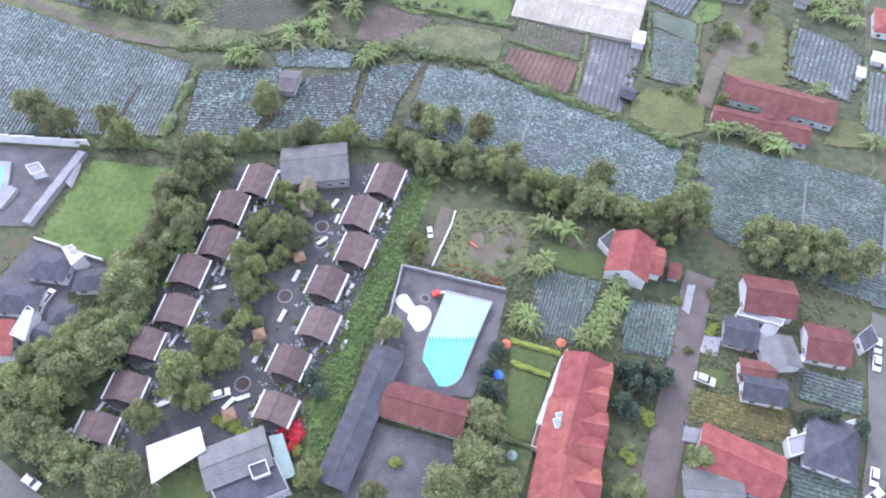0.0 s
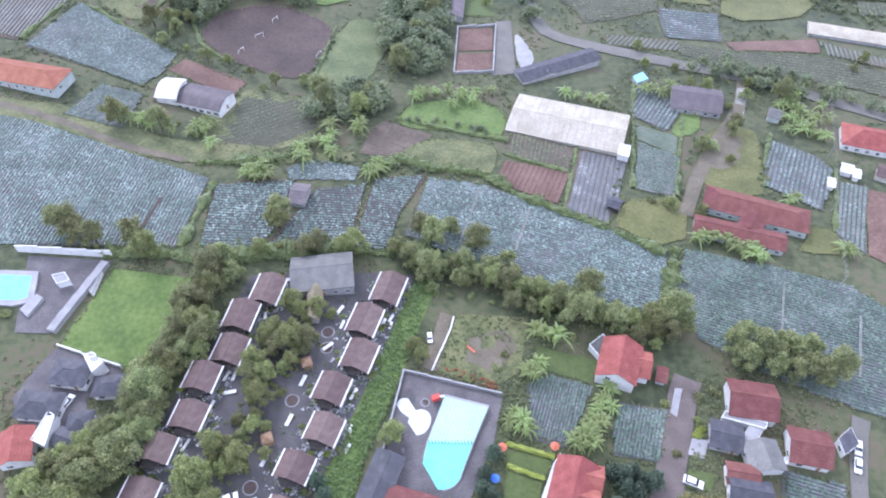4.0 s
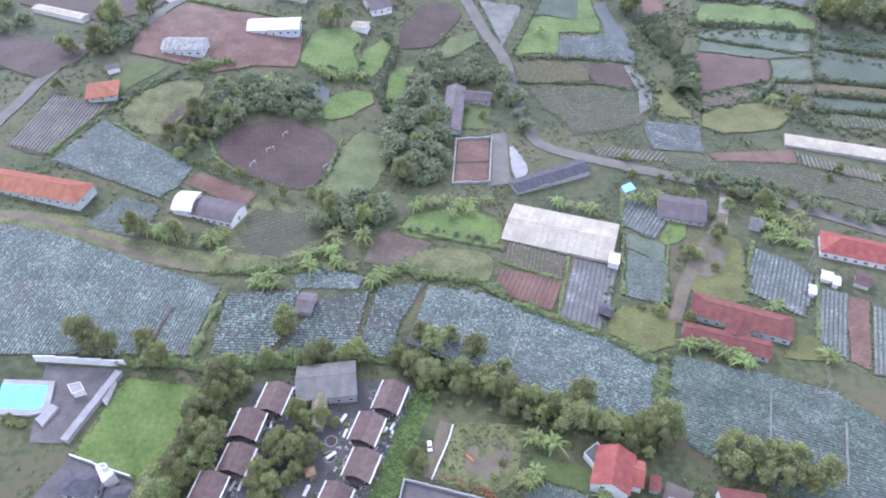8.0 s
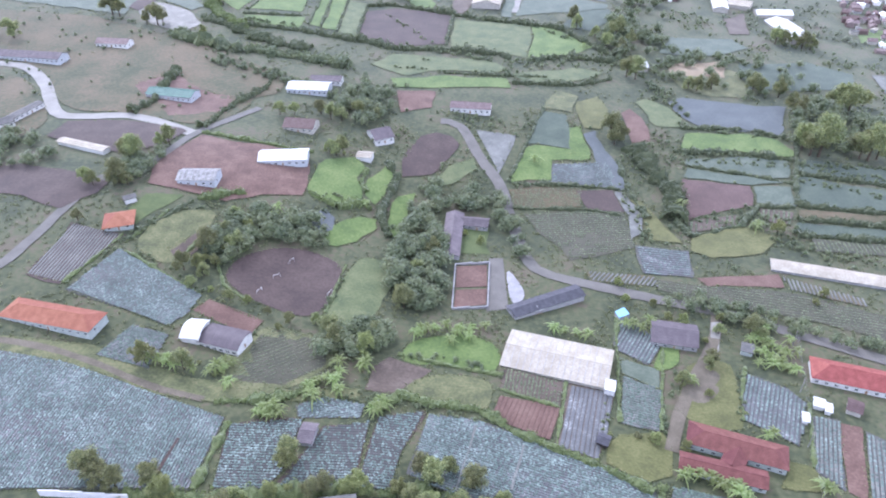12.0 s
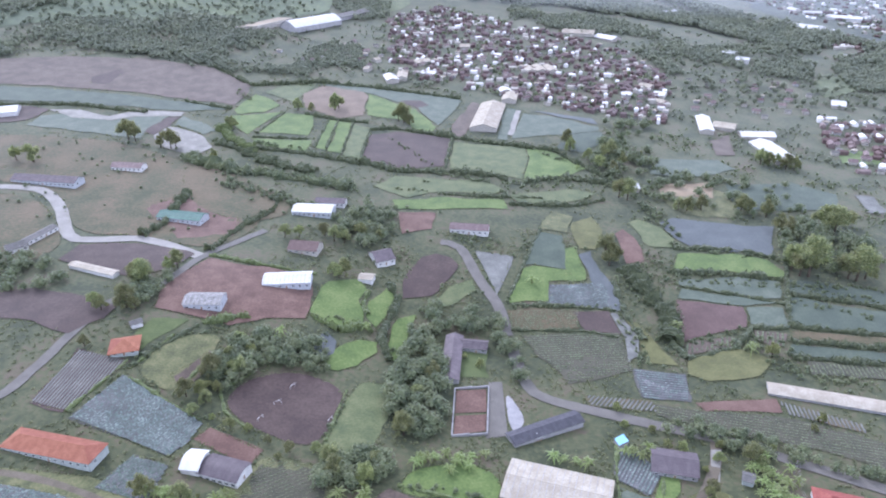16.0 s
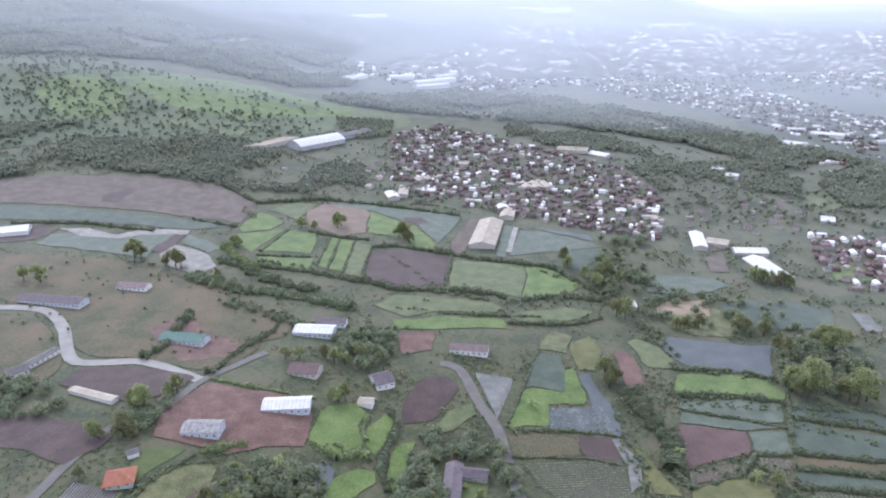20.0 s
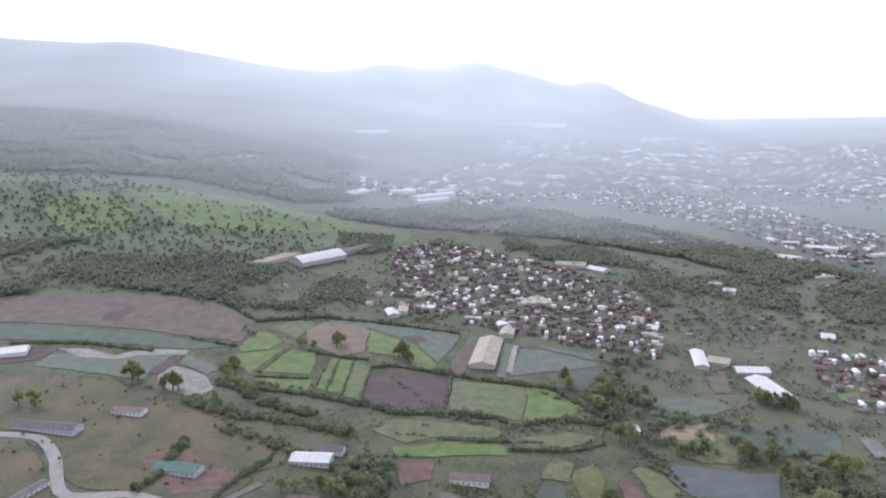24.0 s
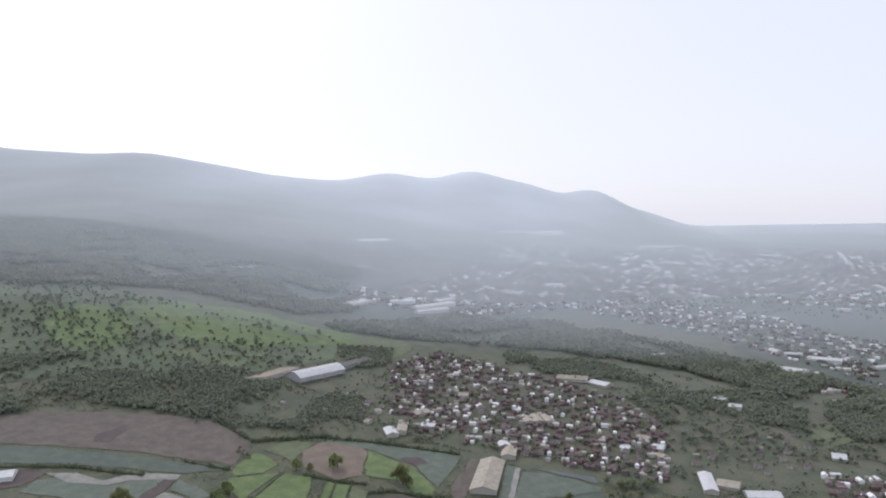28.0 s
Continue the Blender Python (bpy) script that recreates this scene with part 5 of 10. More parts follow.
def field_borders():
    """Weeds and low bushes along the edges of the plots."""
    rng = np.random.default_rng(9)
    near, far = [], []
    for pts in BORDERS:
        for (x1, y1), (x2, y2) in zip(pts, pts[1:] + pts[:1]):
            L = math.hypot(x2 - x1, y2 - y1)
            d = y1 + y2
            step = .8 if d < 700 else (1.3 if d < 1100 else 2.2)
            u = np.arange(0, L, step) / max(L, 1e-6)
            u = u[rng.random(len(u)) < .8]
            q = np.stack([x1 + (x2 - x1) * u, y1 + (y2 - y1) * u], 1) + rng.normal(0, .45 * step ** .7, (len(u), 2))
            (near if d < 700 else far).append(q)
    q = np.concatenate(near)
    clumps("verge_weeds", "weeds and low bushes along the field edges", q, rng.uniform(.5, 1.3, len(q)), "weeds", 8, rng, "weeds")
    q = np.concatenate(far)
    q = q[np.sin(q[:, 0] / 6 + 2 * np.sin(q[:, 1] / 17)) + np.sin(q[:, 1] / 8 + q[:, 0] / 19) + rng.normal(0, .5, len(q)) > -.2]
    clumps("verge_weeds", "green bushes along the far field banks", q, .6 + 1.5 * rng.random(len(q)) ** 2.5, "weeds", 8, rng, "weeds")


# ---- the place ----

# hotel grounds
patch('paving', 'dark grey paved hotel yard between the bungalows', [(-55.6, 121.7), (-44.5, 124.4), (-25.8, 125.5), (-9.9, 124.3), (-10.4, 111.9), (-20.1, 79.6), (-31.4, 56.1), (-38.5, 43.3), (-50.3, 43.2), (-66.7, 43.2), (-78, 50.5), (-73.4, 63.7), (-64.8, 94.9)], M['dark_paving'], 'yard')
patch('meadow', 'bright green mown meadow beside the tree belt', [(-95.1, 123.6), (-72.8, 120.7), (-72.3, 110.9), (-80.1, 89.3), (-101.8, 96.3)], M['bright_grass'], 'meadow')
patch('grass_strip', 'rough green grass strip between hedge and car park', [(-7.6, 124.4), (-2, 120.5), (-12, 86.3), (-19.2, 64.5), (-23.7, 38.6), (-28.8, 36.2), (-30.5, 53.5), (-24.8, 70.3)], M['bright_grass'], 'grass')
bungalow((-50.5, 110.4), (-48.3, 120.1), "timber bungalow with a brown shingled roof and white gutters")
bungalow((-56.2, 101.4), (-54.3, 110.6), "timber bungalow with a brown shingled roof and white gutters")
bungalow((-57.1, 90.6), (-55.2, 99), "timber bungalow with a brown shingled roof and white gutters")
bungalow((-62.5, 82.4), (-60.8, 90.3), "timber bungalow with a brown shingled roof and white gutters")
bungalow((-63.3, 71.8), (-61.7, 79.1), "timber bungalow with a brown shingled roof and white gutters")
bungalow((-68.9, 63.5), (-67.5, 70.4), "timber bungalow with a brown shingled roof and white gutters")
bungalow((-70.1, 53), (-68.7, 59.4), "timber bungalow with a brown shingled roof and white gutters")
bungalow((-74.1, 44.4), (-72.9, 50.3), "timber bungalow with a brown shingled roof and white gutters")
bungalow((-16.9, 112), (-13.7, 122.1), "timber bungalow with a brown shingled roof and white gutters")
bungalow((-22.9, 101), (-19.9, 110.3), "timber bungalow with a brown shingled roof and white gutters")
bungalow((-23.5, 89.6), (-20.7, 98.2), "timber bungalow with a brown shingled roof and white gutters")
bungalow((-29.8, 79.8), (-27.2, 87.7), "timber bungalow with a brown shingled roof and white gutters")
bungalow((-30.5, 68.8), (-28, 76.1), "timber bungalow with a brown shingled roof and white gutters")
bungalow((-36.3, 59.3), (-34.1, 66), "timber bungalow with a brown shingled roof and white gutters")
bungalow((-37.7, 48.7), (-35.6, 54.9), "timber bungalow with a brown shingled roof and white gutters")
house('grey sheet roofed hotel hall with dark walls', (-43.7, 120.8), (-25.6, 122.9), 13, 'roof_grey', 'grey_wall', 4.0, 22, name='hall', category='hall')
house('small thatched entrance pavilion of the hotel', (-35.9, 117), (-36.2, 105.4), 4.5, 'roof_khaki', 'cream', 3.0, 38, windows=False, name='pavilion', category='pavilion')
canopy("white flat canopy roof over the hotel entrance", [(-62.1, 43.2), (-51.6, 47.2), (-49.5, 42.3), (-59.3, 35.6)], 4.0)
house('grey-roofed hotel reception building', (-49.9, 38.2), (-36.8, 43.4), 9, 'roof_grey', 'white', 4.2, 14, name='reception_building', category='building', ribs=0)
flat_building('dark flat-roofed block behind the hotel reception', [(-47.7, 35.1), (-35.5, 40.9), (-31.8, 34.5), (-44.2, 29.3)], 3.6, 'roof_slate', 'grey_wall', name='service_block')
flat_building('roof plant room of the service block', [(-40.2, 38.9), (-36.9, 40.1), (-35.7, 37.5), (-38.9, 36.3)], 5, 'roof_slate', 'white', name='plant_room')
canopy("pale green glazed canopy beside the reception", [(-37.4, 45.7), (-34.6, 46.3), (-30.8, 37.5), (-33.7, 36.4)], 3.2, "roof_glazed")
patch('court', 'pale green painted court', [(-60.4, 36.4), (-52, 39.7), (-46.6, 31.7), (-57.4, 31.7)], M['lawn'], 'court')
house('long low shed with a dark grey roof', (-12.5, 66.5), (-23.9, 35.6), 7.5, 'roof_slate', 'grey_wall', 2.6, 14, windows=False, name='shed', category='shed')
patch('pool_deck', 'purple-grey paved pool deck', [(-10, 90.8), (15.9, 84), (12.7, 70.9), (6.1, 55.8), (-12.5, 57.7), (-17.6, 57.6), (-13.1, 76.6)], M['paving'], 'terrace', ragged=0)
patch('car_park', 'grey paved car park', [(-16.6, 50.3), (2.1, 45.4), (0, 31.7), (-22.2, 34)], M['paving'], 'car park', ragged=.3)
patch('garden', 'bare earth and grass garden plot', [(3.4, 110.1), (24.2, 109.2), (20.4, 90.6), (15, 86.1), (-1.4, 91)], M['rough_grass'], 'garden')
patch('bare_earth', 'worn patch of bare earth', [(6.9, 101.9), (16.1, 104.1), (19.4, 97.7), (13.7, 88.7), (5.2, 92.8)], M['dirt_track'], 'garden', ragged=2.5)
road('path', 'narrow earth path beside the garden', [(1.8, 110.4), (-3.5, 91.7)], 4.5, 'dirt_track', category='path')
house('pool house with a dark red tiled roof', (-13.6, 54.9), (4.6, 49.4), 8.6, 'roof_dark_red', 'cream', 3.2, 26, name='pool_house', category='building')
patch('lawn', 'mown lawn beside the red house', [(25.7, 100.6), (42.8, 96.4), (40.2, 88.9), (25.8, 93.3)], M['lawn'], 'lawn')
crop('cabbage_plot', 'small cabbage plot in blue-green rows', [(23.1, 88.5), (29.2, 91.1), (40.6, 87.5), (31.8, 70.1), (22.1, 72.3)], 70.4, .85, leaf='green_crop', gap=.6, size=.4)
crop('cabbage_plot', 'small cabbage plot in blue-green rows', [(46.5, 82.6), (59.1, 80.3), (53.2, 65.5), (41.9, 68)], 69.3, .95, leaf='green_crop')
patch('lawn', 'hotel garden lawn between clipped hedges', [(16, 69.2), (27, 66.3), (24.4, 61.7), (15.4, 65)], M['lawn'], 'lawn', ragged=.2)
patch('lawn', 'long mown hotel garden lawn', [(15.3, 63.6), (23.8, 60.5), (18.8, 45.5), (12.7, 46.7)], M['lawn'], 'lawn', ragged=.2)
patch('lawn', 'lawn with a parasol', [(11.3, 45.4), (19.3, 43.6), (16.2, 35.2), (8.5, 37.5)], M['grass'], 'lawn', ragged=.2)
hedge('clipped yellow-green garden hedge', [(15.8, 70.5), (27.6, 66.8)], 1.2, 1.1, 'yellow_hedge')
hedge('clipped yellow-green garden hedge', [(15.5, 64.6), (24.4, 61.3)], 1.2, 1.1, 'yellow_hedge')
hedge('clipped green garden hedge', [(13.3, 46.3), (19.3, 44.2)], 1, 1)
hedge('clipped green garden hedge', [(9.3, 40.8), (14.9, 38.7)], 1, 1)

# red-roofed hotel wing
house('red-tiled hotel wing with cross gables', (33, 64.3), (28.8, 52.9), 11, 'roof_red', 'cream', 4.2, 30, name='hotel_wing', category='building')
house('red-tiled hotel wing with roof lights', (28.7, 53.1), (24.4, 40.9), 11.5, 'roof_red', 'cream', 4.0, 30, name='hotel_wing', category='building')
house('red-tiled hotel wing beside the lawn', (25.2, 40.9), (22, 30.2), 12, 'roof_red', 'cream', 4.2, 30, name='hotel_wing', category='building')
house('red-tiled gabled cross wing of the hotel', (31.2, 60.9), (37.8, 59.1), 8, 'roof_red', 'cream', 4.0, 34, name='cross_wing', category='building', windows=False)
house('red-tiled gabled cross wing of the hotel', (29.7, 55.5), (36.1, 54), 8, 'roof_red', 'cream', 4.0, 34, name='cross_wing', category='building', windows=False)
house('red-tiled gabled cross wing of the hotel', (27.7, 48.8), (35.1, 47.3), 8, 'roof_red', 'cream', 4.0, 34, name='cross_wing', category='building', windows=False)
house('red-tiled gabled cross wing of the hotel', (26.2, 43.8), (33.4, 42.4), 8, 'roof_red', 'cream', 4.0, 34, name='cross_wing', category='building', windows=False)
house('red-tiled gabled cross wing of the hotel', (24.4, 36.3), (31.9, 34.9), 8, 'roof_red', 'cream', 4.0, 34, name='cross_wing', category='building', windows=False)
flat_building('narrow white flat-roofed gallery of the hotel', [(26.6, 63.8), (28.6, 66.4), (23.1, 48.9), (20, 49.1)], 3.2, 'roof_white', 'white', name='gallery')
flat_building('dark flat-roofed annex of the hotel', [(20.2, 48.6), (24.3, 48.3), (22.2, 42.7), (18.4, 43.9)], 3.2, 'roof_dark_red', 'cream', name='annex')

# lane and houses beside it
road('lane', 'grey paved lane between the houses', [(66.8, 90.2), (61.4, 77.9), (54.5, 59.7), (48.1, 43.7), (43.4, 31.7)], 7.5, 'lane')
house('white-walled house with a steep red tiled roof', (49.8, 98.5), (45.5, 86.6), 11, 'roof_red', 'white', 5.2, 33, storeys=2)
flat_building('small grey flat-roofed outhouse', [(40.9, 99.2), (45.2, 102.5), (46.8, 98.4), (43.3, 95.1)], 2.6, 'roof_grey', 'white', name='outhouse')
house('white house with a red tiled roof', (74.7, 82.9), (87, 80.5), 11, 'roof_dark_red', 'white', 4.0, 27)
house('house with a dark slate roof', (67.6, 73.1), (75.6, 71), 8, 'roof_slate', 'grey_wall', 2.8, 20)
house('white house with a grey roof', (79.1, 70.3), (79.6, 62.2), 9, 'roof_grey', 'white', 3.4, 28)
house('house with a red tiled roof and white porch', (86.6, 70), (96.8, 67.7), 10, 'roof_dark_red', 'white', 3.2, 26)
house('small house with a pinkish tiled roof', (68.7, 62.5), (76.7, 60.9), 6, 'roof_dark_red', 'white', 3.0, 24)
house('house with a bluish slate roof', (68.2, 58.4), (78.1, 56.2), 7, 'roof_slate', 'white', 3.2, 26)
house('white house with a dark hipped slate roof', (79.4, 46.2), (89.8, 42.1), 13, 'roof_slate', 'white', 3.6, 26, 1.0)
flat_building('white flat-roofed house extension', [(87.2, 49), (91.7, 50), (90.9, 46.7), (86.9, 46)], 3.2, 'roof_white', 'white', name='extension')
flat_building('small white flat-roofed outbuilding', [(75.3, 46), (79.8, 47.1), (78.9, 43), (74.9, 42)], 2.6, 'concrete', 'white', name='outbuilding')
house('long house with a red tiled roof', (54.8, 44.6), (71, 36.4), 11, 'roof_red', 'cream', 3.4, 26)
house('low building with a greenish mossy roof', (50.2, 35.2), (62.4, 33.7), 10, 'roof_grey', 'grey_wall', 2.8, 12)
flat_building('white concrete terrace slab', [(53.8, 49.4), (57.3, 48.7), (55.6, 45.5), (52.5, 46.1)], 0.4, 'concrete', 'concrete', name='terrace_slab', parapet=0)
flat_building('concrete slab beside the lane', [(62.5, 86.8), (64.4, 86.5), (61.1, 78.3), (59.2, 78.8)], 0.35, 'concrete', 'concrete', name='concrete_slab', parapet=0)
patch('yellow_field', 'yellowing vegetable plot', [(57, 57.6), (69.9, 56.7), (79.9, 54.3), (76.5, 45), (68.6, 46.9), (54.5, 50.1)], M['dry_grass'], 'field')
crop('vegetable_plot', 'yellowing vegetable plot in rows', [(57.2, 58.3), (70, 57), (79.2, 54.3), (76, 45.7), (66.4, 48.2), (54.7, 51.2)], -14.5, 1.0, 'dry_grass', None, 'yellow_crop', .6, .5)
crop('cabbage_plot', 'cabbage plot beside the houses', [(85.1, 63.5), (99.3, 60), (95.7, 51.7), (81.8, 56.4)], -18.7, 1.0, leaf='green_crop')
crop('cabbage_plot', 'cabbage plot beside the houses', [(75.5, 41.9), (90, 37.6), (87.9, 31.7), (72.6, 31.7)], -16.5, 1.0, leaf='green_crop')
patch('lawn', 'small front lawn', [(60.9, 64.1), (67.3, 62.7), (64.9, 58.4), (58.8, 59.7)], M['lawn'], 'lawn', ragged=.3)
road('lane', 'grey lane at the edge of the houses', [(110.4, 78.3), (104.5, 65.9), (98.3, 49), (91, 31.7)], 4.5, 'asphalt')
car(103.7, 65, -112)
car(105.7, 69.75, -111)
car(93.2, 38, -114)
car(91.85, 34.1, -151)
car(60.75, 60.55, -25, 'car_white', 'white van parked beside the lane', 'van', 1.15)
car(-84.55, 36.65, -30)
car(-49.75, 55.95, 18)
car(-93.95, 79.8, 68)
car(-3.35, 101.7, -85, 'car_white', 'small white utility truck', 'truck', .8)

# villas beyond the tree belt
patch('terrace', 'grey paved villa terrace', [(-120.6, 126.8), (-96.5, 125.9), (-105.3, 100.1), (-114.7, 100.2)], M['paving'], 'terrace', ragged=0)
house('villa with a dark hipped slate roof', (-99.6, 87.6), (-89.5, 86.2), 7.5, 'roof_slate', 'white', 3.2, 26, 1.0, name='villa')
house('villa with a dark hipped slate roof', (-88.1, 83.2), (-79.6, 83.8), 6, 'roof_slate', 'white', 3.0, 26, 1.0, name='villa')
house('villa with a dark hipped slate roof', (-104.6, 78.2), (-93.6, 77.2), 7.5, 'roof_slate', 'white', 3.2, 26, 1.0, name='villa')
house('small villa with a dark hipped slate roof', (-91.2, 73.2), (-85.0, 74.0), 5.5, 'roof_slate', 'white', 3.0, 24, 1.0, name='villa')
house('low slate-roofed wing of the villa', (-93.0, 70.2), (-87.2, 68.0), 5, 'roof_slate', 'grey_wall', 2.8, 20, name='villa_wing')
flat_building('white villa annex with a roof terrace', [(-92.2, 91.4), (-90.4, 92.0), (-86.5, 89.1), (-88.6, 86.4)], 4.2, 'white', 'white', name='villa_annex')
flat_building('white flat-roofed villa annex', [(-95.8, 75.6), (-94.0, 74.6), (-93.6, 66.8), (-97.4, 68.4)], 3.6, 'white', 'white', name='villa_annex')
flat_building('white roof plant room of the villa', [(-90.6, 90.6), (-89.2, 91.2), (-88.0, 90.2), (-89.4, 89.5)], 6.0, 'concrete', 'white', name='plant_room', parapet=.2)
house('villa with a red tiled roof', (-101.6, 71.4), (-99.6, 62.4), 8, 'roof_red', 'white', 3.4, 28, name='villa')
garden_wall("low white wall of the villa yard", [(-102.1, 96.4), (-94.9, 93.9), (-83.7, 90.1)], 1.2)
patch('court', 'grey paved courtyard of the villas', [(-102.1, 96.4), (-83.7, 90.1), (-83.0, 84.4), (-90.0, 81.1), (-87.7, 75.0), (-90.5, 69.1), (-101.7, 68.9), (-103.6, 74.7), (-108.2, 80.7), (-105.5, 88.7)], M['paving'], 'courtyard', ragged=0)
garden_wall("white wall round the villa terrace", [(-124.1, 128.3), (-96.5, 127.2)], 3.0)
garden_wall("grey stone retaining wall of the terrace", [(-97.6, 124.4), (-104.9, 100.5)], 1.6, 2.2, "concrete")
patch('lane', 'asphalt lane at the foot of the trees', [(-97.2, 44.2), (-82.9, 35), (-76.4, 31.7), (-92.9, 31.7)], M['asphalt'], 'road')

# trees near the hotel
grove(('tree', 'tree', 'light'), [(-70.2, 114.9), (-64.3, 115.2), (-62.8, 94.9), (-71, 84.7), (-68.7, 70.9), (-80.9, 56.9), (-85.8, 52.9), (-90.6, 52.9), (-85.1, 67.8), (-76.8, 78.3), (-76.1, 89.5), (-70.4, 101.7)], 64, 1, 'tree belt beside the bungalows', 3.2)
grove(('tree', 'light'), [(-80.2, 63.6), (-76.1, 62.3), (-79.3, 55.6), (-81, 53), (-83.3, 44.3), (-90.3, 44.2), (-92.6, 55.5), (-89.7, 66.3)], 26, 1, 'tree belt beside the bungalows', 3.0)
grow('tree', -112.1, 136.8, 1)
grow('tree', -107.1, 132.8, 1)
grow('tree', -63.6, 126, 1)
grow('tree', -66.5, 121.7, 1)
grow('tree', -59.6, 120.1, 1)
grow('tree', -66, 36.9, 1)
grow('tree', -75.6, 39.6, 1)
grow('tree', -68.4, 35.2, 1)
grow('tree', -85.2, 45.4, 1)
grow('tree', -89, 46.6, 1)
grow('tree', -79.6, 41.9, 1)
grow('light', -92.4, 133.7, 1)
grow('light', -86.6, 128.8, 1)
grow('light', -50.7, 142.5, 1)
grow('light', -42.1, 111.2, 1)
grow('light', -35.3, 109.6, 1)
grow('light', -45.3, 102.6, 1)
grow('light', -39.8, 98.4, 1)
grow('light', -49.3, 91.1, 1)
grow('light', -46, 87.1, 1)
grow('light', -46.5, 81.5, 1)
grow('light', -46.7, 73.8, 1)
grow('light', -54.7, 67.9, 1)
grow('light', -48.5, 64.4, 1)
grow('light', -57.5, 59.5, 1)
grow('light', -53.5, 54.3, 1)
grow('light', -63.7, 49.2, 1)
grow('light', -58.5, 55.6, 1)
grow('light', -25.9, 134, 1)
grow('light', -12.6, 71.5, 1)
grow('light', -28.8, 37.5, 1)
grow('light', -7.8, 97.8, 0.7)
grow('light', -5.6, 95.2, 0.7)
grow('tree', 3.2, 143, 1)
grow('tree', -6, 142.4, 1)
grow('tree', -1.9, 138, 1)
grow('tree', 11.2, 136.4, 1)
grow('tree', 19.9, 130, 1)
grow('tree', 21.9, 124.6, 1)
grow('tree', 25.3, 118.3, 1)
grow('tree', 34.4, 115.5, 1)
grow('tree', 43.5, 118.9, 1)
grow('tree', 49.4, 106.9, 1)
grow('tree', 60.8, 110.1, 1)
grow('tree', 66.8, 109.2, 1)
grow('tree', 64, 103.4, 1)
grow('tree', 69.3, 106.4, 1)
grow('tree', 44.7, 110.8, 1)
grow('tree', 39, 108.6, 1)
grow('tree', -9.8, 129.5, 1)
grow('tree', -4.3, 124.4, 1)
grow('tree', 5.9, 121.7, 1)
grow('tree', -0.3, 125.7, 1)
grow('tree', 81.4, 99.9, 1.15)
grow('tree', 84.5, 102.8, 1.15)
grow('tree', 88.4, 98.2, 1.15)
grow('tree', 82.9, 94.5, 1.15)
grow('tree', 96, 98.2, 1.15)
grow('tree', 102.1, 98.3, 1.15)
grow('tree', 101.2, 91.1, 1.15)
grow('tree', 95.2, 91.1, 1.15)
grow('tree', 103.5, 89.4, 1.15)
grow('tree', 91, 91.9, 1.15)
grow('tree', 90.2, 96.4, 1.15)
grow('tree', 107.1, 91.2, 1.15)
grow('tree', 8.3, 50.4, 1)
grow('tree', 5.6, 42.4, 1)
grow('tree', 10, 47.3, 1)
grow('tree', 6.7, 40, 1)
grow('tree', 0.1, 34.2, 1)
grow('tree', -14.9, 34.2, 1)
grow('tree', 38.7, 34.2, 1)
grow('tree', 10.5, 34.2, 1)
grow('tree', 54.5, 41.3, 1)
grow('conifer', 41, 62.6, 1)
grow('conifer', 43.1, 61.2, 1)
grow('conifer', 45.5, 61.9, 1)
grow('conifer', 47.2, 60.1, 1)
grow('conifer', 49.4, 59.6, 1)
grow('conifer', 51.2, 60.6, 1)
grow('conifer', 43.6, 58.4, 1)
grow('conifer', 46.1, 57.7, 1)
grow('conifer', 12.4, 67.3, 1)
grow('conifer', 10.1, 62.2, 1)
grow('conifer', 9.3, 58.1, 1)
grow('conifer', 11.1, 56.7, 1)
grow('conifer', 39.6, 53.6, 1)
grow('conifer', 41.3, 52.3, 1)
grow('conifer', -29.9, 59.6, 1)
grow('conifer', -27.8, 56.3, 1)
grow('conifer', 81.6, 51.2, 1)
grow('conifer', 84, 50.6, 1)
grow('conifer', 86.5, 50.3, 1)
grow('conifer', 92.2, 48, 1)
grow('banana', 23.1, 90.8, 1)
grow('banana', 26.1, 92.6, 1)
grow('banana', 24.4, 90, 1)
grow('banana', 18.5, 78.3, 1)
grow('banana', 20.4, 76, 1)
grow('banana', 21.6, 73.7, 1)
grow('banana', 17, 75.9, 1)
grow('banana', 28.7, 103.7, 1)
grow('banana', 32.3, 101.9, 1)
grow('banana', 26.4, 103.6, 1)
grow('banana', 44.1, 86.1, 1)
grow('banana', 42.2, 82.7, 1)
grow('banana', 43.9, 80.3, 1)
grow('banana', 40.3, 79.5, 1)
grow('banana', 37.7, 76.2, 1)
grow('banana', 40.4, 75.5, 1)
grow('banana', 37.3, 73.1, 1)
grow('banana', 35, 71.6, 1)
grow('banana', 32.8, 70, 1)
grow('banana', 37.5, 70.1, 1)
grow('banana', 85.1, 142.6, 1)
grow('banana', 82.2, 141.3, 1)
grow('banana', 94.1, 137.9, 1)
grow('banana', 96, 135.6, 1)
grow('banana', 98.9, 134, 1)
grow('banana', 101.2, 133.3, 1)
grow('banana', -61.9, 166.2, 1)
grow('banana', -59.5, 167.3, 1)
grow('banana', -63.5, 165.5, 1)
grow('yellow_shrub', 45.5, 51.7, 1.2)
grow('yellow_shrub', 45.9, 50.4, 1.2)
grow('yellow_shrub', 44.3, 52.4, 1.2)
grow('yellow_shrub', 66.5, 75, 1.2)
grow('yellow_shrub', 65.2, 73.4, 1.2)
grow('yellow_shrub', -10.7, 41.3, 1.2)
grow('yellow_shrub', -47.5, 49.7, 1.2)
grow('yellow_shrub', -45.5, 48.5, 1.2)
grow('yellow_shrub', -43.5, 47.3, 1.2)
grow('yellow_shrub', -41.7, 46.7, 1.2)
grow('yellow_shrub', -49.4, 50.3, 1.2)
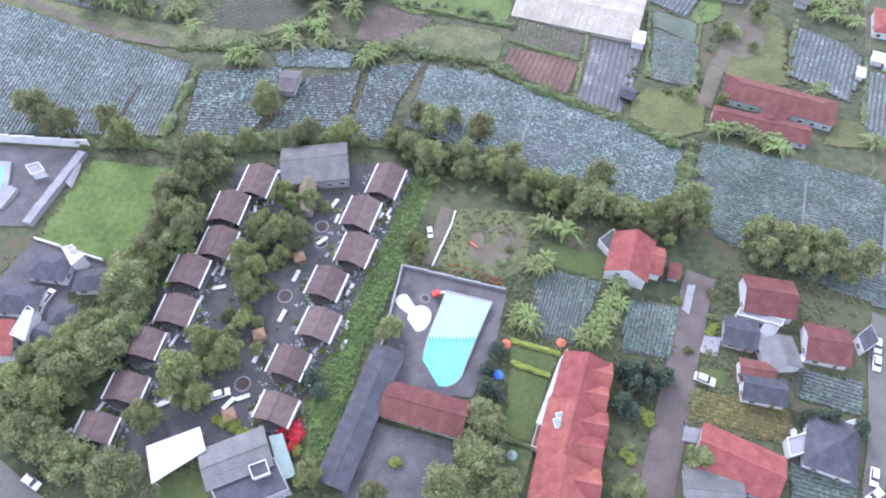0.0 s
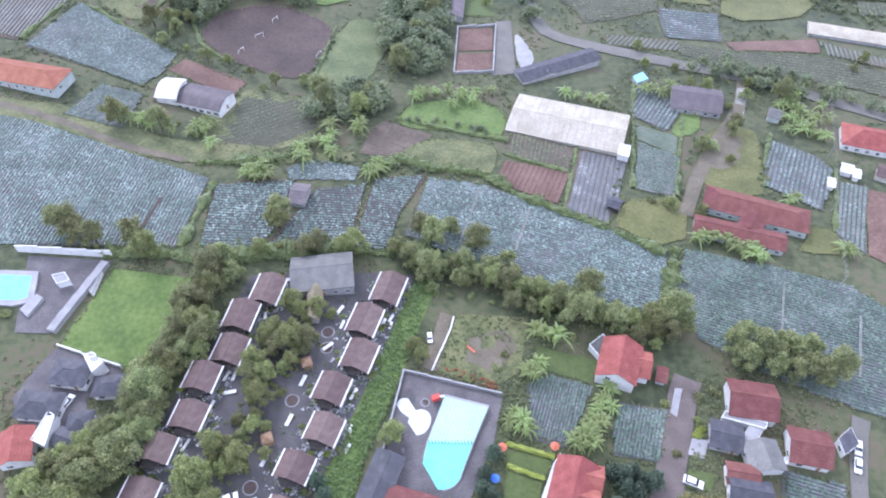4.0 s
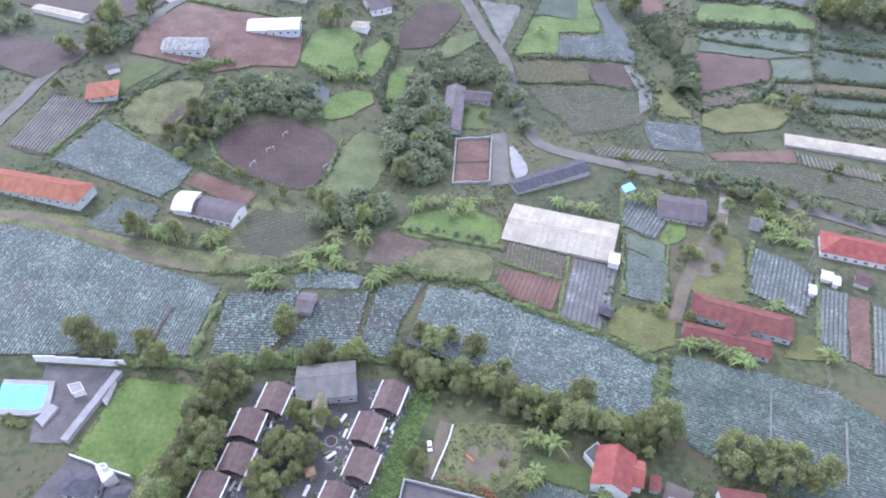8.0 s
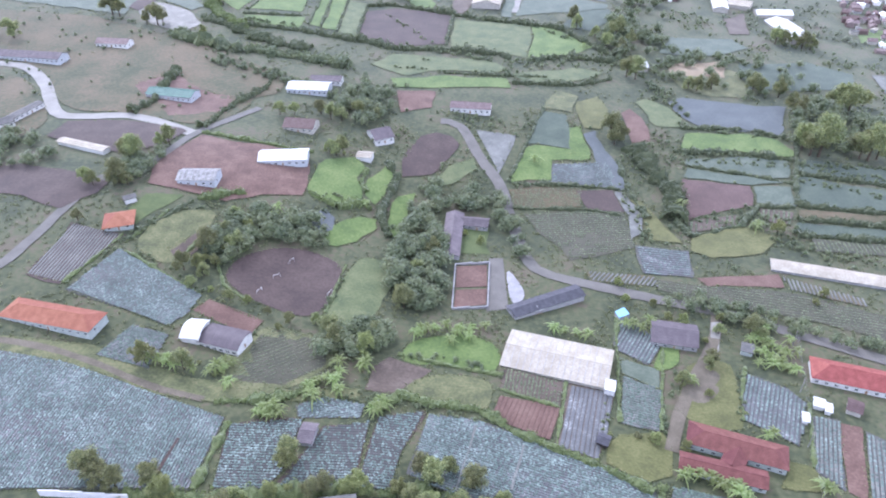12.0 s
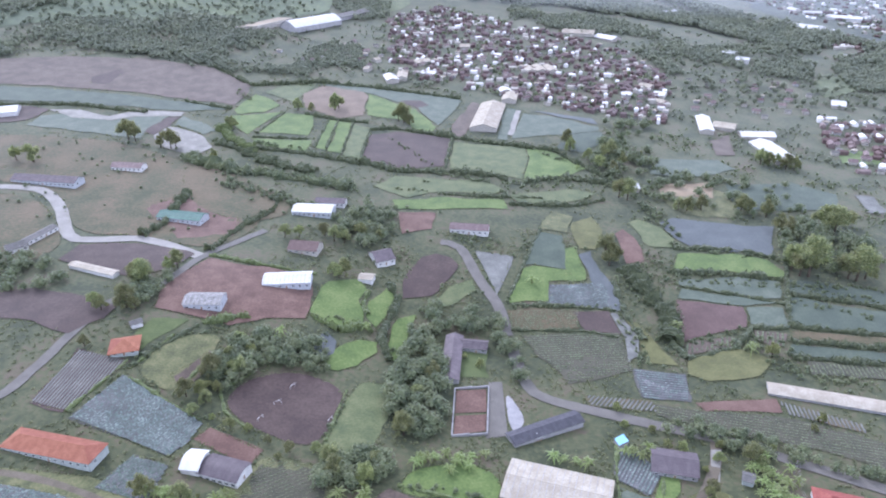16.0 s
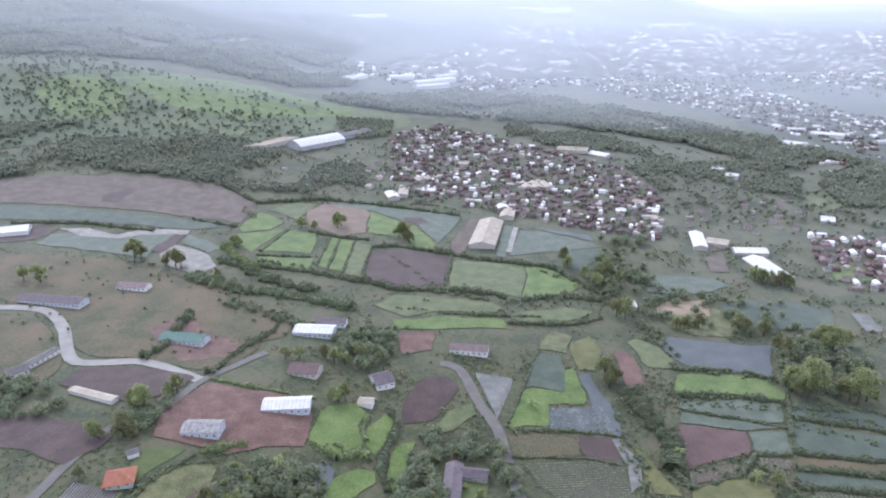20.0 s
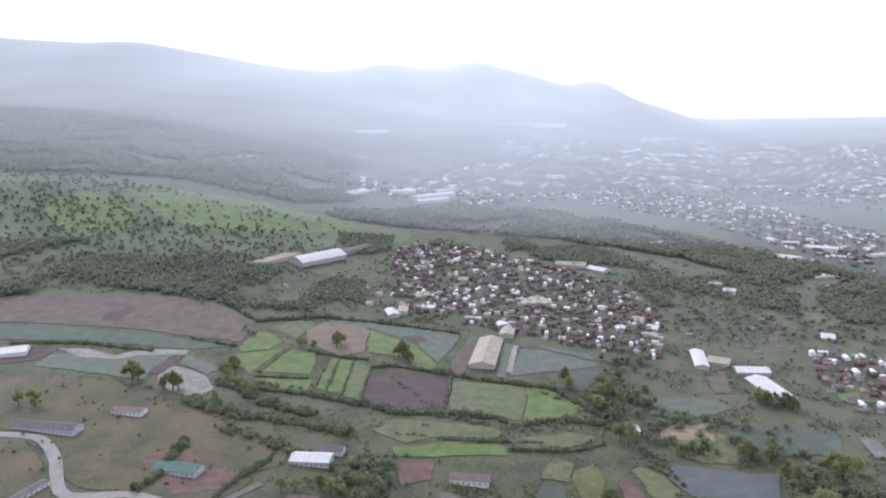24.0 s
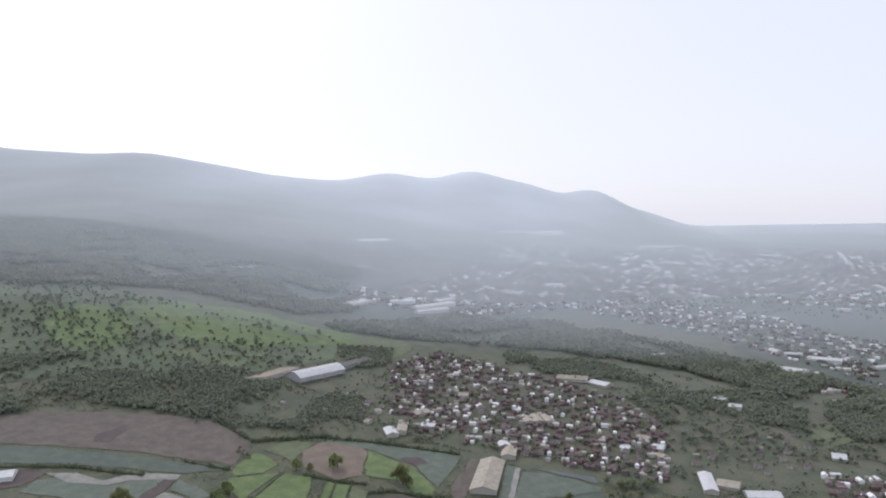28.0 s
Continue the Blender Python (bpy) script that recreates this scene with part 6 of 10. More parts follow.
grow('yellow_shrub', 40.1, 42.1, 1.2)
grow('yellow_shrub', 39, 43.4, 1.2)
grow('yellow_shrub', -31.7, 43.6, 1.2)
grow('red_shrub', -35, 47.2, 1)
grow('red_shrub', -33.1, 45.9, 1)
grow('red_shrub', -34.1, 44.1, 1)
grow('red_shrub', -32.7, 47.8, 1)
grow('shrub', 14.6, 92.4, 1)
grow('shrub', 6.5, 88.7, 1)
grow('shrub', 58.9, 82.2, 1)
grow('shrub', 68, 84, 1)
grow('shrub', 72.8, 85.7, 1)
grow('shrub', 76.2, 76.7, 1)
grow('shrub', 58.7, 68, 1)
grow('shrub', 78.8, 43.5, 1)
grow('shrub', -6.4, 96.2, 1)
grow('shrub', -1.2, 117.6, 1)
grow('shrub', -3.5, 123.8, 1)
grow('shrub', 39.8, 44.6, 1)
grow('shrub', 35.9, 43.4, 1)
grow('shrub', 34.6, 38.5, 1)
grow('shrub', 34.4, 104.9, 1)
grow('shrub', 37.2, 103, 1)
grow('shrub', 17.1, 96.9, 1)
grow('shrub', 66.4, 77.4, 1)
grow('shrub', -19.1, 88.9, 1)
grow('shrub', -21.1, 99.3, 1)
woods("orange flowering shrubs along the garden wall", [(0.1, 91.8), (2.3, 92.5), (15.1, 87.8), (14.3, 85.6)], 55, .75, 5, "orange_flower", name="flower_bed")

# cabbage fields
crop('cabbage_field', 'wide cabbage field on silver plastic mulch', [(-175.1, 192.9), (-140.2, 186.5), (-76.4, 163), (-79.9, 131.9), (-145.6, 129.7)], 83.7, 1.05)
crop('cabbage_field', 'cabbage field with a dark-roofed shed', [(-73.8, 159.8), (-48.5, 164.7), (-50.4, 151.3), (-51.6, 141), (-55.6, 133.1), (-73.4, 132.7)], 0.7, 1.15, 'dark_soil', 'bed_soil', miss=.12)
crop('cabbage_field', 'sparse cabbage field with dark soil', [(-41.5, 160.7), (-24.7, 164.8), (-28.7, 134.6), (-53, 133.3), (-49.8, 141.1)], 0.8, 1.15, 'dark_soil', 'bed_soil', miss=.18)
crop('cabbage_field', 'small pale cabbage plot above the shed', [(-52.3, 170.3), (-43, 176.1), (-27.1, 173.1), (-28.6, 166.3), (-51, 164.5)], 18.2, 1.1)
crop('cabbage_field', 'sparse cabbage field with dark soil', [(-22.3, 167.4), (-4.9, 171), (-12.9, 151.1), (-16.4, 135.2), (-27.8, 135.6)], -5.9, 1.15, 'dark_soil', 'bed_soil', miss=.18)
crop('cabbage_field', 'long cabbage field in blue-green rows', [(-4.3, 169.9), (12.7, 167.9), (43.7, 153.1), (70.4, 140.4), (71.7, 133.5), (65.5, 116.5), (55.2, 109.7), (38.2, 116.1), (18, 126.6), (-10.7, 140.9)], -21.6, 1.05)
crop('cabbage_field', 'wide green cabbage field behind the houses', [(78.1, 138.5), (111.9, 128.5), (125, 124.5), (136.4, 111.2), (140.6, 101.8), (123.8, 76), (104, 83.9), (88, 92.4), (73.5, 103), (69.4, 118.5)], -19.6, 1.05, leaf='green_crop', miss=.03)
house('small field shed with a dark roof', (-48.7, 156.2), (-42.9, 155.3), 9, 'roof_purple', 'grey_wall', 2.6, 14, windows=False, name='field_shed', category='shed')
hedge('overgrown green field hedge', [(-81.8, 169.8), (-56.9, 174.2), (-46, 184.2)], 3.5, 1.6)
hedge('overgrown green field hedge', [(-16.3, 180.2), (-3.7, 174.8), (13, 172.7), (34.3, 157.5), (54.5, 147.2), (71.2, 135.9)], 3, 1.5)
hedge('overgrown green field hedge', [(-26.1, 170.1), (-16.2, 177)], 3, 1.6)
hedge('grassy bank with bushes between the fields', [(-74.8, 160.3), (-79, 131.9)], 2.5, 1.2)
hedge('grassy bank with bushes between the fields', [(75.7, 138.4), (67.5, 117.6)], 4, 1.6)
hedge('bushy bank above the hotel', [(-98.9, 129.2), (-70.3, 128.3), (-46.6, 131.8), (-14.5, 133.4)], 4, 1.8)
hedge('bushy bank below the long field', [(-9, 133.7), (21.3, 123.3), (46.2, 112.1), (65.8, 107.3)], 5, 2.2)
tree_line(('tree', 'shrub', 'light'), [(-98.5, 128.1), (-78.6, 126.8), (-50.1, 131.6), (-10.8, 133.6)], 5, 0.75)
tree_line(('tree', 'shrub', 'light'), [(-14.5, 133.4), (3.6, 127.2), (20.9, 118.9), (37.7, 113), (57.5, 108.2)], 4.5, 0.85)
grove(('tree', 'shrub', 'light'), [(-8.5, 131), (12.7, 127.7), (45.9, 108.8), (61.1, 106.2), (59.6, 98.5), (42.4, 105.8), (24.4, 112.2), (5.8, 115.6), (-6.7, 120.2)], 34, 0.8, 'bushy bank of trees', 3.0)

# farmland above the cabbage fields
house('long orange-tiled house with mint walls', (-175.1, 214.7), (-134.1, 203.9), 12, 'roof_orange', 'mint', 3.4, 25, 1.0)
barn('barn with a dark sheet roof and white ends', (-94.2, 206.3), (-77.4, 200.6), 11, 'roof_purple', 'white', 3.2, 1.8, bays=6)
barn('white arched greenhouse end of the barn', (-102, 207.3), (-94.7, 206.2), 11, 'roof_white', 'white', 3.2, 1.9, name='greenhouse', category='greenhouse', bays=3, windows=False)
patch('soil_plot', 'bare reddish soil plot behind the barn', [(-103.4, 222.7), (-99.1, 230.4), (-74.2, 218.8), (-77.9, 207.8)], M['red_soil'], 'field')
patch('meadow', 'rough grass slope with faint rows', [(-77.3, 205.3), (-71.8, 217.2), (-43.9, 210.8), (-39.9, 196.7), (-54.8, 179), (-79.3, 176.9), (-86.3, 192)], M['rough_grass'], 'field')
crop('vegetable_plot', 'vegetable plot in faint green rows', [(-74.8, 203.8), (-70.2, 214.8), (-44.8, 208.9), (-45, 192.8), (-59.4, 181.1), (-79.6, 182.4)], 37.2, 2.00, 'bank_soil', None, 'row_crop', .8, .42)
patch('soil_plot', 'bare brown soil plot', [(-28.5, 181.1), (-26.3, 194.4), (-19.9, 201.1), (-1.5, 194.4), (-8.1, 187.3), (-16.6, 178.9)], M['brown_soil'], 'field')
patch('meadow', 'bright rough pasture', [(-16.5, 202.7), (-11, 213.4), (13.2, 218.6), (27, 208), (23.4, 192.3), (5.4, 196.5), (-12.9, 198.7)], M['bright_grass'], 'field')
patch('meadow', 'rough grass pasture', [(-18.7, 178.7), (-3.7, 192.5), (23.2, 190.7), (17.4, 170.4), (0.6, 172.5)], M['rough_grass'], 'field')
patch('meadow', 'rough grass bank above the fields', [(-184.4, 200), (-135.8, 196.6), (-93, 181.7), (-54.8, 179), (-29.6, 181.1), (-29.2, 176.5), (-61.6, 171), (-81.5, 169.4), (-109, 174.4), (-143.7, 185.1), (-179.5, 190.8)], M['rough_grass'], 'field')
road('track', 'dirt track along the field edge', [(-178.9, 197.7), (-156.1, 194.5), (-132.2, 187.4), (-107.8, 176.8), (-85.9, 171)], 3, 'dirt_track', category='track')
crop('cabbage_plot', 'pale green cabbage plot', [(-131.8, 190.6), (-124, 209.4), (-108.6, 205.7), (-110.1, 184.7)], 64.8, 1.1, leaf='green_crop')
crop('cabbage_field', 'blue-green cabbage field below the road', [(-158, 228.8), (-146.3, 258.5), (-103, 232.8), (-105.4, 219.3), (-110.9, 210.4)], 67.4, 1.1)
crop('mulched_field', 'field of silver plastic mulch strips', [(-178.6, 237.3), (-174.1, 275.3), (-148.5, 268.4), (-160.9, 232.4)], 82.5, 1.5, 'dark_soil', leaf=None, bed='silver', bed_width=.62)
patch('meadow', 'green plot beside the football ground', [(-145.2, 262.9), (-133, 290.4), (-109.4, 296.9), (-110.4, 277.6), (-121.1, 247.8)], M['rough_grass'], 'field')
patch('soil_plot', 'dug brown soil in a green plot', [(-125.8, 260.8), (-112.2, 280.7), (-105.9, 276.4), (-119.6, 252.9)], M['brown_soil'], 'field')
house('white house with a red hipped roof', (-159.1, 275.1), (-145.1, 278.8), 14, 'roof_orange', 'mint', 3.0, 25, 1.0, over=1.2)
patch('lawn', 'yellowing lawn beside the hipped house', [(-151.8, 288), (-148.7, 301.6), (-130.6, 304), (-144.7, 275.9)], M['lawn'], 'lawn')
house('tiny pale farm hut', (-156.2, 293.8), (-150.8, 297.3), 5, 'roof_grey', 'white', 2.6, 24, windows=False, name='hut', category='hut')
patch('football_ground', 'dark brown bare football ground', [(-98.4, 245.8), (-91.9, 264.6), (-71.9, 275.9), (-48.4, 268), (-44.3, 251.8), (-51.8, 227.7), (-60, 223.9), (-83.3, 232.5)], M['dark_soil'], 'sports ground', ragged=1.0)
goal(-69.6, 262.9, 60)
goal(-74.3, 250.5, 30)
goal(-79.7, 238.8, 60)
goal(-49.1, 241.7, 60)
patch('meadow', 'grass slope beside the football ground', [(-43.9, 260.7), (-36.2, 274.7), (-19.2, 268.6), (-22, 240.9), (-38.8, 206.8), (-51.3, 213.9), (-49.6, 227.9)], M['grass'], 'field')
woods('dense dark trees round the football ground', [(-108.6, 284.6), (-96, 296.8), (-74.1, 300.1), (-56.1, 292.8), (-47.5, 278.2), (-59.7, 275.9), (-75.9, 275.9), (-90.7, 269.1), (-98, 254.9), (-105.2, 253.3)], 90, 8, 21)
grove(('tree', 'light', 'shrub'), [(-111.5, 268.7), (-104.2, 283.4), (-90.7, 269.1), (-98.3, 250.7), (-109.3, 240.4)], 12, 0.9, 'trees round the football ground', 4)
woods('dense trees along the stream', [(-23.3, 268), (-16.1, 304.3), (-1.1, 312.3), (4.6, 286.5), (3.8, 238.4), (-13.9, 228.9), (-22.2, 245.3)], 80, 9, 22)
woods('dense trees beside the pasture', [(-50.8, 210.2), (-42.4, 218.6), (-23.4, 222.2), (-18.1, 212.9), (-31, 197.4), (-46.6, 196.1)], 45, 8, 23)
woods('trees round the long building', [(-10.6, 342.8), (5.7, 345.4), (28.2, 336.4), (33.4, 320.2), (5.3, 322.8), (-4.1, 309.2), (-16.3, 309.5)], 40, 8, 24)
woods('trees beside the lane', [(35.5, 347.4), (39.7, 320.1), (47.9, 282.5), (42.7, 274.9), (36.3, 298.6), (31.5, 314.8)], 24, 7, 25)
house('long purple-grey roofed building', (10.1, 316.1), (6.2, 276.1), 10, 'roof_purple', 'grey_wall', 3.2, 22, name='farm_building', category='building')
house('purple-grey roofed building wing', (12.4, 310.3), (28, 307.3), 9, 'roof_purple', 'grey_wall', 3.0, 22, name='farm_building', category='building')
patch('lawn', 'green court between the building wings', [(13.5, 305.9), (28.1, 306.6), (26.4, 281.5), (12, 281.9)], M['lawn'], 'lawn')
patch('court', 'fenced bare soil court', [(9.4, 270.4), (24.6, 272.2), (23.4, 253.7), (8.3, 252.1)], M['red_soil'], 'court', ragged=0)
patch('court', 'fenced bare soil court', [(8.3, 250.2), (23.3, 251.8), (21.9, 239.3), (7.1, 236.5)], M['red_soil'], 'court', ragged=0)
garden_wall("pale wall round the soil courts", [(8.9, 271.4), (25.9, 273.8), (22.5, 236.8), (6.3, 235.1), (8.9, 271.4)], 1.2, .5, "concrete")
patch('road_apron', 'asphalt apron', [(26.2, 278.4), (33.1, 278.5), (32, 236.3), (21.6, 234.2)], M['asphalt'], 'road', ragged=0)
patch('yard', 'pale concrete yard', [(33.5, 273.4), (42.5, 246.9), (33.1, 236.7)], M['concrete'], 'yard', ragged=0)
house('long shed with a dark grey roof', (32.2, 232.1), (66.5, 246.9), 9, 'roof_slate', 'grey_wall', 3.0, 16, windows=False, name='shed', category='shed')
gazebo(35.5, 233, "white", "white tent roof on posts", 4)
gazebo(40.1, 234.8, "white", "white tent roof on posts", 4)
gazebo(44.7, 234.9, "white", "white tent roof on posts", 4)
house('long greenhouse with a pale plastic roof', (28.2, 208.6), (69.5, 194.5), 22.5, 'roof_plastic', 'cream', 2.2, 9, over=.3, ribs=16, windows=False, name='greenhouse', category='greenhouse')
flat_building('small white store at the end of the greenhouse', [(65.8, 188), (69.6, 186.7), (67.9, 181), (64.2, 182.3)], 3, 'white', 'white', name='store')
crop('vegetable_plot', 'dark green vegetable rows', [(27.8, 201), (51.6, 193.5), (46.2, 175.1), (24.1, 184.9)], 77, 1.5, 'brown_soil', None, 'row_crop', .8, .55)
crop('soil_plot', 'ridged red soil plot', [(23.4, 181.1), (45.7, 175.1), (39.8, 158), (18.5, 168.4)], 67.8, 1.8, 'red_soil', 'red_soil', None)
crop('mulched_field', 'plot of pale mulch strips', [(51.3, 187.6), (68.4, 183.4), (55.9, 149), (41.6, 155.4)], 72.4, 1.8, 'brown_soil', 'mulch', None)
crop('cabbage_plot', 'cabbage plot with silver strips', [(73.7, 193), (87.9, 184.6), (81.7, 162.8), (67.3, 167.3)], -22.5, 1.3, leaf='green_crop', bed='silver')
patch('vegetable_plot', 'green vegetable plot', [(76.1, 203.5), (90.3, 196.6), (87.6, 185.2), (74, 194.3)], M['far_crop'], 'field')
crop('cabbage_field', 'grey-blue cabbage field by the greenhouse', [(80.5, 231.6), (96.2, 214.5), (86.8, 199), (75.3, 208.1)], 57.3, 1.6, leaf='cabbage')
patch('meadow', 'green plot', [(94.4, 211.6), (103.3, 213.7), (99.4, 198.2), (86.8, 195)], M['bright_grass'], 'field')
patch('yard_lawn', 'olive grass yard above the long red house', [(90.4, 174.5), (101.2, 197.3), (111.5, 203.6), (118.7, 198.9), (118.1, 183.8), (111.2, 164.0), (104.8, 163.1), (94.8, 167.8)], M['olive_grass'], 'field')
patch('worn_earth', 'worn earth in the middle of the grass yard', [(98.7, 188.9), (108.4, 196.6), (113.7, 190.4), (108.1, 180.1), (97.2, 178.2)], M['dirt_track'], 'yard', ragged=2.5)
patch('yard_lawn', 'olive grass beside the long red house', [(122.8, 148.8), (130.8, 146.7), (128.6, 136.1), (115.6, 138.1)], M['olive_grass'], 'field')
patch('yard_lawn', 'rough olive grass below the mulch strips', [(60.3, 156.7), (65.2, 161.0), (82.0, 162.6), (83.5, 156.9), (78.9, 143.5), (70.4, 140.4), (58.5, 148.0)], M['olive_grass'], 'field')
road('track', 'pale dirt track to the yard', [(125.3, 231.1), (120.9, 219.5), (113.9, 206.7), (100.9, 188.3), (89.8, 170.1), (82.4, 153.7)], 5, 'dirt_track', category='track')
flat_building('pale concrete track end', [(121.1, 226.1), (125.6, 226), (117.4, 205.4), (113.9, 206.1)], 0.25, 'pale_track', 'concrete', name='concrete_ramp', parapet=0)
house('long red-tiled house, front range', (89.5, 160.4), (121.1, 147.6), 11, 'roof_dark_red', 'mint', 3.6, 25, 1.0)
house('long red-tiled house, rear range', (82.8, 148), (110.2, 138.7), 8, 'roof_dark_red', 'mint', 3.0, 22)
house('red-tiled link between the two ranges', (107, 154.6), (99.5, 144.1), 8, 'roof_dark_red', 'mint', 3.2, 24, windows=False)
crop('cabbage_field', 'blue-grey cabbage field', [(123, 194.6), (137.9, 184.8), (141.8, 177.1), (129.3, 155.6), (113.9, 168.3)], 62.8, 1.6)
crop('mulched_field', 'field of pale mulch strips', [(140.7, 170.9), (150, 168), (135.9, 136.5), (129.7, 145.5)], 65, 1.5, bed='silver', bed_width=.7, miss=.2)
patch('soil_plot', 'bare tan soil strip', [(149.6, 166.3), (156.5, 164.1), (141.2, 132), (136.6, 136.5)], M['red_soil'], 'field')
crop('mulched_field', 'field of pale mulch strips', [(156.5, 162.4), (166, 153.4), (160, 129.8), (142.1, 129.8)], 64.7, 1.5, bed='silver', bed_width=.7, miss=.2)
house('long red-tiled house with white walls', (150.3, 194.6), (185, 182.2), 13, 'roof_red', 'white', 3.4, 26, 1.0)
house('small white field hut with a sheet roof', (143.3, 176.5), (147.3, 174.7), 5, 'roof_white', 'white', 2.4, 16, windows=False, name='hut', category='hut')
house('small white field hut with a sheet roof', (135.4, 168.7), (138, 167.8), 5, 'roof_white', 'white', 2.4, 16, windows=False, name='hut', category='hut')
house('small white field hut with a sheet roof', (146.3, 173.5), (148.9, 172.4), 5, 'roof_white', 'white', 2.4, 16, windows=False, name='hut', category='hut')
house('small blue-grey farm hut', (127.2, 208.1), (132.1, 205.9), 6, 'roof_grey', 'mint', 2.8, 20, windows=False, name='hut', category='hut')
house('small brown-roofed field hut', (155.5, 174.9), (160.4, 171.9), 7, 'roof_brown', 'cream', 2.6, 18, windows=False, name='hut', category='hut')
house('small dark field shed beside the mulch strips', (56.6, 158.6), (60.8, 156.4), 5, 'roof_slate', 'dark_timber', 2.4, 18, windows=False, name='field_shed', category='shed')
house('wide grey-purple roofed farmhouse', (91.8, 218.6), (110.9, 213.9), 15, 'roof_purple', 'grey_wall', 3.0, 20, name='farmhouse')
flat_building('shed under a bright blue tarpaulin', [(79.3, 232), (84, 234.8), (85.5, 230.3), (80.3, 227.6)], 2.4, 'sky_blue_paint', 'grey_wall', name='tarp_shed', parapet=0)
grow('banana', 132, 205.6, 1)
grow('banana', 134.8, 203.8, 1)
grow('banana', 137.3, 201.3, 1)
grow('banana', 139.7, 198.6, 1)
grow('banana', 141.7, 195.2, 1)
grow('banana', 131.6, 198.7, 1)
grow('banana', 136.7, 196.9, 1)
grow('banana', 144.4, 193.5, 1)
grow('banana', 133.5, 212.8, 1)
grow('banana', 138.4, 209.8, 1)
grow('banana', 143.8, 202.7, 1)
grow('banana', -7.4, 216.4, 1)
grow('banana', -5, 218.4, 1)
grow('banana', -1.4, 218.7, 1)
grow('banana', 3.5, 220.9, 1)
grow('banana', 9.6, 219.3, 1)
grow('banana', 14.5, 220.3, 1)
grow('banana', 20.7, 221.8, 1)
grow('banana', 50.1, 220.7, 1)
grow('banana', 54.9, 220, 1)
grow('banana', 59.5, 217.8, 1)
grow('banana', 64.1, 216.3, 1)
grow('banana', -49.4, 180.1, 1)
grow('banana', -46.6, 182.8, 1)
grow('banana', -42.6, 184.4, 1)
grow('banana', -38.6, 187.4, 1)
grow('banana', -30.3, 191.4, 1)
grow('banana', -37.5, 177.9, 1)
grow('banana', -47.9, 177.1, 1)
grow('banana', -63.2, 165.7, 1)
grow('banana', -60.4, 166.7, 1)
grow('banana', -60.7, 163.1, 1)
grow('banana', -22.3, 170.1, 1)
grow('banana', -20.3, 171.7, 1)
grow('banana', -24.3, 169.4, 1)
grow('banana', -111.6, 189.8, 1)
grow('banana', -107, 188.7, 1)
grow('banana', -102.5, 187.6, 1)
grow('banana', -93.5, 185.3, 1)
grow('banana', -86.9, 184.4, 1)
grow('banana', -82.2, 186.5, 1)
grow('banana', -79.9, 190, 1)
grow('banana', 98.9, 190.7, 1)
grow('banana', 100.4, 188.4, 1)
grow('banana', 128.8, 137, 1)
grow('banana', 130.1, 135.8, 1)
grow('banana', 118.9, 159.4, 1)
grow('banana', 121.5, 160.7, 1)
grow('banana', 88.4, 141.7, 1)
grow('banana', 91.9, 140.5, 1)
grow('banana', 95.3, 139.4, 1)
grow('banana', 98.7, 138.2, 1)
grow('banana', 100.2, 137, 1)
grow('tree', 109.9, 197.3, 0.9)
grow('tree', 111.9, 200, 0.9)
grow('tree', 96.5, 187.5, 0.9)
grow('tree', 121.9, 218.7, 0.9)
grow('tree', 135.4, 218.5, 0.9)
grow('tree', 138.8, 214.7, 0.9)
grow('tree', -110.7, 135.8, 0.9)
grow('tree', -102.2, 131.8, 0.9)
grow('tree', -91.8, 134.4, 0.9)
grow('tree', -50.5, 145.7, 0.9)
grow('shrub', 72.3, 160.8, 1)
grow('shrub', 76.1, 159.5, 1)
grow('shrub', 78.6, 161.4, 1)
grow('shrub', 61.9, 160.8, 1)
grow('shrub', 93.2, 165, 1)
grow('shrub', 115.9, 171.9, 1)
grow('shrub', -93, 190.2, 1)
grow('shrub', -85.2, 184.6, 1)
road('road', 'grey asphalt road between the fields', [(40.8, 314.7), (44.7, 280), (52.7, 264.9), (81.7, 251.4), (105.8, 241.6), (133.5, 231), (157.9, 216.8), (185.7, 200.8), (206.5, 184.3)], 6.5, 'asphalt')
road('lane', 'grey lane beside the plots', [(3.3, 414.3), (16, 408.8), (27, 375.1), (37.1, 347.4), (39.7, 320.1)], 7, 'asphalt')
road('road', 'grey asphalt farm road', [(-200.6, 230.9), (-192.4, 242.9), (-187.1, 264.1), (-181.3, 294.8), (-172.6, 320.7), (-155.1, 335.2), (-143.5, 369.9), (-129.3, 392.4), (-113.1, 414.5)], 5.5, 'asphalt')
road('road', 'pale new concrete road', [(-326.4, 469.4), (-303.8, 470.4), (-281.7, 464.4), (-259, 438.7), (-234, 397.2), (-215, 392.5), (-184.8, 394.2), (-144.4, 373)], 8, 'pale_track')

# barns and pastures
patch('meadow', 'dry grass beside the road', [(-322.4, 461.8), (-281.5, 455.6), (-237.3, 397), (-233.7, 373.6), (-253.9, 331.6)], M['dry_grass'], 'field')
patch('meadow', 'dry grassland', [(-365.2, 544.8), (-282.9, 579), (-200.5, 516.1), (-122.3, 461.5), (-119.6, 411), (-143.7, 382.1), (-186.8, 400), (-232.4, 401.4), (-261.2, 447.8), (-290.3, 474.7), (-332.4, 481.1)], M['dry_grass'], 'field')
patch('yard', 'bare red-brown earth round the green barn', [(-201.6, 443.7), (-185.4, 464.6), (-139.2, 449.9), (-132.3, 405), (-165.1, 397.2)], M['red_soil'], 'field')
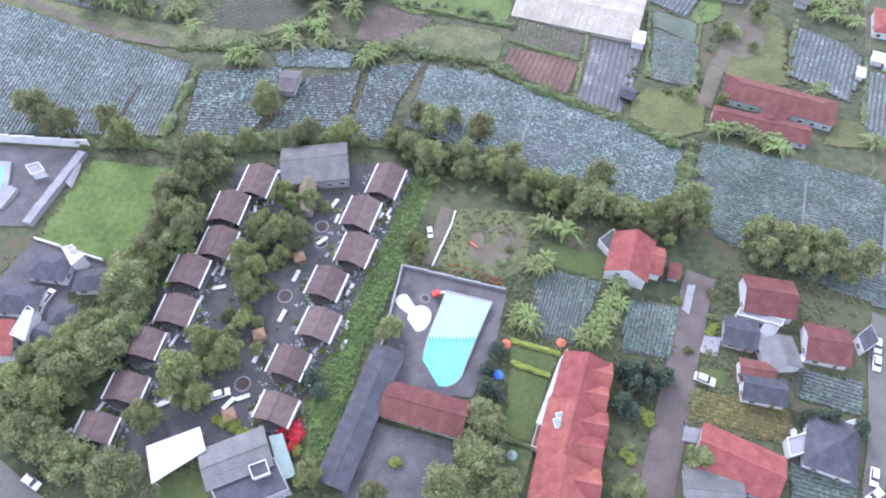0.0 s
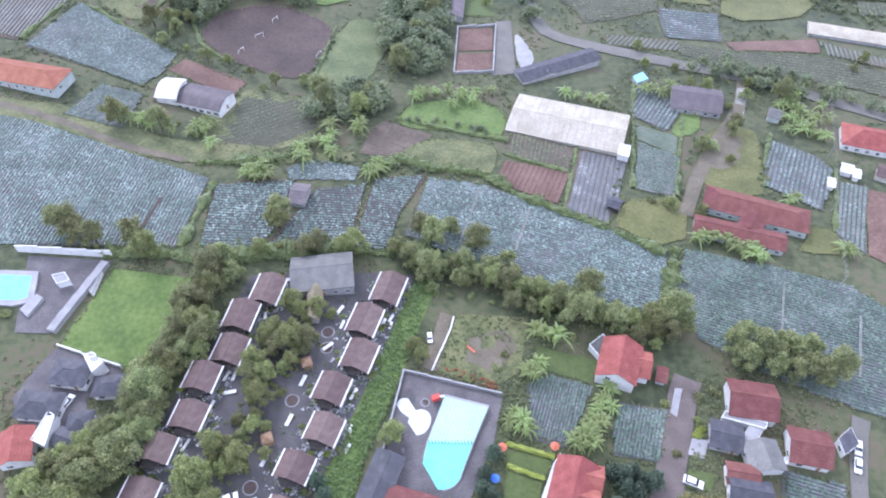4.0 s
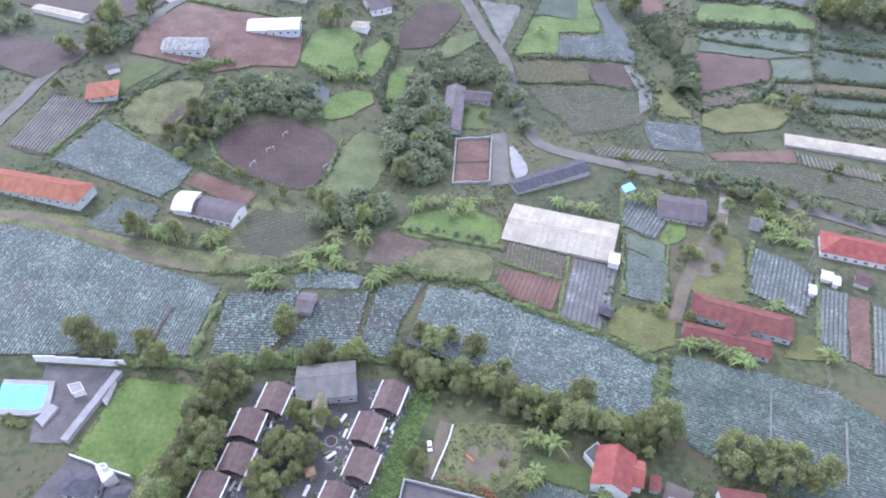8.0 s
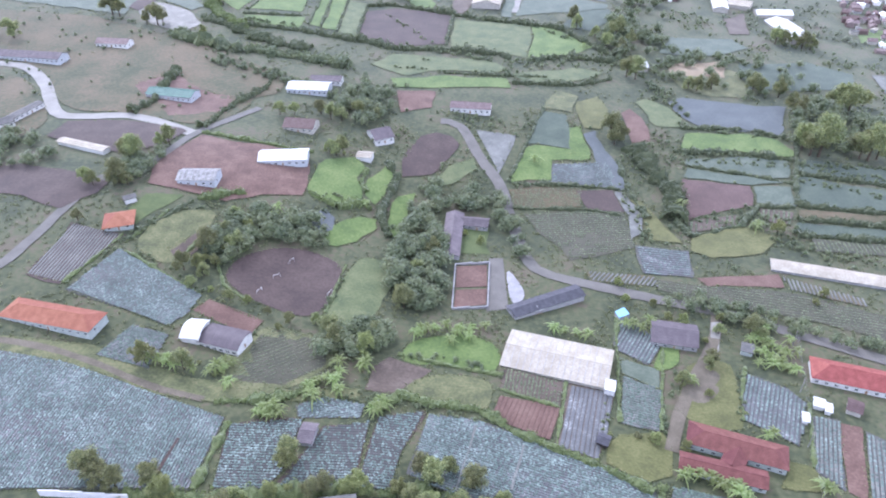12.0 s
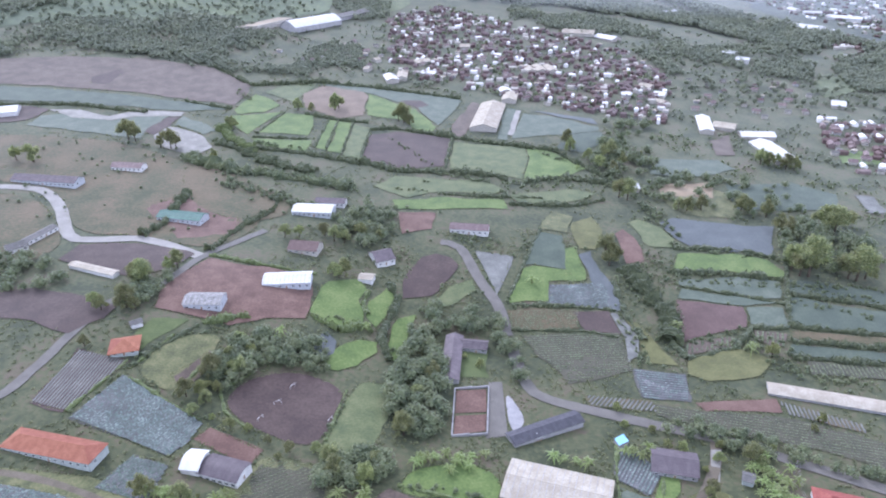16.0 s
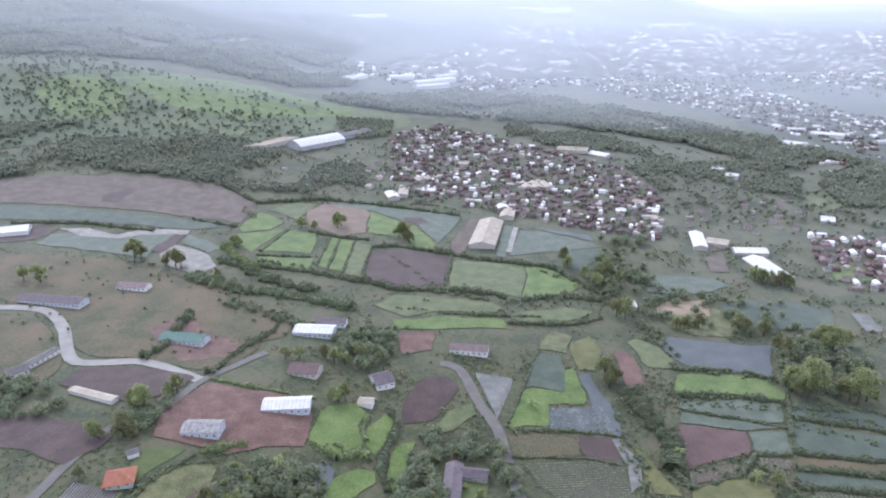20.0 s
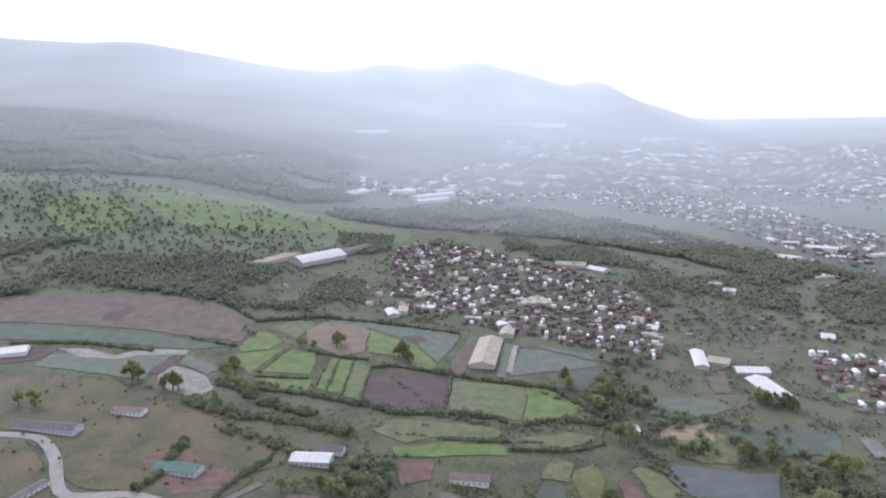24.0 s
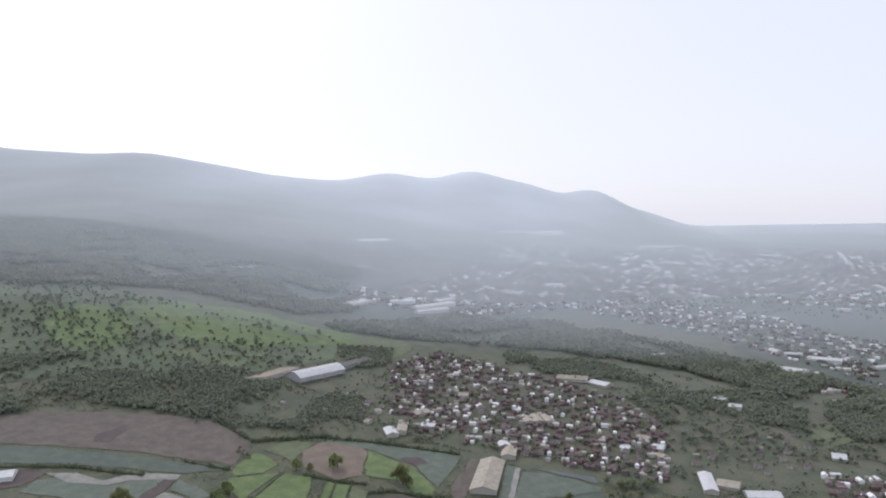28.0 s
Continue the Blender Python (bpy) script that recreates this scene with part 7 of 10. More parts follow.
house('old barn with a weathered pale roof and blue-white walls', (-135.6, 319.3), (-114.8, 318.2), 13, 'roof_weathered', 'blue_wall', 3.6, 19, ribs=9, name='barn', category='barn')
house('long barn with a white sheet roof and pale blue walls', (-100.5, 348.8), (-72.6, 350), 14, 'roof_white', 'blue_wall', 3.6, 16, ribs=12, name='barn', category='barn')
house('long barn with a white sheet roof and pale blue walls', (-99.9, 448.3), (-71.3, 444.6), 15, 'roof_white', 'blue_wall', 3.6, 16, ribs=10, name='barn', category='barn')
house('long barn with a dark blue-grey roof', (-86.7, 462.7), (-64.5, 459.8), 10, 'roof_purple', 'white', 3.2, 22, name='barn', category='barn')
house('long barn with a green sheet roof', (-187.1, 430.3), (-155, 422.3), 13, 'roof_green', 'blue_wall', 3.4, 20, name='barn', category='barn')
house('long barn with a blue-grey roof', (-313, 485.7), (-261, 476), 13, 'roof_purple', 'blue_wall', 3.4, 22, name='barn', category='barn')
house('white farmhouse with a reddish roof', (-251.6, 513.2), (-226.2, 509.2), 11, 'roof_mauve', 'white', 3.2, 24, name='farmhouse')
house('white farmhouse with a brown roof', (-261, 373.1), (-252, 381.3), 10, 'roof_grey', 'white', 3.2, 22, name='farmhouse')
house('white farmhouse with a brown roof', (-254.9, 383.3), (-246.8, 405.8), 7, 'roof_grey', 'white', 3.0, 18, name='farmhouse')
house('long low shed with a pale roof', (-214, 357.3), (-182.4, 343.8), 6, 'roof_plastic', 'white', 2.6, 14, windows=False, name='shed', category='shed')
house('long white house with a pinkish roof', (10.4, 433.8), (37.5, 429), 11, 'roof_mauve', 'white', 3.6, 24)
house('house with a dark blue-grey roof', (-40.3, 384.7), (-28.5, 390.4), 16, 'roof_purple', 'white', 3.4, 24, storeys=1)
house('small white annex with a pale roof', (-46.7, 364.4), (-37.3, 362.5), 8, 'roof_plastic', 'white', 2.8, 16, windows=False, name='annex', category='building')
house('old house with a brown roof', (-92.7, 393.4), (-73.3, 389.5), 14, 'roof_brown', 'cream', 3.0, 26)
patch('cabbage_plot', 'pale speckled vegetable plot', [(25.8, 406.3), (50.3, 401.4), (37.7, 359.6)], M['silver'], 'field')
crop('cabbage_plot', 'cabbage plot by the ditch', [(70.8, 368.9), (103.8, 371.6), (106.9, 356.5), (102.5, 343.3), (67.1, 349)], -30.5, 1.8, gap=1.1, size=.6)
crop('vegetable_plot', 'green rows of vegetables', [(42.5, 344.1), (84.7, 344.9), (81.4, 325.7), (42, 324.4)], 1.3, 1.6, 'dry_grass', None, 'row_crop', .9, .55)
crop('vegetable_plot', 'pale green rows of vegetables', [(46.6, 319.9), (102.8, 319.2), (102.3, 285.3), (67.3, 277.7), (52.4, 307.7)], -0.1, 2.00, 'bank_soil', None, 'row_crop', 1.0, .6)
crop('cabbage_plot', 'pale cabbage plot by the road', [(102.2, 287.3), (128.6, 281.8), (123.4, 261), (100.8, 263.2)], -11.4, 1.9, gap=1.1, size=.6)
crop('mulched_field', 'strip of pale mulched beds', [(73.8, 266.7), (105.6, 260.4), (104.8, 252.3), (73.6, 258.3)], 52.5, 1.9, 'dry_grass', leaf=None, bed='silver', bed_width=.55)
crop('vegetable_plot', 'green vegetable strip along the road', [(105.4, 257.6), (163.5, 247.3), (201.8, 230.2), (193.5, 214.9), (156.4, 230.7), (103.6, 248)], -15, 2.00, 'bank_soil', None, 'row_crop', 1.0, .55)
patch('soil_plot', 'bare red soil strip', [(125, 261), (166.7, 261.5), (163.6, 250.7), (128.3, 254.2)], M['red_soil'], 'field')
crop('mulched_field', 'strip of pale mulched beds', [(166.9, 260.6), (198.5, 242.6), (196.6, 235.9), (167, 249.4)], 79.8, 1.9, 'dry_grass', leaf=None, bed='silver', bed_width=.55)
barn('long low plastic tunnel', (165.3, 269.4), (221, 251.2), 9, 'roof_plastic', 'grey_wall', 1.6, 1.2, name='greenhouse', category='greenhouse', bays=14, windows=False)
woods('dark trees below the road', [(99.5, 237.5), (131.4, 225.1), (165.3, 211.6), (185.7, 200.8), (189.5, 207.7), (166.5, 224.7), (136.4, 239.1), (112.9, 247.8)], 50, 6, 26)

# far fields
patch('meadow', 'grey-green field by the halls', [(-155.9, 1160), (-104.3, 1220.6), (-24.4, 1162.7), (-57.8, 1068), (-109.9, 1066.6)], M['grass'], 'field')
patch('meadow', 'dry grass slope', [(-408.5, 573.2), (-290.7, 571.1), (-206, 536.6), (-148.3, 492.7), (-175.9, 470.7), (-248.5, 494.9), (-269.7, 503.7), (-367.7, 507.1)], M['dry_grass'], 'field')
patch('meadow', 'dry grass slope', [(-206, 536.6), (-150.8, 502.8), (-104.4, 467.3), (-105.6, 432), (-143.3, 428.5), (-181, 460.9)], M['dry_grass'], 'field')
house('greenhouse with a white plastic roof', (-421.2, 611.8), (-379.7, 625.6), 22, 'roof_white', 'white', 3.0, 16, windows=False, name='greenhouse', category='greenhouse')
barn('big hall with an arched pale metal roof', (-188.9, 932.1), (-136.4, 989.3), 34, 'roof_white', 'grey_wall', 5.0, 7.0, name='hall', category='hall', bays=8, windows=False)
flat_building('large hall with a flat tan roof', [(-249.8, 907.3), (-209.4, 978.7), (-188.4, 972.4), (-222.5, 910.8)], 5, 'tan_soil', 'cream', name='hall')
house('grey-roofed works building by the hall', (-136.5, 1002.6), (-99.9, 1054.1), 24, 'roof_grey', 'grey_wall', 4.0, 14, name='works_building', category='building', windows=False)
house('long greenhouse with a pale roof', (62.2, 709), (45.6, 625.9), 26, 'roof_plastic', 'cream', 3.0, 16, windows=False, name='greenhouse', category='greenhouse')
house('pale-roofed shed at the edge of the village', (-51, 786.8), (-44.4, 760), 14, 'roof_white', 'cream', 3.2, 16, windows=False, name='village_shed', category='shed', group='pale sheds of the village')
house('pale-roofed shed at the edge of the village', (-34.5, 806.1), (-35.8, 769), 12, 'roof_plastic', 'cream', 3.2, 16, windows=False, name='village_shed', category='shed', group='pale sheds of the village')
house('pale-roofed shed at the edge of the village', (-24.3, 833.9), (-6.2, 846), 16, 'roof_plastic', 'cream', 3.2, 16, windows=False, name='village_shed', category='shed', group='pale sheds of the village')
house('pale-roofed shed at the edge of the village', (-12.8, 801), (3.4, 795), 14, 'roof_white', 'cream', 3.2, 16, windows=False, name='village_shed', category='shed', group='pale sheds of the village')
house('pale-roofed shed at the edge of the village', (112.6, 845.6), (116.3, 819.2), 12, 'roof_plastic', 'cream', 3.2, 16, windows=False, name='village_shed', category='shed', group='pale sheds of the village')
house('pale-roofed shed at the edge of the village', (125.6, 852.1), (128.3, 820.9), 12, 'roof_plastic', 'cream', 3.2, 16, windows=False, name='village_shed', category='shed', group='pale sheds of the village')
house('pale-roofed shed at the edge of the village', (138.9, 854), (142.5, 822.8), 12, 'roof_plastic', 'cream', 3.2, 16, windows=False, name='village_shed', category='shed', group='pale sheds of the village')
house('pale-roofed shed at the edge of the village', (75.7, 756.5), (78.8, 741.7), 14, 'roof_white', 'cream', 3.2, 16, windows=False, name='village_shed', category='shed', group='pale sheds of the village')
house('pale-roofed shed at the edge of the village', (83.9, 742.3), (78.4, 712.5), 16, 'roof_plastic', 'cream', 3.2, 16, windows=False, name='village_shed', category='shed', group='pale sheds of the village')
house('pale-roofed shed at the edge of the village', (237.2, 789.9), (249.5, 781), 16, 'roof_plastic', 'cream', 3.2, 16, windows=False, name='village_shed', category='shed', group='pale sheds of the village')
house('pale-roofed shed at the edge of the village', (245.6, 760.7), (257.3, 754.3), 18, 'roof_white', 'cream', 3.2, 16, windows=False, name='village_shed', category='shed', group='pale sheds of the village')
house('pale-roofed shed at the edge of the village', (241.9, 737.5), (249, 727.2), 12, 'roof_plastic', 'cream', 3.2, 16, windows=False, name='village_shed', category='shed', group='pale sheds of the village')
house('pale-roofed shed at the edge of the village', (208.5, 756.6), (218.5, 750.1), 10, 'roof_white', 'cream', 3.2, 16, windows=False, name='village_shed', category='shed', group='pale sheds of the village')
house('pale-roofed shed at the edge of the village', (34.8, 916.9), (48.4, 914.1), 16, 'roof_plastic', 'cream', 3.2, 16, windows=False, name='village_shed', category='shed', group='pale sheds of the village')
house('pale-roofed shed at the edge of the village', (-78.8, 802.8), (-71.9, 799.8), 12, 'roof_plastic', 'cream', 3.2, 16, windows=False, name='village_shed', category='shed', group='pale sheds of the village')
house('pale-roofed shed at the edge of the village', (-71.8, 834.4), (-65.2, 840.2), 12, 'roof_plastic', 'cream', 3.2, 16, windows=False, name='village_shed', category='shed', group='pale sheds of the village')
house('pale-roofed shed at the edge of the village', (280, 668.7), (298.9, 657.6), 20, 'roof_plastic', 'cream', 3.2, 16, windows=False, name='village_shed', category='shed', group='pale sheds of the village')
house('pale-roofed shed at the edge of the village', (296, 642), (328.4, 638.5), 18, 'roof_white', 'cream', 3.2, 16, windows=False, name='village_shed', category='shed', group='pale sheds of the village')
house('pale-roofed shed at the edge of the village', (308.3, 623.8), (311.7, 570), 22, 'roof_white', 'cream', 3.2, 16, windows=False, name='village_shed', category='shed', group='pale sheds of the village')
house('pale-roofed shed at the edge of the village', (440.2, 748.6), (453.7, 742.1), 22, 'roof_white', 'cream', 3.2, 16, windows=False, name='village_shed', category='shed', group='pale sheds of the village')
house('pale-roofed shed at the edge of the village', (399, 919.4), (413.3, 910.7), 18, 'roof_white', 'cream', 3.2, 16, windows=False, name='village_shed', category='shed', group='pale sheds of the village')
house('pale-roofed shed at the edge of the village', (395.2, 954.6), (408.1, 942.3), 14, 'roof_white', 'cream', 3.2, 16, windows=False, name='village_shed', category='shed', group='pale sheds of the village')
house('pale-roofed shed at the edge of the village', (187, 1026.2), (229.5, 1008.8), 24, 'roof_plastic', 'cream', 3.2, 16, windows=False, name='village_shed', category='shed', group='pale sheds of the village')
house('pale-roofed shed at the edge of the village', (233.9, 1009.6), (255.3, 982.8), 22, 'roof_white', 'cream', 3.2, 16, windows=False, name='village_shed', category='shed', group='pale sheds of the village')
house('pale-roofed shed at the edge of the village', (561.7, 1157.1), (600.2, 1093.7), 20, 'roof_plastic', 'cream', 3.2, 16, windows=False, name='village_shed', category='shed', group='pale sheds of the village')
house('pale-roofed shed at the edge of the village', (666.8, 1214.1), (706.7, 1176.4), 16, 'roof_plastic', 'cream', 3.2, 16, windows=False, name='village_shed', category='shed', group='pale sheds of the village')
house('pale-roofed shed at the edge of the village', (626.5, 1262.8), (625.9, 1235), 18, 'roof_white', 'cream', 3.2, 16, windows=False, name='village_shed', category='shed', group='pale sheds of the village')
house('pale-roofed shed at the edge of the village', (150.2, 510.1), (162.4, 510.8), 14, 'roof_white', 'cream', 3.2, 16, windows=False, name='village_shed', category='shed', group='pale sheds of the village')
house('pale-roofed shed at the edge of the village', (276.4, 691.4), (264.5, 642.5), 14, 'roof_white', 'cream', 3.2, 16, windows=False, name='village_shed', category='shed', group='pale sheds of the village')
house('pale-roofed shed at the edge of the village', (-455, 1611.7), (-416.7, 1634), 20, 'roof_plastic', 'cream', 3.2, 16, windows=False, name='village_shed', category='shed', group='pale sheds of the village')
house('pale-roofed shed at the edge of the village', (-405.2, 1627.9), (-380.4, 1618.4), 18, 'roof_white', 'cream', 3.2, 16, windows=False, name='village_shed', category='shed', group='pale sheds of the village')
patch('meadow', 'dark grass terrace', [(186.9, 520.3), (235.4, 512.2), (246.3, 474.1), (214.6, 460.2), (176, 472)], M['rough_grass'], 'field')
patch('soil_plot', 'pale building plot', [(182.1, 520.1), (229.7, 527.7), (220.1, 496.7), (179.8, 497.9)], M['tan_soil'], 'field')
patch('soil_plot', 'bare earth yard', [(-26.5, 452.9), (0.2, 455.6), (-1.9, 431.8), (-23.2, 422.2)], M['red_soil'], 'field')
road('path', 'pale path between plots', [(85.8, 691.7), (71.3, 621.1)], 6, 'pale_track', category='path')

# field plots and banks of the middle ground
patch('fallow_field', 'broad brown fallow field', [(-486.8, 754.8), (-465.7, 759.8), (-402.8, 779.5), (-319.7, 787.0), (-242.3, 775.6), (-191.9, 727.6), (-190.0, 705.4), (-195.2, 666.9), (-244.8, 678.2), (-321.2, 691.8), (-399.2, 692.8), (-453.6, 691.7)], M['brown_soil'], 'field')
patch('soil_plot', 'freshly dug darker strip in the fallow', [(-354.2, 725.7), (-335.3, 753.1), (-326.7, 744.2), (-332.3, 706.2), (-349.4, 706.7)], M['dark_soil'], 'field')
patch('vegetable_strip', 'dull green strip below the fallow', [(-450.6, 685.9), (-396.5, 687.0), (-317.8, 682.8), (-242.6, 670.6), (-196.7, 657.2), (-235.2, 645.5), (-344.2, 654.4), (-431.1, 649.4)], M['dull_crop'], 'field')
patch('soil_plot', 'dark soil beside the greenhouse', [(-384.9, 640.3), (-355.6, 635.2), (-365.6, 605.8), (-391.9, 594.8), (-402.2, 614.2)], M['dark_soil'], 'field')
patch('mulched_field', 'grey-green speckled field under mulch', [(-358.5, 619.2), (-342.0, 625.4), (-294.3, 614.2), (-273.0, 625.5), (-246.8, 631.9), (-255.9, 591.1), (-255.1, 575.1), (-304.9, 585.4), (-359.1, 595.6)], M['far_crop'], 'field')
patch('mulched_field', 'pale plastic covered field', [(-356.6, 635.1), (-331.0, 635.4), (-298.5, 625.1), (-276.9, 644.1), (-236.8, 642.2), (-236.8, 633.3), (-275.5, 625.2), (-294.8, 615.6), (-328.8, 618.5)], M['pale_mulch'], 'field')
patch('soil_plot', 'brown soil beside the plastic sheets', [(-256.4, 592.4), (-246.9, 629.0), (-236.3, 631.9), (-239.3, 608.4), (-245.7, 582.8)], M['dark_soil'], 'field')
patch('mulched_field', 'pale plastic covered field', [(-245.3, 581.6), (-238.4, 607.1), (-208.2, 591.4), (-188.2, 564.4), (-197.0, 540.7), (-227.7, 557.4)], M['pale_mulch'], 'field')
patch('vegetable_strip', 'grey-green strip beside the plastic sheets', [(-234.3, 633.6), (-194.8, 604.2), (-203.5, 592.0), (-235.3, 611.7)], M['far_crop'], 'field')
patch('green_plot', 'bright green vegetable plot between grassy banks', [(-192.6, 656.3), (-182.3, 701.7), (-162.6, 688.3), (-151.5, 673.7), (-162.6, 654.5), (-187.2, 644.8)], M['bright_grass'], 'field')
patch('green_plot', 'bright green vegetable plot between grassy banks', [(-189.8, 639.9), (-161.7, 650.0), (-147.8, 656.7), (-165.6, 595.3), (-175.4, 605.2), (-190.7, 626.3)], M['bright_grass'], 'field')
patch('green_plot', 'bright green vegetable plot between grassy banks', [(-158.2, 600.4), (-143.1, 654.3), (-114.6, 652.1), (-113.3, 600.3), (-136.5, 600.3)], M['bright_grass'], 'field')
patch('green_plot', 'bright green vegetable plot between grassy banks', [(-160.6, 586.2), (-133.8, 585.4), (-108.3, 587.1), (-110.3, 561.6), (-145.6, 570.6)], M['bright_grass'], 'field')
patch('green_plot', 'bright green vegetable plot between grassy banks', [(-103.6, 571.5), (-99.9, 643.2), (-92.0, 639.7), (-93.8, 567.4)], M['bright_grass'], 'field')
patch('green_plot', 'bright green vegetable plot between grassy banks', [(-92.1, 565.0), (-90.3, 638.4), (-78.1, 633.9), (-79.8, 558.6)], M['bright_grass'], 'field')
patch('green_plot', 'dull green vegetable plot between grassy banks', [(-77.6, 556.3), (-75.9, 632.7), (-59.8, 624.2), (-62.6, 548.0)], M['grass'], 'field')
patch('stubble_field', 'tan stubble field with one tall tree', [(-136.6, 713.0), (-116.7, 739.7), (-77.0, 733.7), (-69.4, 713.4), (-67.9, 658.5), (-91.1, 646.0), (-127.7, 674.1)], M['stubble'], 'field')
patch('green_plot', 'green plot beside the stubble', [(-173.4, 708.3), (-160.2, 731.7), (-125.3, 745.5), (-134.0, 715.2), (-140.7, 685.2)], M['grass'], 'field')
patch('vegetable_field', 'grey-green field below the village', [(-125.0, 743.7), (-78.2, 748.3), (-28.8, 732.0), (13.3, 725.2), (28.0, 716.5), (18.0, 674.2), (5.2, 641.0), (-4.6, 655.4), (-18.9, 689.5), (-45.6, 706.4), (-70.4, 725.7)], M['far_crop'], 'field')
patch('soil_plot', 'dark plot in the grey-green field', [(-36.2, 706.0), (-13.5, 710.9), (-3.5, 694.9), (-18.9, 684.5)], M['dark_soil'], 'field')
patch('green_plot', 'yellow-green field below the village', [(-69.5, 722.3), (-45.3, 701.3), (-18.8, 679.5), (3.5, 634.8), (-0.3, 619.5), (-17.7, 623.3), (-26.3, 648.0), (-64.7, 660.5)], M['bright_grass'], 'field')
patch('ploughed_field', 'dark ploughed field', [(-58.5, 606.9), (-36.0, 619.7), (16.2, 607.0), (7.9, 542.2), (-32.1, 532.0), (-61.1, 546.9)], M['dark_soil'], 'field')
patch('green_field', 'light green field above the terraces', [(18.5, 597.4), (46.6, 596.3), (84.4, 590.6), (71.5, 523.3), (51.3, 529.2), (12.5, 539.1)], M['grass'], 'field')
patch('green_field', 'lush green field above the terraces', [(85.4, 590.7), (99.1, 586.7), (129.6, 547.9), (112.5, 532.5), (72.9, 523.4)], M['bright_grass'], 'field')
patch('soil_plot', 'brown earth beside the long greenhouse', [(17.1, 642.4), (41.4, 711.1), (48.4, 708.5), (37.9, 644.8), (26.8, 613.8), (16.4, 612.7)], M['brown_soil'], 'field')
patch('vegetable_strip', 'grey-green strip beside the greenhouse', [(57.0, 611.4), (75.8, 698.1), (84.3, 695.7), (67.7, 608.3)], M['far_crop'], 'field')
patch('vegetable_field', 'dark field beyond the greenhouse', [(72.4, 613.0), (89.8, 682.9), (115.2, 679.2), (161.2, 652.1), (158.1, 642.5), (101.5, 621.8)], M['far_crop'], 'field')
patch('netted_strip', 'blue-grey strip under netting', [(96.9, 693.8), (160.5, 676.0), (163.7, 658.7), (115.7, 682.5)], M['net'], 'field')
patch('green_plot', 'dull green plot below the village', [(129.7, 630.6), (158.9, 641.1), (161.7, 616.2), (131.8, 584.5), (110.3, 593.2)], M['dull_crop'], 'field')
patch('terrace', 'green terrace field', [(-48.0, 496.7), (-31.4, 517.1), (41.0, 514.8), (53.5, 502.2), (47.3, 492.4), (4.5, 492.0), (-21.3, 479.1)], M['grass'], 'field')
patch('terrace', 'bright green terrace field', [(4.3, 482.0), (51.8, 482.9), (52.4, 466.9), (-28.8, 457.3), (-33.6, 471.8)], M['bright_grass'], 'field')
patch('terrace', 'green terrace field', [(56.9, 491.3), (84.5, 499.9), (108.1, 507.1), (128.9, 498.3), (99.1, 480.4), (64.2, 478.3)], M['grass'], 'field')
patch('soil_yard', 'dark brown earth below the concrete road', [(-225.5, 365.4), (-222.6, 385.1), (-189.3, 389.5), (-154.3, 379.1), (-147.5, 374.0), (-156.7, 355.7), (-172.2, 344.5), (-194.4, 351.4), (-218.9, 361.9)], M['dark_soil'], 'field')
patch('soil_yard', 'dark brown earth with young trees', [(-257.1, 325.4), (-239.0, 325.7), (-223.7, 331.9), (-187.1, 319.4), (-170.8, 312.7), (-172.4, 302.1), (-182.2, 288.1), (-206.7, 297.9), (-246.6, 307.4)], M['dark_soil'], 'field')
patch('soil_yard', 'bare red-brown earth round the barns', [(-138.1, 371.0), (-106.2, 364.6), (-75.8, 359.2), (-69.9, 328.1), (-72.2, 318.1), (-92.1, 311.9), (-107.8, 303.3), (-127.2, 305.5), (-151.2, 311.9), (-151.0, 338.7), (-143.9, 356.6)], M['red_soil'], 'field')
patch('pasture_plot', 'bright green pasture', [(-68.6, 347.9), (-64.7, 356.2), (-45.3, 363.5), (-40.4, 352.8), (-43.4, 340.8), (-40.3, 333.5), (-41.7, 320.0), (-53.3, 313.4), (-67.3, 317.8), (-69.6, 325.5)], M['bright_grass'], 'field')
patch('pasture_plot', 'bright green pasture', [(-38.6, 341.0), (-28.1, 360.9), (-24.5, 356.5), (-28.3, 331.1), (-33.9, 319.4), (-39.2, 327.4)], M['bright_grass'], 'field')
patch('pasture_plot', 'bright green pasture', [(-54.2, 295.0), (-40.7, 307.7), (-33.0, 306.9), (-31.5, 297.5), (-38.7, 284.3), (-49.6, 280.0), (-56.8, 280.9)], M['bright_grass'], 'field')
patch('pond', 'small grey-blue pond', [(-65.3, 301.7), (-58.7, 308.1), (-52.1, 302.5), (-53.9, 292.7), (-60.4, 286.8), (-64.9, 292.5)], M['net'], 'pond')
patch('pasture_plot', 'green pasture strip', [(-25.9, 316.1), (-21.8, 329.5), (-12.2, 334.1), (-16.3, 307.9), (-21.7, 292.0), (-26.0, 293.7)], M['bright_grass'], 'field')
patch('pasture_plot', 'green pasture strip', [(-4.1, 346.1), (6.3, 363.8), (22.4, 372.5), (23.7, 363.0), (9.3, 347.8), (-2.4, 342.1)], M['grass'], 'field')
patch('ploughed_field', 'dark ploughed plot by the lane', [(-19.7, 366.0), (-9.6, 394.5), (-0.4, 399.7), (10.6, 395.7), (14.8, 388.5), (6.4, 370.0), (-4.1, 354.7), (-18.9, 348.8)], M['dark_soil'], 'field')
patch('green_plot', 'bright green vegetable plot', [(46.1, 360.8), (56.0, 387.1), (63.8, 390.6), (86.7, 384.6), (86.9, 374.9), (70.4, 372.4), (69.1, 351.8), (45.5, 350.8)], M['bright_grass'], 'field')
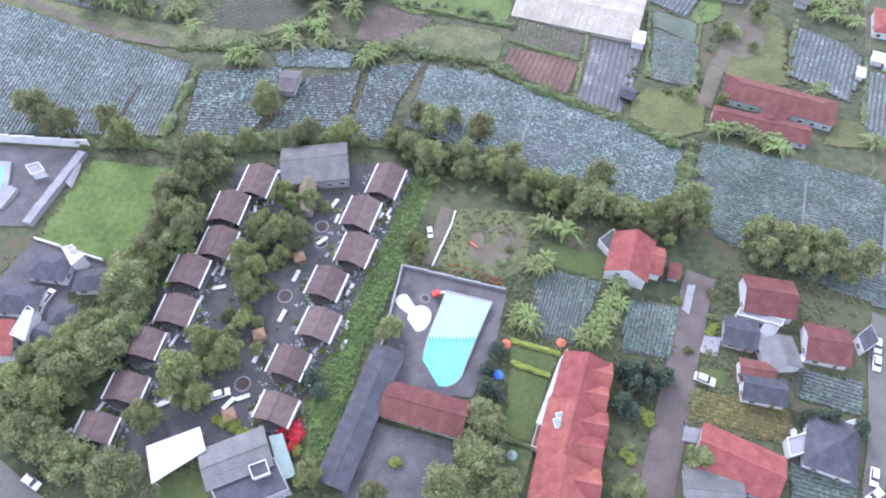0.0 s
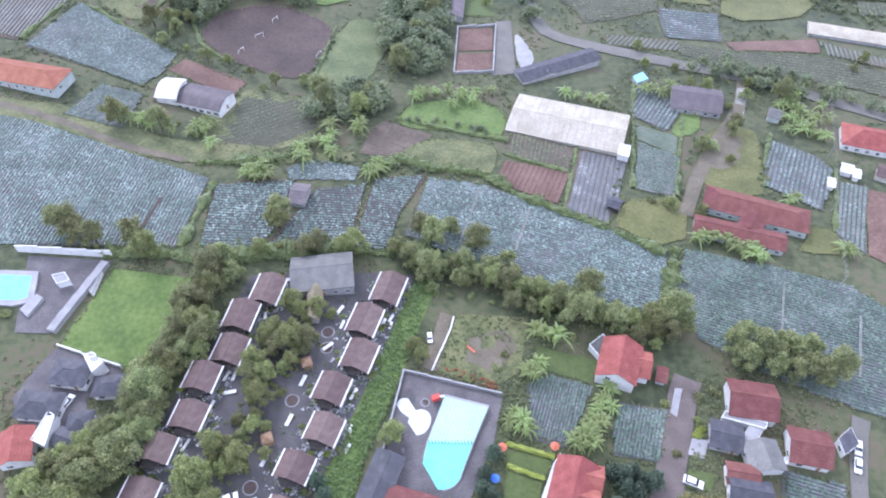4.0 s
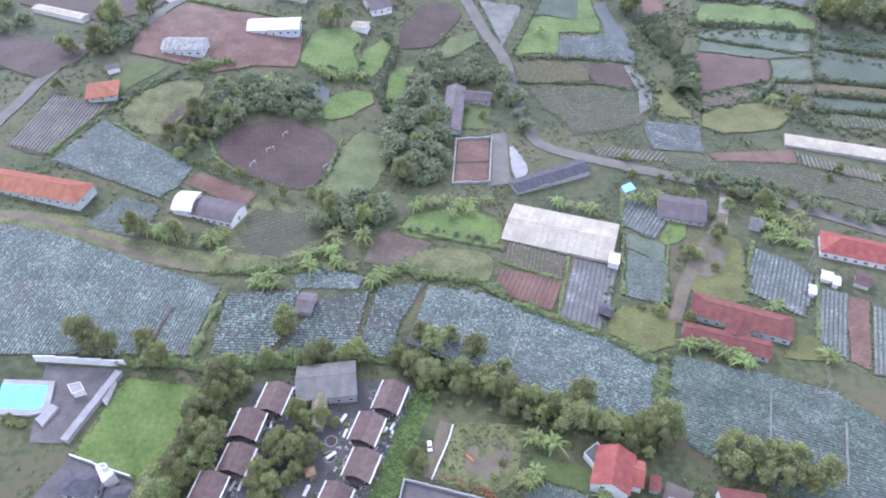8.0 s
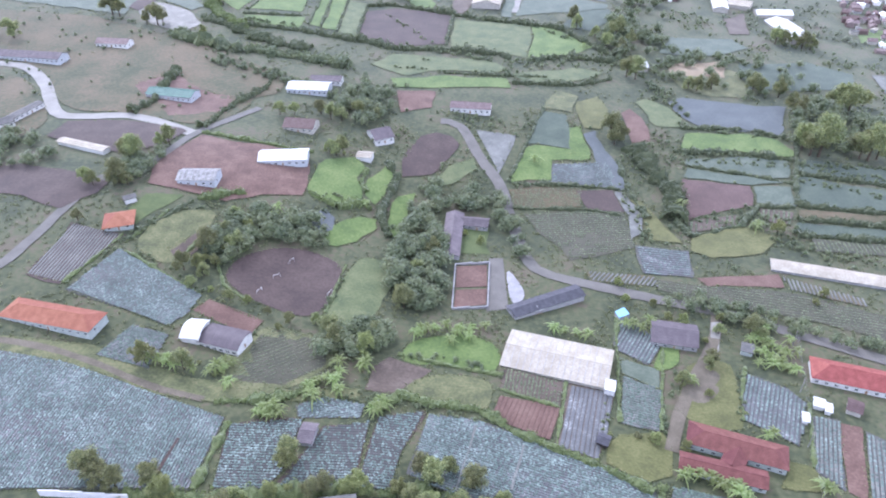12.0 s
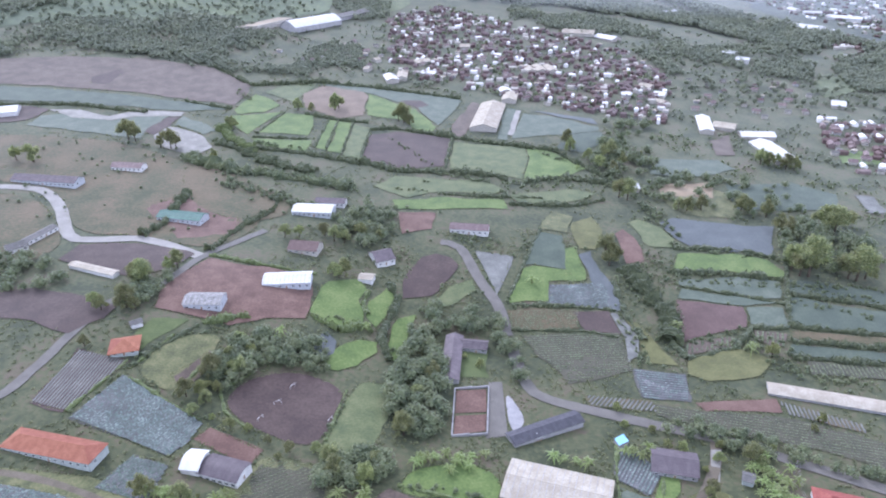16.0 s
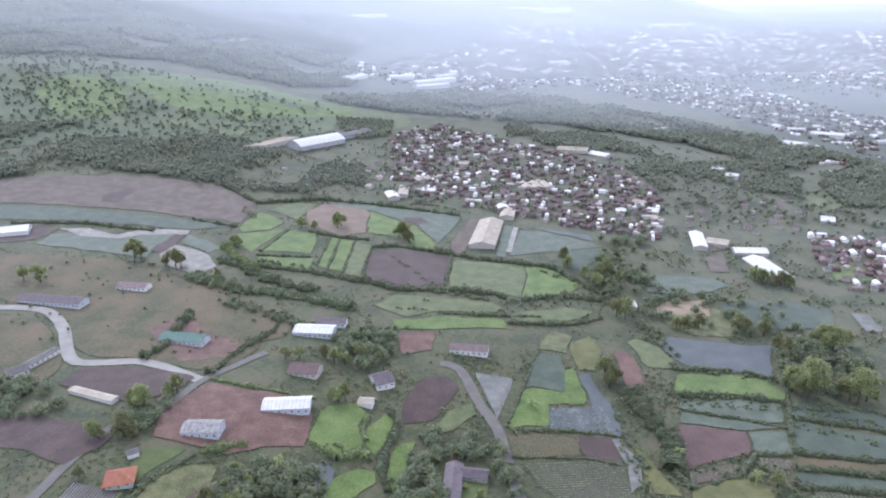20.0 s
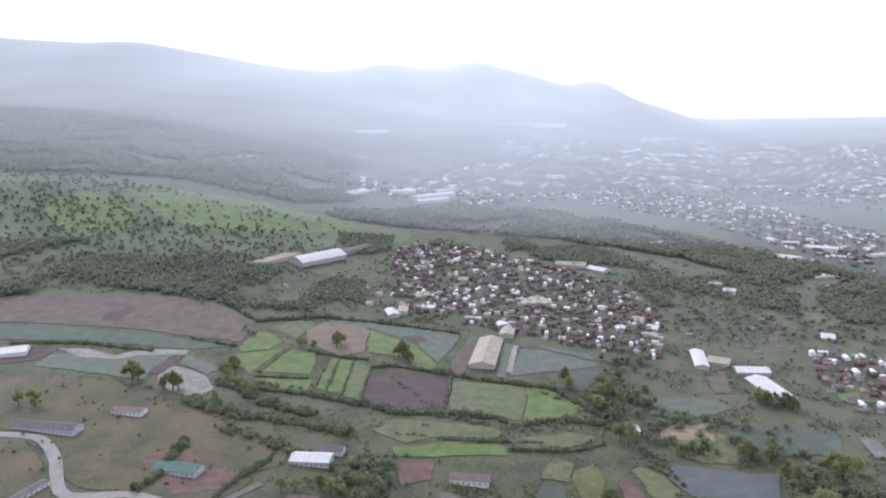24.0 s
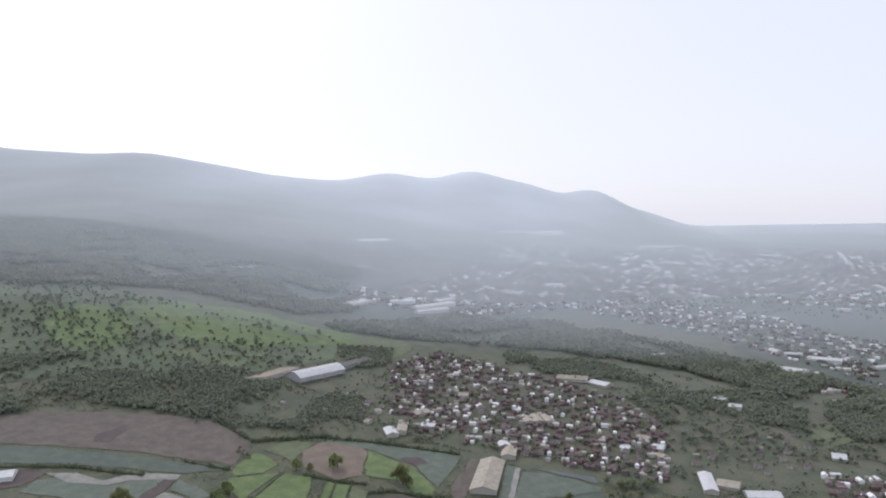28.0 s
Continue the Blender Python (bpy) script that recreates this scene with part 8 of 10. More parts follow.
patch('vegetable_plot', 'dark green plot', [(56.9, 391.6), (73.4, 434.5), (88.6, 430.0), (83.3, 385.8), (63.9, 391.9)], M['dull_crop'], 'field')
patch('green_plot', 'bright green strip', [(83.0, 381.9), (86.1, 412.3), (94.2, 416.5), (94.5, 375.7), (85.6, 373.7)], M['bright_grass'], 'field')
patch('rough_plot', 'brownish fallow plot', [(74.0, 439.4), (86.0, 465.3), (99.5, 458.4), (93.1, 432.7)], M['rough_grass'], 'field')
patch('rough_plot', 'yellowing bushy plot', [(98.0, 449.6), (116.5, 459.6), (118.3, 438.3), (108.7, 411.2), (95.6, 413.5)], M['olive_grass'], 'field')
patch('ditch_plot', 'pale blue-grey strip of netted ground', [(94.8, 404.7), (106.1, 408.2), (105.3, 385.7), (111.8, 366.3), (108.9, 339.2), (102.5, 340.5), (99.9, 360.1), (97.2, 371.2)], M['net'], 'field')
patch('ditch_plot', 'pale strip of mulched ground', [(102.4, 338.8), (108.9, 338.1), (112.4, 314.2), (109.8, 298.8), (101.9, 291.5), (104.5, 314.5)], M['silver'], 'field')
patch('soil_plot', 'bare brown plot', [(81.0, 341.7), (101.8, 340.5), (103.7, 317.7), (84.5, 323.4)], M['dark_soil'], 'field')
patch('soil_plot', 'red soil plot', [(126.0, 434.7), (133.7, 443.3), (138.0, 431.2), (139.7, 411.9), (136.9, 397.1), (124.3, 394.6), (126.0, 411.3)], M['red_soil'], 'field')
patch('green_plot', 'green slope above the terraces', [(139.7, 451.3), (149.9, 458.8), (162.7, 444.7), (167.7, 427.6), (162.4, 416.4), (146.6, 415.9)], M['grass'], 'field')
patch('netted_field', 'wide blue-grey field under netting', [(163.3, 452.4), (175.5, 460.0), (246.0, 446.9), (226.3, 405.9), (211.1, 411.2), (178.1, 416.9), (168.8, 428.4)], M['net'], 'field')
patch('terrace', 'bright green terrace', [(161.8, 408.1), (203.1, 410.3), (221.9, 399.9), (227.4, 386.8), (221.2, 377.8), (190.1, 386.1), (153.7, 387.7)], M['bright_grass'], 'field')
patch('terrace', 'grey-green vegetable terrace', [(155.8, 376.9), (191.2, 379.2), (219.1, 372.4), (210.5, 353.0), (180.6, 360.7), (152.6, 370.2)], M['far_crop'], 'field')
patch('terrace', 'grey-green vegetable terrace', [(152.5, 366.3), (179.4, 357.5), (208.8, 349.2), (185.4, 346.3), (147.2, 354.8)], M['far_crop'], 'field')
patch('soil_plot', 'brown terrace field', [(145.2, 353.0), (184.9, 345.1), (176.3, 325.3), (151.1, 316.6), (135.1, 310.2), (137.4, 327.6)], M['plough_red'], 'field')
patch('terrace', 'grey-green vegetable terrace', [(186.4, 344.5), (206.7, 344.3), (201.0, 324.5), (179.5, 327.5)], M['far_crop'], 'field')
patch('rough_plot', 'yellowing grass slope', [(132.3, 292.9), (149.4, 302.8), (164.8, 302.7), (178.9, 292.4), (167.1, 279.0), (139.3, 274.7), (130.0, 281.3)], M['olive_grass'], 'field')
patch('rough_plot', 'yellow-green grass bank', [(110.7, 332.9), (115.8, 327.2), (126.6, 289.0), (112.4, 291.7), (112.4, 314.2)], M['olive_grass'], 'field')
crop('vegetable_terrace', 'terrace strip of green vegetable rows', [(134.4, 308.1), (166.9, 315.9), (162.9, 305.8), (134.2, 298.9)], 70.4, 2.6, 'brown_soil', None, 'row_crop', 0.7, 0.8, bed_width=0.6)
crop('vegetable_terrace', 'terrace strip of green vegetable rows', [(178.6, 321.4), (196.7, 318.4), (188.4, 303.5), (177.6, 311.0)], 66.9, 2.6, 'brown_soil', None, 'row_crop', 0.7, 0.8, bed_width=0.6)
patch('terrace', 'dull green terrace', [(225.1, 373.7), (252.1, 370.0), (287.8, 357.6), (279.4, 343.8), (243.5, 353.1), (218.8, 359.9)], M['dull_crop'], 'field')
patch('terrace', 'dull green terrace', [(216.5, 354.8), (243.7, 346.8), (274.0, 334.7), (262.3, 315.4), (230.2, 321.1), (203.9, 327.3)], M['dull_crop'], 'field')
patch('terrace', 'tan stubble terrace', [(201.1, 321.1), (259.4, 310.6), (254.6, 302.7), (197.4, 312.9)], M['dry_grass'], 'field')
patch('terrace', 'dull green terrace', [(194.9, 307.6), (251.2, 297.1), (246.7, 289.6), (190.2, 297.3)], M['dull_crop'], 'field')
crop('vegetable_terrace', 'terrace strip of pale vegetable rows', [(196.8, 292.2), (242.6, 282.9), (237.2, 274.1), (192.2, 282.5)], 80.3, 2.2, 'bank_soil', None, 'row_crop', 0.7, 0.7, bed_width=0.6)
patch('green_field', 'dull green field below the hamlet', [(239.1, 523.0), (295.7, 528.4), (323.5, 508.5), (307.0, 476.5), (228.4, 476.8)], M['dull_crop'], 'field')
patch('green_plot', 'bright green field by the hamlet', [(379.0, 616.0), (431.9, 595.7), (418.3, 573.1), (364.3, 577.5)], M['bright_grass'], 'field')
patch('green_plot', 'green field among the gardens', [(460.6, 844.6), (519.5, 862.4), (511.4, 808.0), (445.4, 771.0)], M['grass'], 'field')
patch('mulched_field', 'pale mulched strip by the hamlet', [(337.2, 508.1), (351.3, 504.4), (347.9, 475.1), (332.2, 474.5)], M['silver'], 'field')
patch('soil_yard', 'purple-brown yard of the works', [(260.5, 623.8), (286.0, 641.1), (272.2, 590.9), (253.1, 588.0)], M['brown_soil'], 'field')
patch('vegetable_field', 'pale grey-green field', [(198.4, 577.1), (250.8, 574.6), (259.4, 557.4), (222.8, 536.9), (180.6, 540.0)], M['far_crop'], 'field')
hedge('dark grassy bank between two fields', [(-60.7, 543.3), (-31.8, 526.2), (9.6, 530.6), (51.0, 525.8), (58.0, 516.5)], 5, 3.2, 'bank_grass', 'field_bank')
hedge('dark grassy bank between two fields', [(72.3, 517.8), (106.8, 526.4), (140.2, 519.1)], 4, 3, 'bank_grass', 'field_bank')
hedge('dark grassy bank between two fields', [(6.6, 487.2), (47.8, 487.5), (82.8, 487.7)], 2.5, 1.8, 'bank_grass', 'field_bank')
hedge('dark grassy bank between two fields', [(-160.5, 590.4), (-111.9, 590.8)], 2.5, 1.8, 'bank_grass', 'field_bank')
hedge('dark grassy bank between two fields', [(-158.8, 565.1), (-109.5, 556.6), (-61.4, 539.5)], 3, 2.4, 'bank_grass', 'field_bank')
hedge('dark grassy bank between two fields', [(-59.6, 621.3), (-36.2, 625.6), (11.1, 610.7), (56.9, 597.4), (106.6, 586.1), (118.8, 562.8), (142.7, 530.4)], 4, 3, 'bank_grass', 'field_bank')
hedge('dark grassy bank between two fields', [(-124.6, 653.8), (-90.6, 641.4), (-62.5, 638.9)], 3, 2.2, 'bank_grass', 'field_bank')
hedge('dark grassy bank between two fields', [(-189.1, 728.1), (-127.2, 750.7), (-71.8, 743.8), (-28.9, 735.7), (28.2, 720.0)], 4, 3, 'bank_grass', 'field_bank')
hedge('dark grassy bank between two fields', [(-406.5, 642.1), (-341.8, 648.7), (-269.5, 637.7)], 3, 2, 'bank_grass', 'field_bank')
hedge('dark grassy bank between two fields', [(-243.0, 672.1), (-195.6, 657.4)], 2.5, 2, 'bank_grass', 'field_bank')
hedge('dark grassy bank between two fields', [(-243.2, 779.2), (-190.4, 726.1)], 3, 2.5, 'bank_grass', 'field_bank')
hedge('dark grassy bank between two fields', [(55.4, 475.6), (102.6, 475.9), (131.2, 488.5)], 3, 2.4, 'bank_grass', 'field_bank')
hedge('dark grassy bank between two fields', [(-91.0, 644.4), (-94.2, 569.9)], 1.6, 1.3, 'bank_grass', 'field_bank')
hedge('dark grassy bank between two fields', [(-77.2, 635.5), (-79.3, 558.7)], 1.6, 1.3, 'bank_grass', 'field_bank')
hedge('dark grassy bank between two fields', [(-100.3, 646.3), (-104.1, 571.5)], 1.6, 1.3, 'bank_grass', 'field_bank')
hedge('dark grassy bank between two fields', [(-59.4, 618.4), (-62.4, 545.5)], 2, 1.6, 'bank_grass', 'field_bank')
hedge('dark grassy bank between two fields', [(16.1, 604.1), (8.8, 538.7)], 2, 1.6, 'bank_grass', 'field_bank')
hedge('dark grassy bank between two fields', [(-144.1, 657.2), (-158.9, 598.9)], 1.6, 1.3, 'bank_grass', 'field_bank')
hedge('dark grassy bank between two terraces', [(148.9, 384.2), (189.1, 383.4), (220.3, 375.1)], 3, 2.6, 'bank_grass', 'terrace_bank')
hedge('dark grassy bank between two terraces', [(153.3, 368.9), (180.1, 359.4), (210.0, 348.0)], 1.8, 1.6, 'bank_grass', 'terrace_bank')
hedge('dark grassy bank between two terraces', [(231.7, 394.7), (217.0, 360.5), (202.0, 324.5)], 2.5, 2, 'bank_grass', 'terrace_bank')
hedge('dark grassy bank between two terraces', [(218.0, 357.9), (245.6, 350.6), (276.9, 339.5)], 3, 2.6, 'bank_grass', 'terrace_bank')
hedge('dark grassy bank between two terraces', [(202.7, 324.5), (228.8, 318.4), (260.7, 312.7)], 2.6, 2.2, 'bank_grass', 'terrace_bank')
hedge('dark grassy bank between two terraces', [(196.4, 310.8), (253.0, 300.1)], 2.6, 2.2, 'bank_grass', 'terrace_bank')
hedge('dark grassy bank between two terraces', [(189.2, 295.3), (244.9, 286.7)], 2.6, 2.2, 'bank_grass', 'terrace_bank')
hedge('dark grassy bank between two terraces', [(129.3, 307.6), (132.9, 294.8), (162.3, 304.3), (179.5, 323.6), (200.3, 322.8)], 2.2, 1.8, 'bank_grass', 'terrace_bank')
hedge('dark grassy bank between two terraces', [(162.4, 416.4), (204.5, 414.2), (227.0, 402.9)], 2.5, 2, 'bank_grass', 'terrace_bank')
hedge('dark grassy bank between two terraces', [(45.0, 349.2), (71.9, 347.8), (106.1, 341.6)], 2, 1.6, 'bank_grass', 'terrace_bank')
hedge('dark grassy bank between two terraces', [(43.9, 355.2), (56.3, 389.7), (73.7, 436.9)], 2, 1.6, 'bank_grass', 'terrace_bank')
hedge('dark grassy bank between two terraces', [(42.7, 326.1), (83.9, 321.8), (101.6, 315.6)], 2, 1.6, 'bank_grass', 'terrace_bank')
hedge('dark grassy bank between two terraces', [(111.5, 372.7), (110.5, 339.2), (114.8, 311.5)], 2.5, 2, 'bank_grass', 'terrace_bank')
hedge('yellow-green hedge along the barn yard', [(-138.6, 374.9), (-106.6, 366.7), (-72.2, 362.0)], 2.2, 1.4, 'hedge', 'hedge')
hedge('bushy hedge below the barn yard', [(-101.1, 312.3), (-121.5, 300.6)], 4, 3, 'hedge', 'hedge')
hedge('bushy hedge round the pasture', [(-69.4, 320.3), (-53.1, 311.5), (-40.0, 317.8), (-35.1, 314.0)], 3, 2.4, 'hedge', 'hedge')
hedge('bushy hedge round the pasture', [(-40.3, 351.7), (-42.6, 338.3), (-38.7, 329.6)], 2.5, 2, 'hedge', 'hedge')
hedge('bushy hedge round the pasture', [(-28.1, 361.4), (-22.5, 348.6), (-26.6, 328.9), (-31.1, 309.9), (-24.7, 291.5)], 3, 2.4, 'bank_grass', 'hedge')
hedge('low hedge beside the hipped house', [(-142.5, 271.9), (-133.6, 284.3), (-124.1, 299.6)], 2, 1.6, 'bank_grass', 'hedge')
hedge('bushy hedge beside the barns', [(-140.8, 380.3), (-129.6, 420.1), (-115.6, 444.5), (-113.2, 474.1)], 4, 2.6, 'bank_grass', 'hedge')
hedge('bushy hedge beside the barns', [(-188.9, 397.9), (-180.6, 415.7), (-181.7, 467.5)], 4, 3, 'bank_grass', 'hedge')
hedge('overgrown bank below the bright fields', [(-202.2, 535.3), (-165.9, 517.7), (-133.1, 509.6), (-92.0, 500.6), (-64.7, 489.6)], 9, 4, 'wood_leaf', 'overgrown_bank')
hedge('overgrown bank below the bright fields', [(-190.7, 577.2), (-168.1, 564.1), (-133.3, 532.9), (-94.7, 519.4)], 8, 3, 'bank_grass', 'overgrown_bank')
hedge('overgrown bank beside the stubble', [(-194.6, 611.3), (-178.1, 585.5), (-150.6, 549.5)], 8, 3, 'hedge', 'overgrown_bank')
hedge('brushy ravine edge above the terraces', [(125.6, 386.3), (129.6, 354.0), (138.0, 336.2), (129.6, 308.7)], 9, 4, 'bank_grass', 'overgrown_bank')

# banks, woods and hedges of the valley
canopy_sheet("dark woods on the upper hillside", [(-1780, 2431.4), (-1004.3, 2211.3), (-543.2, 1949.4), (-322.4, 1943.2), (-181.1, 1785), (-204.9, 1524), (-433.7, 1463), (-658.2, 1439.2), (-995, 1348.8)], 9, 11, 45, gaps=-.6)
canopy_sheet("orchards and groves among the far gardens", [(341, 960.8), (476.2, 1009.1), (541.9, 986.8), (466, 836.9), (378.8, 786), (323.8, 822.3)], 5, 6, 46, gaps=.1)
canopy_sheet("orchards and groves among the far gardens", [(585.8, 1038.5), (664.9, 984), (574.1, 802.3), (501.1, 796.8), (507.2, 888.1)], 5, 6, 47, gaps=.1)
canopy_sheet("orchards behind the village", [(129, 1173.4), (293.5, 1132.8), (365.2, 1008.8), (290.9, 829.5), (269.6, 936.5), (199.3, 1027.4), (117.9, 1067)], 5, 6, 48, gaps=.0)
canopy_sheet("copse beside the halls", [(-150, 1111.3), (-60.5, 1127.3), (-65.5, 1049), (-96.3, 1007.9), (-133.1, 1041.3)], 5, 8, 49)
woods('bushy bank of dark shrubs between the fields', [(-38.9, 604.6), (11.9, 524.4), (7.7, 521.8), (-43.1, 602)], 37, 2.25, 101, 'wood_leaf')
woods('bushy bank of dark shrubs between the fields', [(-153.9, 581.5), (-60.7, 550), (15.6, 526.8), (60.5, 510.1), (58.1, 503.5), (13.4, 520.2), (-62.9, 543.4), (-156.1, 574.9)], 143, 3, 102, 'wood_leaf')
woods('bushy bank of dark shrubs between the fields', [(-30.2, 496), (52.9, 486.6), (52.3, 481.6), (-30.8, 491)], 32, 2.625, 103, 'wood_leaf')
woods('bushy bank of dark shrubs between the fields', [(17, 604.7), (80.1, 596.8), (140.8, 538.5), (137.4, 534.9), (77.7, 592.4), (16.4, 599.7)], 57, 3, 104, 'wood_leaf')
woods('bushy bank of dark shrubs between the fields', [(-178.7, 737.7), (-4.6, 755.1), (40.4, 732.5), (37.6, 727.1), (-4.8, 749.1), (-178.1, 731.7)], 104, 3, 105, 'wood_leaf')
woods('bushy bank of dark shrubs between the fields', [(-200.4, 715.2), (-181.4, 685), (-188.2, 680.8), (-207.2, 711)], 22, 3, 106, 'wood_leaf')
woods('bushy bank of dark shrubs between the fields', [(58.9, 515.7), (127.7, 531.3), (154.5, 509.9), (174.9, 432.3), (167.1, 430.3), (147.3, 506.5), (127.3, 523.3), (60.7, 507.9)], 130, 3.375, 107, 'wood_leaf')
woods('bushy bank of dark shrubs between the fields', [(160.1, 422.9), (232.7, 402.5), (231.1, 396.7), (158.5, 417.1)], 35, 2.625, 108, 'wood_leaf')
woods('bushy bank of dark shrubs between the fields', [(152.9, 389.6), (221, 375.4), (276.7, 366.2), (275.5, 359.2), (219.6, 368.6), (151.5, 382.8)], 68, 2.625, 109, 'wood_leaf')
woods('bushy bank of dark shrubs between the fields', [(212.4, 356), (257.3, 333.4), (254.7, 328), (209.8, 350.6)], 23, 2.625, 110, 'wood_leaf')
woods('bushy bank of dark shrubs between the fields', [(183.9, 556.8), (250.9, 527), (247.7, 519.6), (180.7, 549.4)], 45, 3.75, 111, 'wood_leaf')
woods('bushy bank of dark shrubs between the fields', [(-158.3, 497), (-100.4, 468), (-66.6, 442.1), (-31.6, 462.2), (-25.8, 451.6), (-67.6, 430.1), (-106.6, 457.6), (-163.7, 486.2)], 143, 4.125, 112, 'wood_leaf')
woods('bushy bank of dark shrubs between the fields', [(-204.9, 546.3), (-153.4, 507.2), (-135.1, 519.8), (-54.4, 490.9), (-57.8, 481.5), (-136.7, 510), (-157, 497.8), (-210.9, 538.3)], 135, 3.75, 113, 'wood_leaf')
woods('bushy bank of dark shrubs between the fields', [(-150.6, 226.4), (-162.1, 229.6), (-148.7, 263.4), (-134, 290.4), (-111, 300.1), (-109.4, 296.3), (-131.2, 287.6), (-145.1, 261.8), (-158.1, 229.2), (-150.2, 230.4)], 51, 1.875, 114)
woods('bushy bank of dark shrubs between the fields', [(-103.7, 232.3), (-121.6, 244.8), (-148.6, 263.3), (-146.6, 266.1), (-119.6, 247.6), (-101.7, 235.1)], 24, 1.875, 115)
woods('bushy bank of dark shrubs between the fields', [(-42.4, 260.2), (-48.6, 225.9), (-39.9, 212), (-43.3, 210), (-52.6, 225.7), (-46.4, 261)], 27, 1.875, 116)
woods('bushy bank of dark shrubs between the fields', [(-74.1, 218.3), (-76.2, 206.7), (-79.2, 207.3), (-77.1, 218.9)], 6, 1.5, 117)
woods('bushy bank of dark shrubs between the fields', [(-71.1, 323.1), (-34.8, 321.8), (-35, 317.8), (-71.3, 319.1)], 15, 2.25, 118)
woods('bushy bank of dark shrubs between the fields', [(-58, 280.3), (-63.9, 293.8), (-55.4, 324.1), (-51.6, 323.1), (-59.9, 293.6), (-54.4, 281.9)], 18, 2.25, 119)
woods('bushy bank of dark shrubs between the fields', [(-22.5, 300.4), (-19.8, 285), (-18, 295.1), (-13.6, 292.9), (-22.6, 280.8), (-27.3, 299.4)], 15, 3, 120)
woods('bushy bank of dark shrubs between the fields', [(42.1, 348.9), (107.9, 347.1), (107.9, 344.1), (42.1, 345.9)], 20, 1.5, 121)
woods('bushy bank of dark shrubs between the fields', [(111.9, 345.8), (114.5, 290.4), (106.5, 290), (103.9, 345.4)], 46, 2.25, 122)
woods('bushy bank of dark shrubs between the fields', [(136.1, 364.3), (134.1, 313), (170.3, 311.6), (193.5, 316.9), (195.1, 310.1), (170.5, 304.6), (128.3, 309), (129.1, 364.5)], 85, 2.625, 123)
woods('bushy bank of dark shrubs between the fields', [(149.6, 377.7), (217.8, 371.4), (267.8, 354.3), (265.8, 348.7), (216.6, 365.6), (149, 371.7)], 75, 2.25, 124)
woods('bushy bank of dark shrubs between the fields', [(164, 420.7), (232.5, 406.7), (231.5, 401.9), (163, 415.9)], 36, 2.25, 125)
woods('bushy bank of dark shrubs between the fields', [(173.4, 292.4), (224, 271.9), (221.8, 266.3), (171.2, 286.8)], 34, 2.25, 126)
woods('bushy bank of dark shrubs between the fields', [(100.7, 195.7), (92.9, 181.2), (82.8, 160.8), (79.2, 162.6), (89.3, 183), (97.1, 197.5)], 20, 1.875, 127)
woods('bushy bank of dark shrubs between the fields', [(27.9, 200.6), (24.2, 183.9), (21.2, 184.5), (24.9, 201.2)], 6, 1.5, 128)
woods('bushy bank of dark shrubs between the fields', [(74.8, 201.3), (57.1, 149.2), (54.3, 150.2), (72, 202.3)], 21, 1.5, 129)
woods('bushy bank of dark shrubs between the fields', [(125.2, 197.5), (114, 166.6), (111.2, 167.6), (122.4, 198.5)], 12, 1.5, 130)
woods('bushy bank of dark shrubs between the fields', [(143, 175), (129.7, 145.4), (126.9, 146.6), (140.2, 176.2)], 12, 1.5, 131)
woods('bushy bank of dark shrubs between the fields', [(-17.3, 204.4), (12.9, 200.9), (26.8, 193), (24.2, 188.6), (11.7, 196.1), (-17.9, 199.4)], 23, 2.25, 132)
woods('bushy bank of dark shrubs between the fields', [(-58.3, 175.3), (-29.3, 180.5), (-15.8, 175.4), (17.6, 171.4), (17, 166.4), (-16.8, 170.4), (-29.3, 175.5), (-57.5, 170.3)], 49, 1.875, 133)
woods('bushy bank of dark shrubs between the fields', [(32.8, 239.5), (67.2, 250.5), (68.4, 246.7), (34, 235.7)], 15, 2.25, 134)
woods('village trees among the houses', [(-65.5, 1049), (13.3, 1143), (196.3, 1011.2), (279.9, 817.3), (232.4, 665.4), (106.3, 719.6), (1.8, 762.5), (-86.3, 809.3)], 300, 5, 31, 'hazed_leaf', 40)
canopy_sheet('trees between the village and the fields', [(-153.5, 895.8), (-94.6, 898.8), (-77.9, 790.2), (1.8, 758.6), (-42.7, 747), (-134.5, 770.3), (-212.6, 774.4), (-240.3, 860.5)], 4, 6, 32, gaps=-.2)
canopy_sheet('trees below the hall', [(-380, 808.3), (-250.9, 903.6), (-153.5, 895.8), (-142.2, 778.5), (-222.6, 763.1), (-315, 792.2)], 4, 7, 33, gaps=.0)
canopy_sheet('dark wooded ravine beyond the village', [(-203, 1225.6), (62.7, 1417.3), (269.4, 1414.5), (492.2, 1234.2), (674.8, 999.9), (594.7, 871.3), (455.9, 1022), (394.7, 1096.7), (226.3, 1176.9), (33.6, 1196.9), (-141.4, 1199.7)], 5, 11, 34)
woods('trees among the gardens right of the village', [(268.9, 964.2), (398.3, 983.5), (579.3, 846.6), (489, 701.9), (412.5, 731.5), (287.3, 720.5), (287.2, 818.1)], 260, 8, 35, 'hazed_leaf', 40)
woods('tall dark trees below the village', [(168.9, 667.5), (220.5, 664.4), (192.4, 553.7), (144.1, 517.9), (132.2, 549.7)], 70, 10, 36)
woods('trees round the ponds', [(134.6, 517.3), (183.9, 541.8), (302.1, 515), (277, 465.9), (225, 464.7), (172.9, 490)], 70, 8, 37)
woods('tall trees on the terraces', [(239.7, 432.3), (268.2, 448.6), (305.8, 410), (284.5, 376.1), (256.6, 382.8), (230.3, 396.2)], 60, 11, 38)
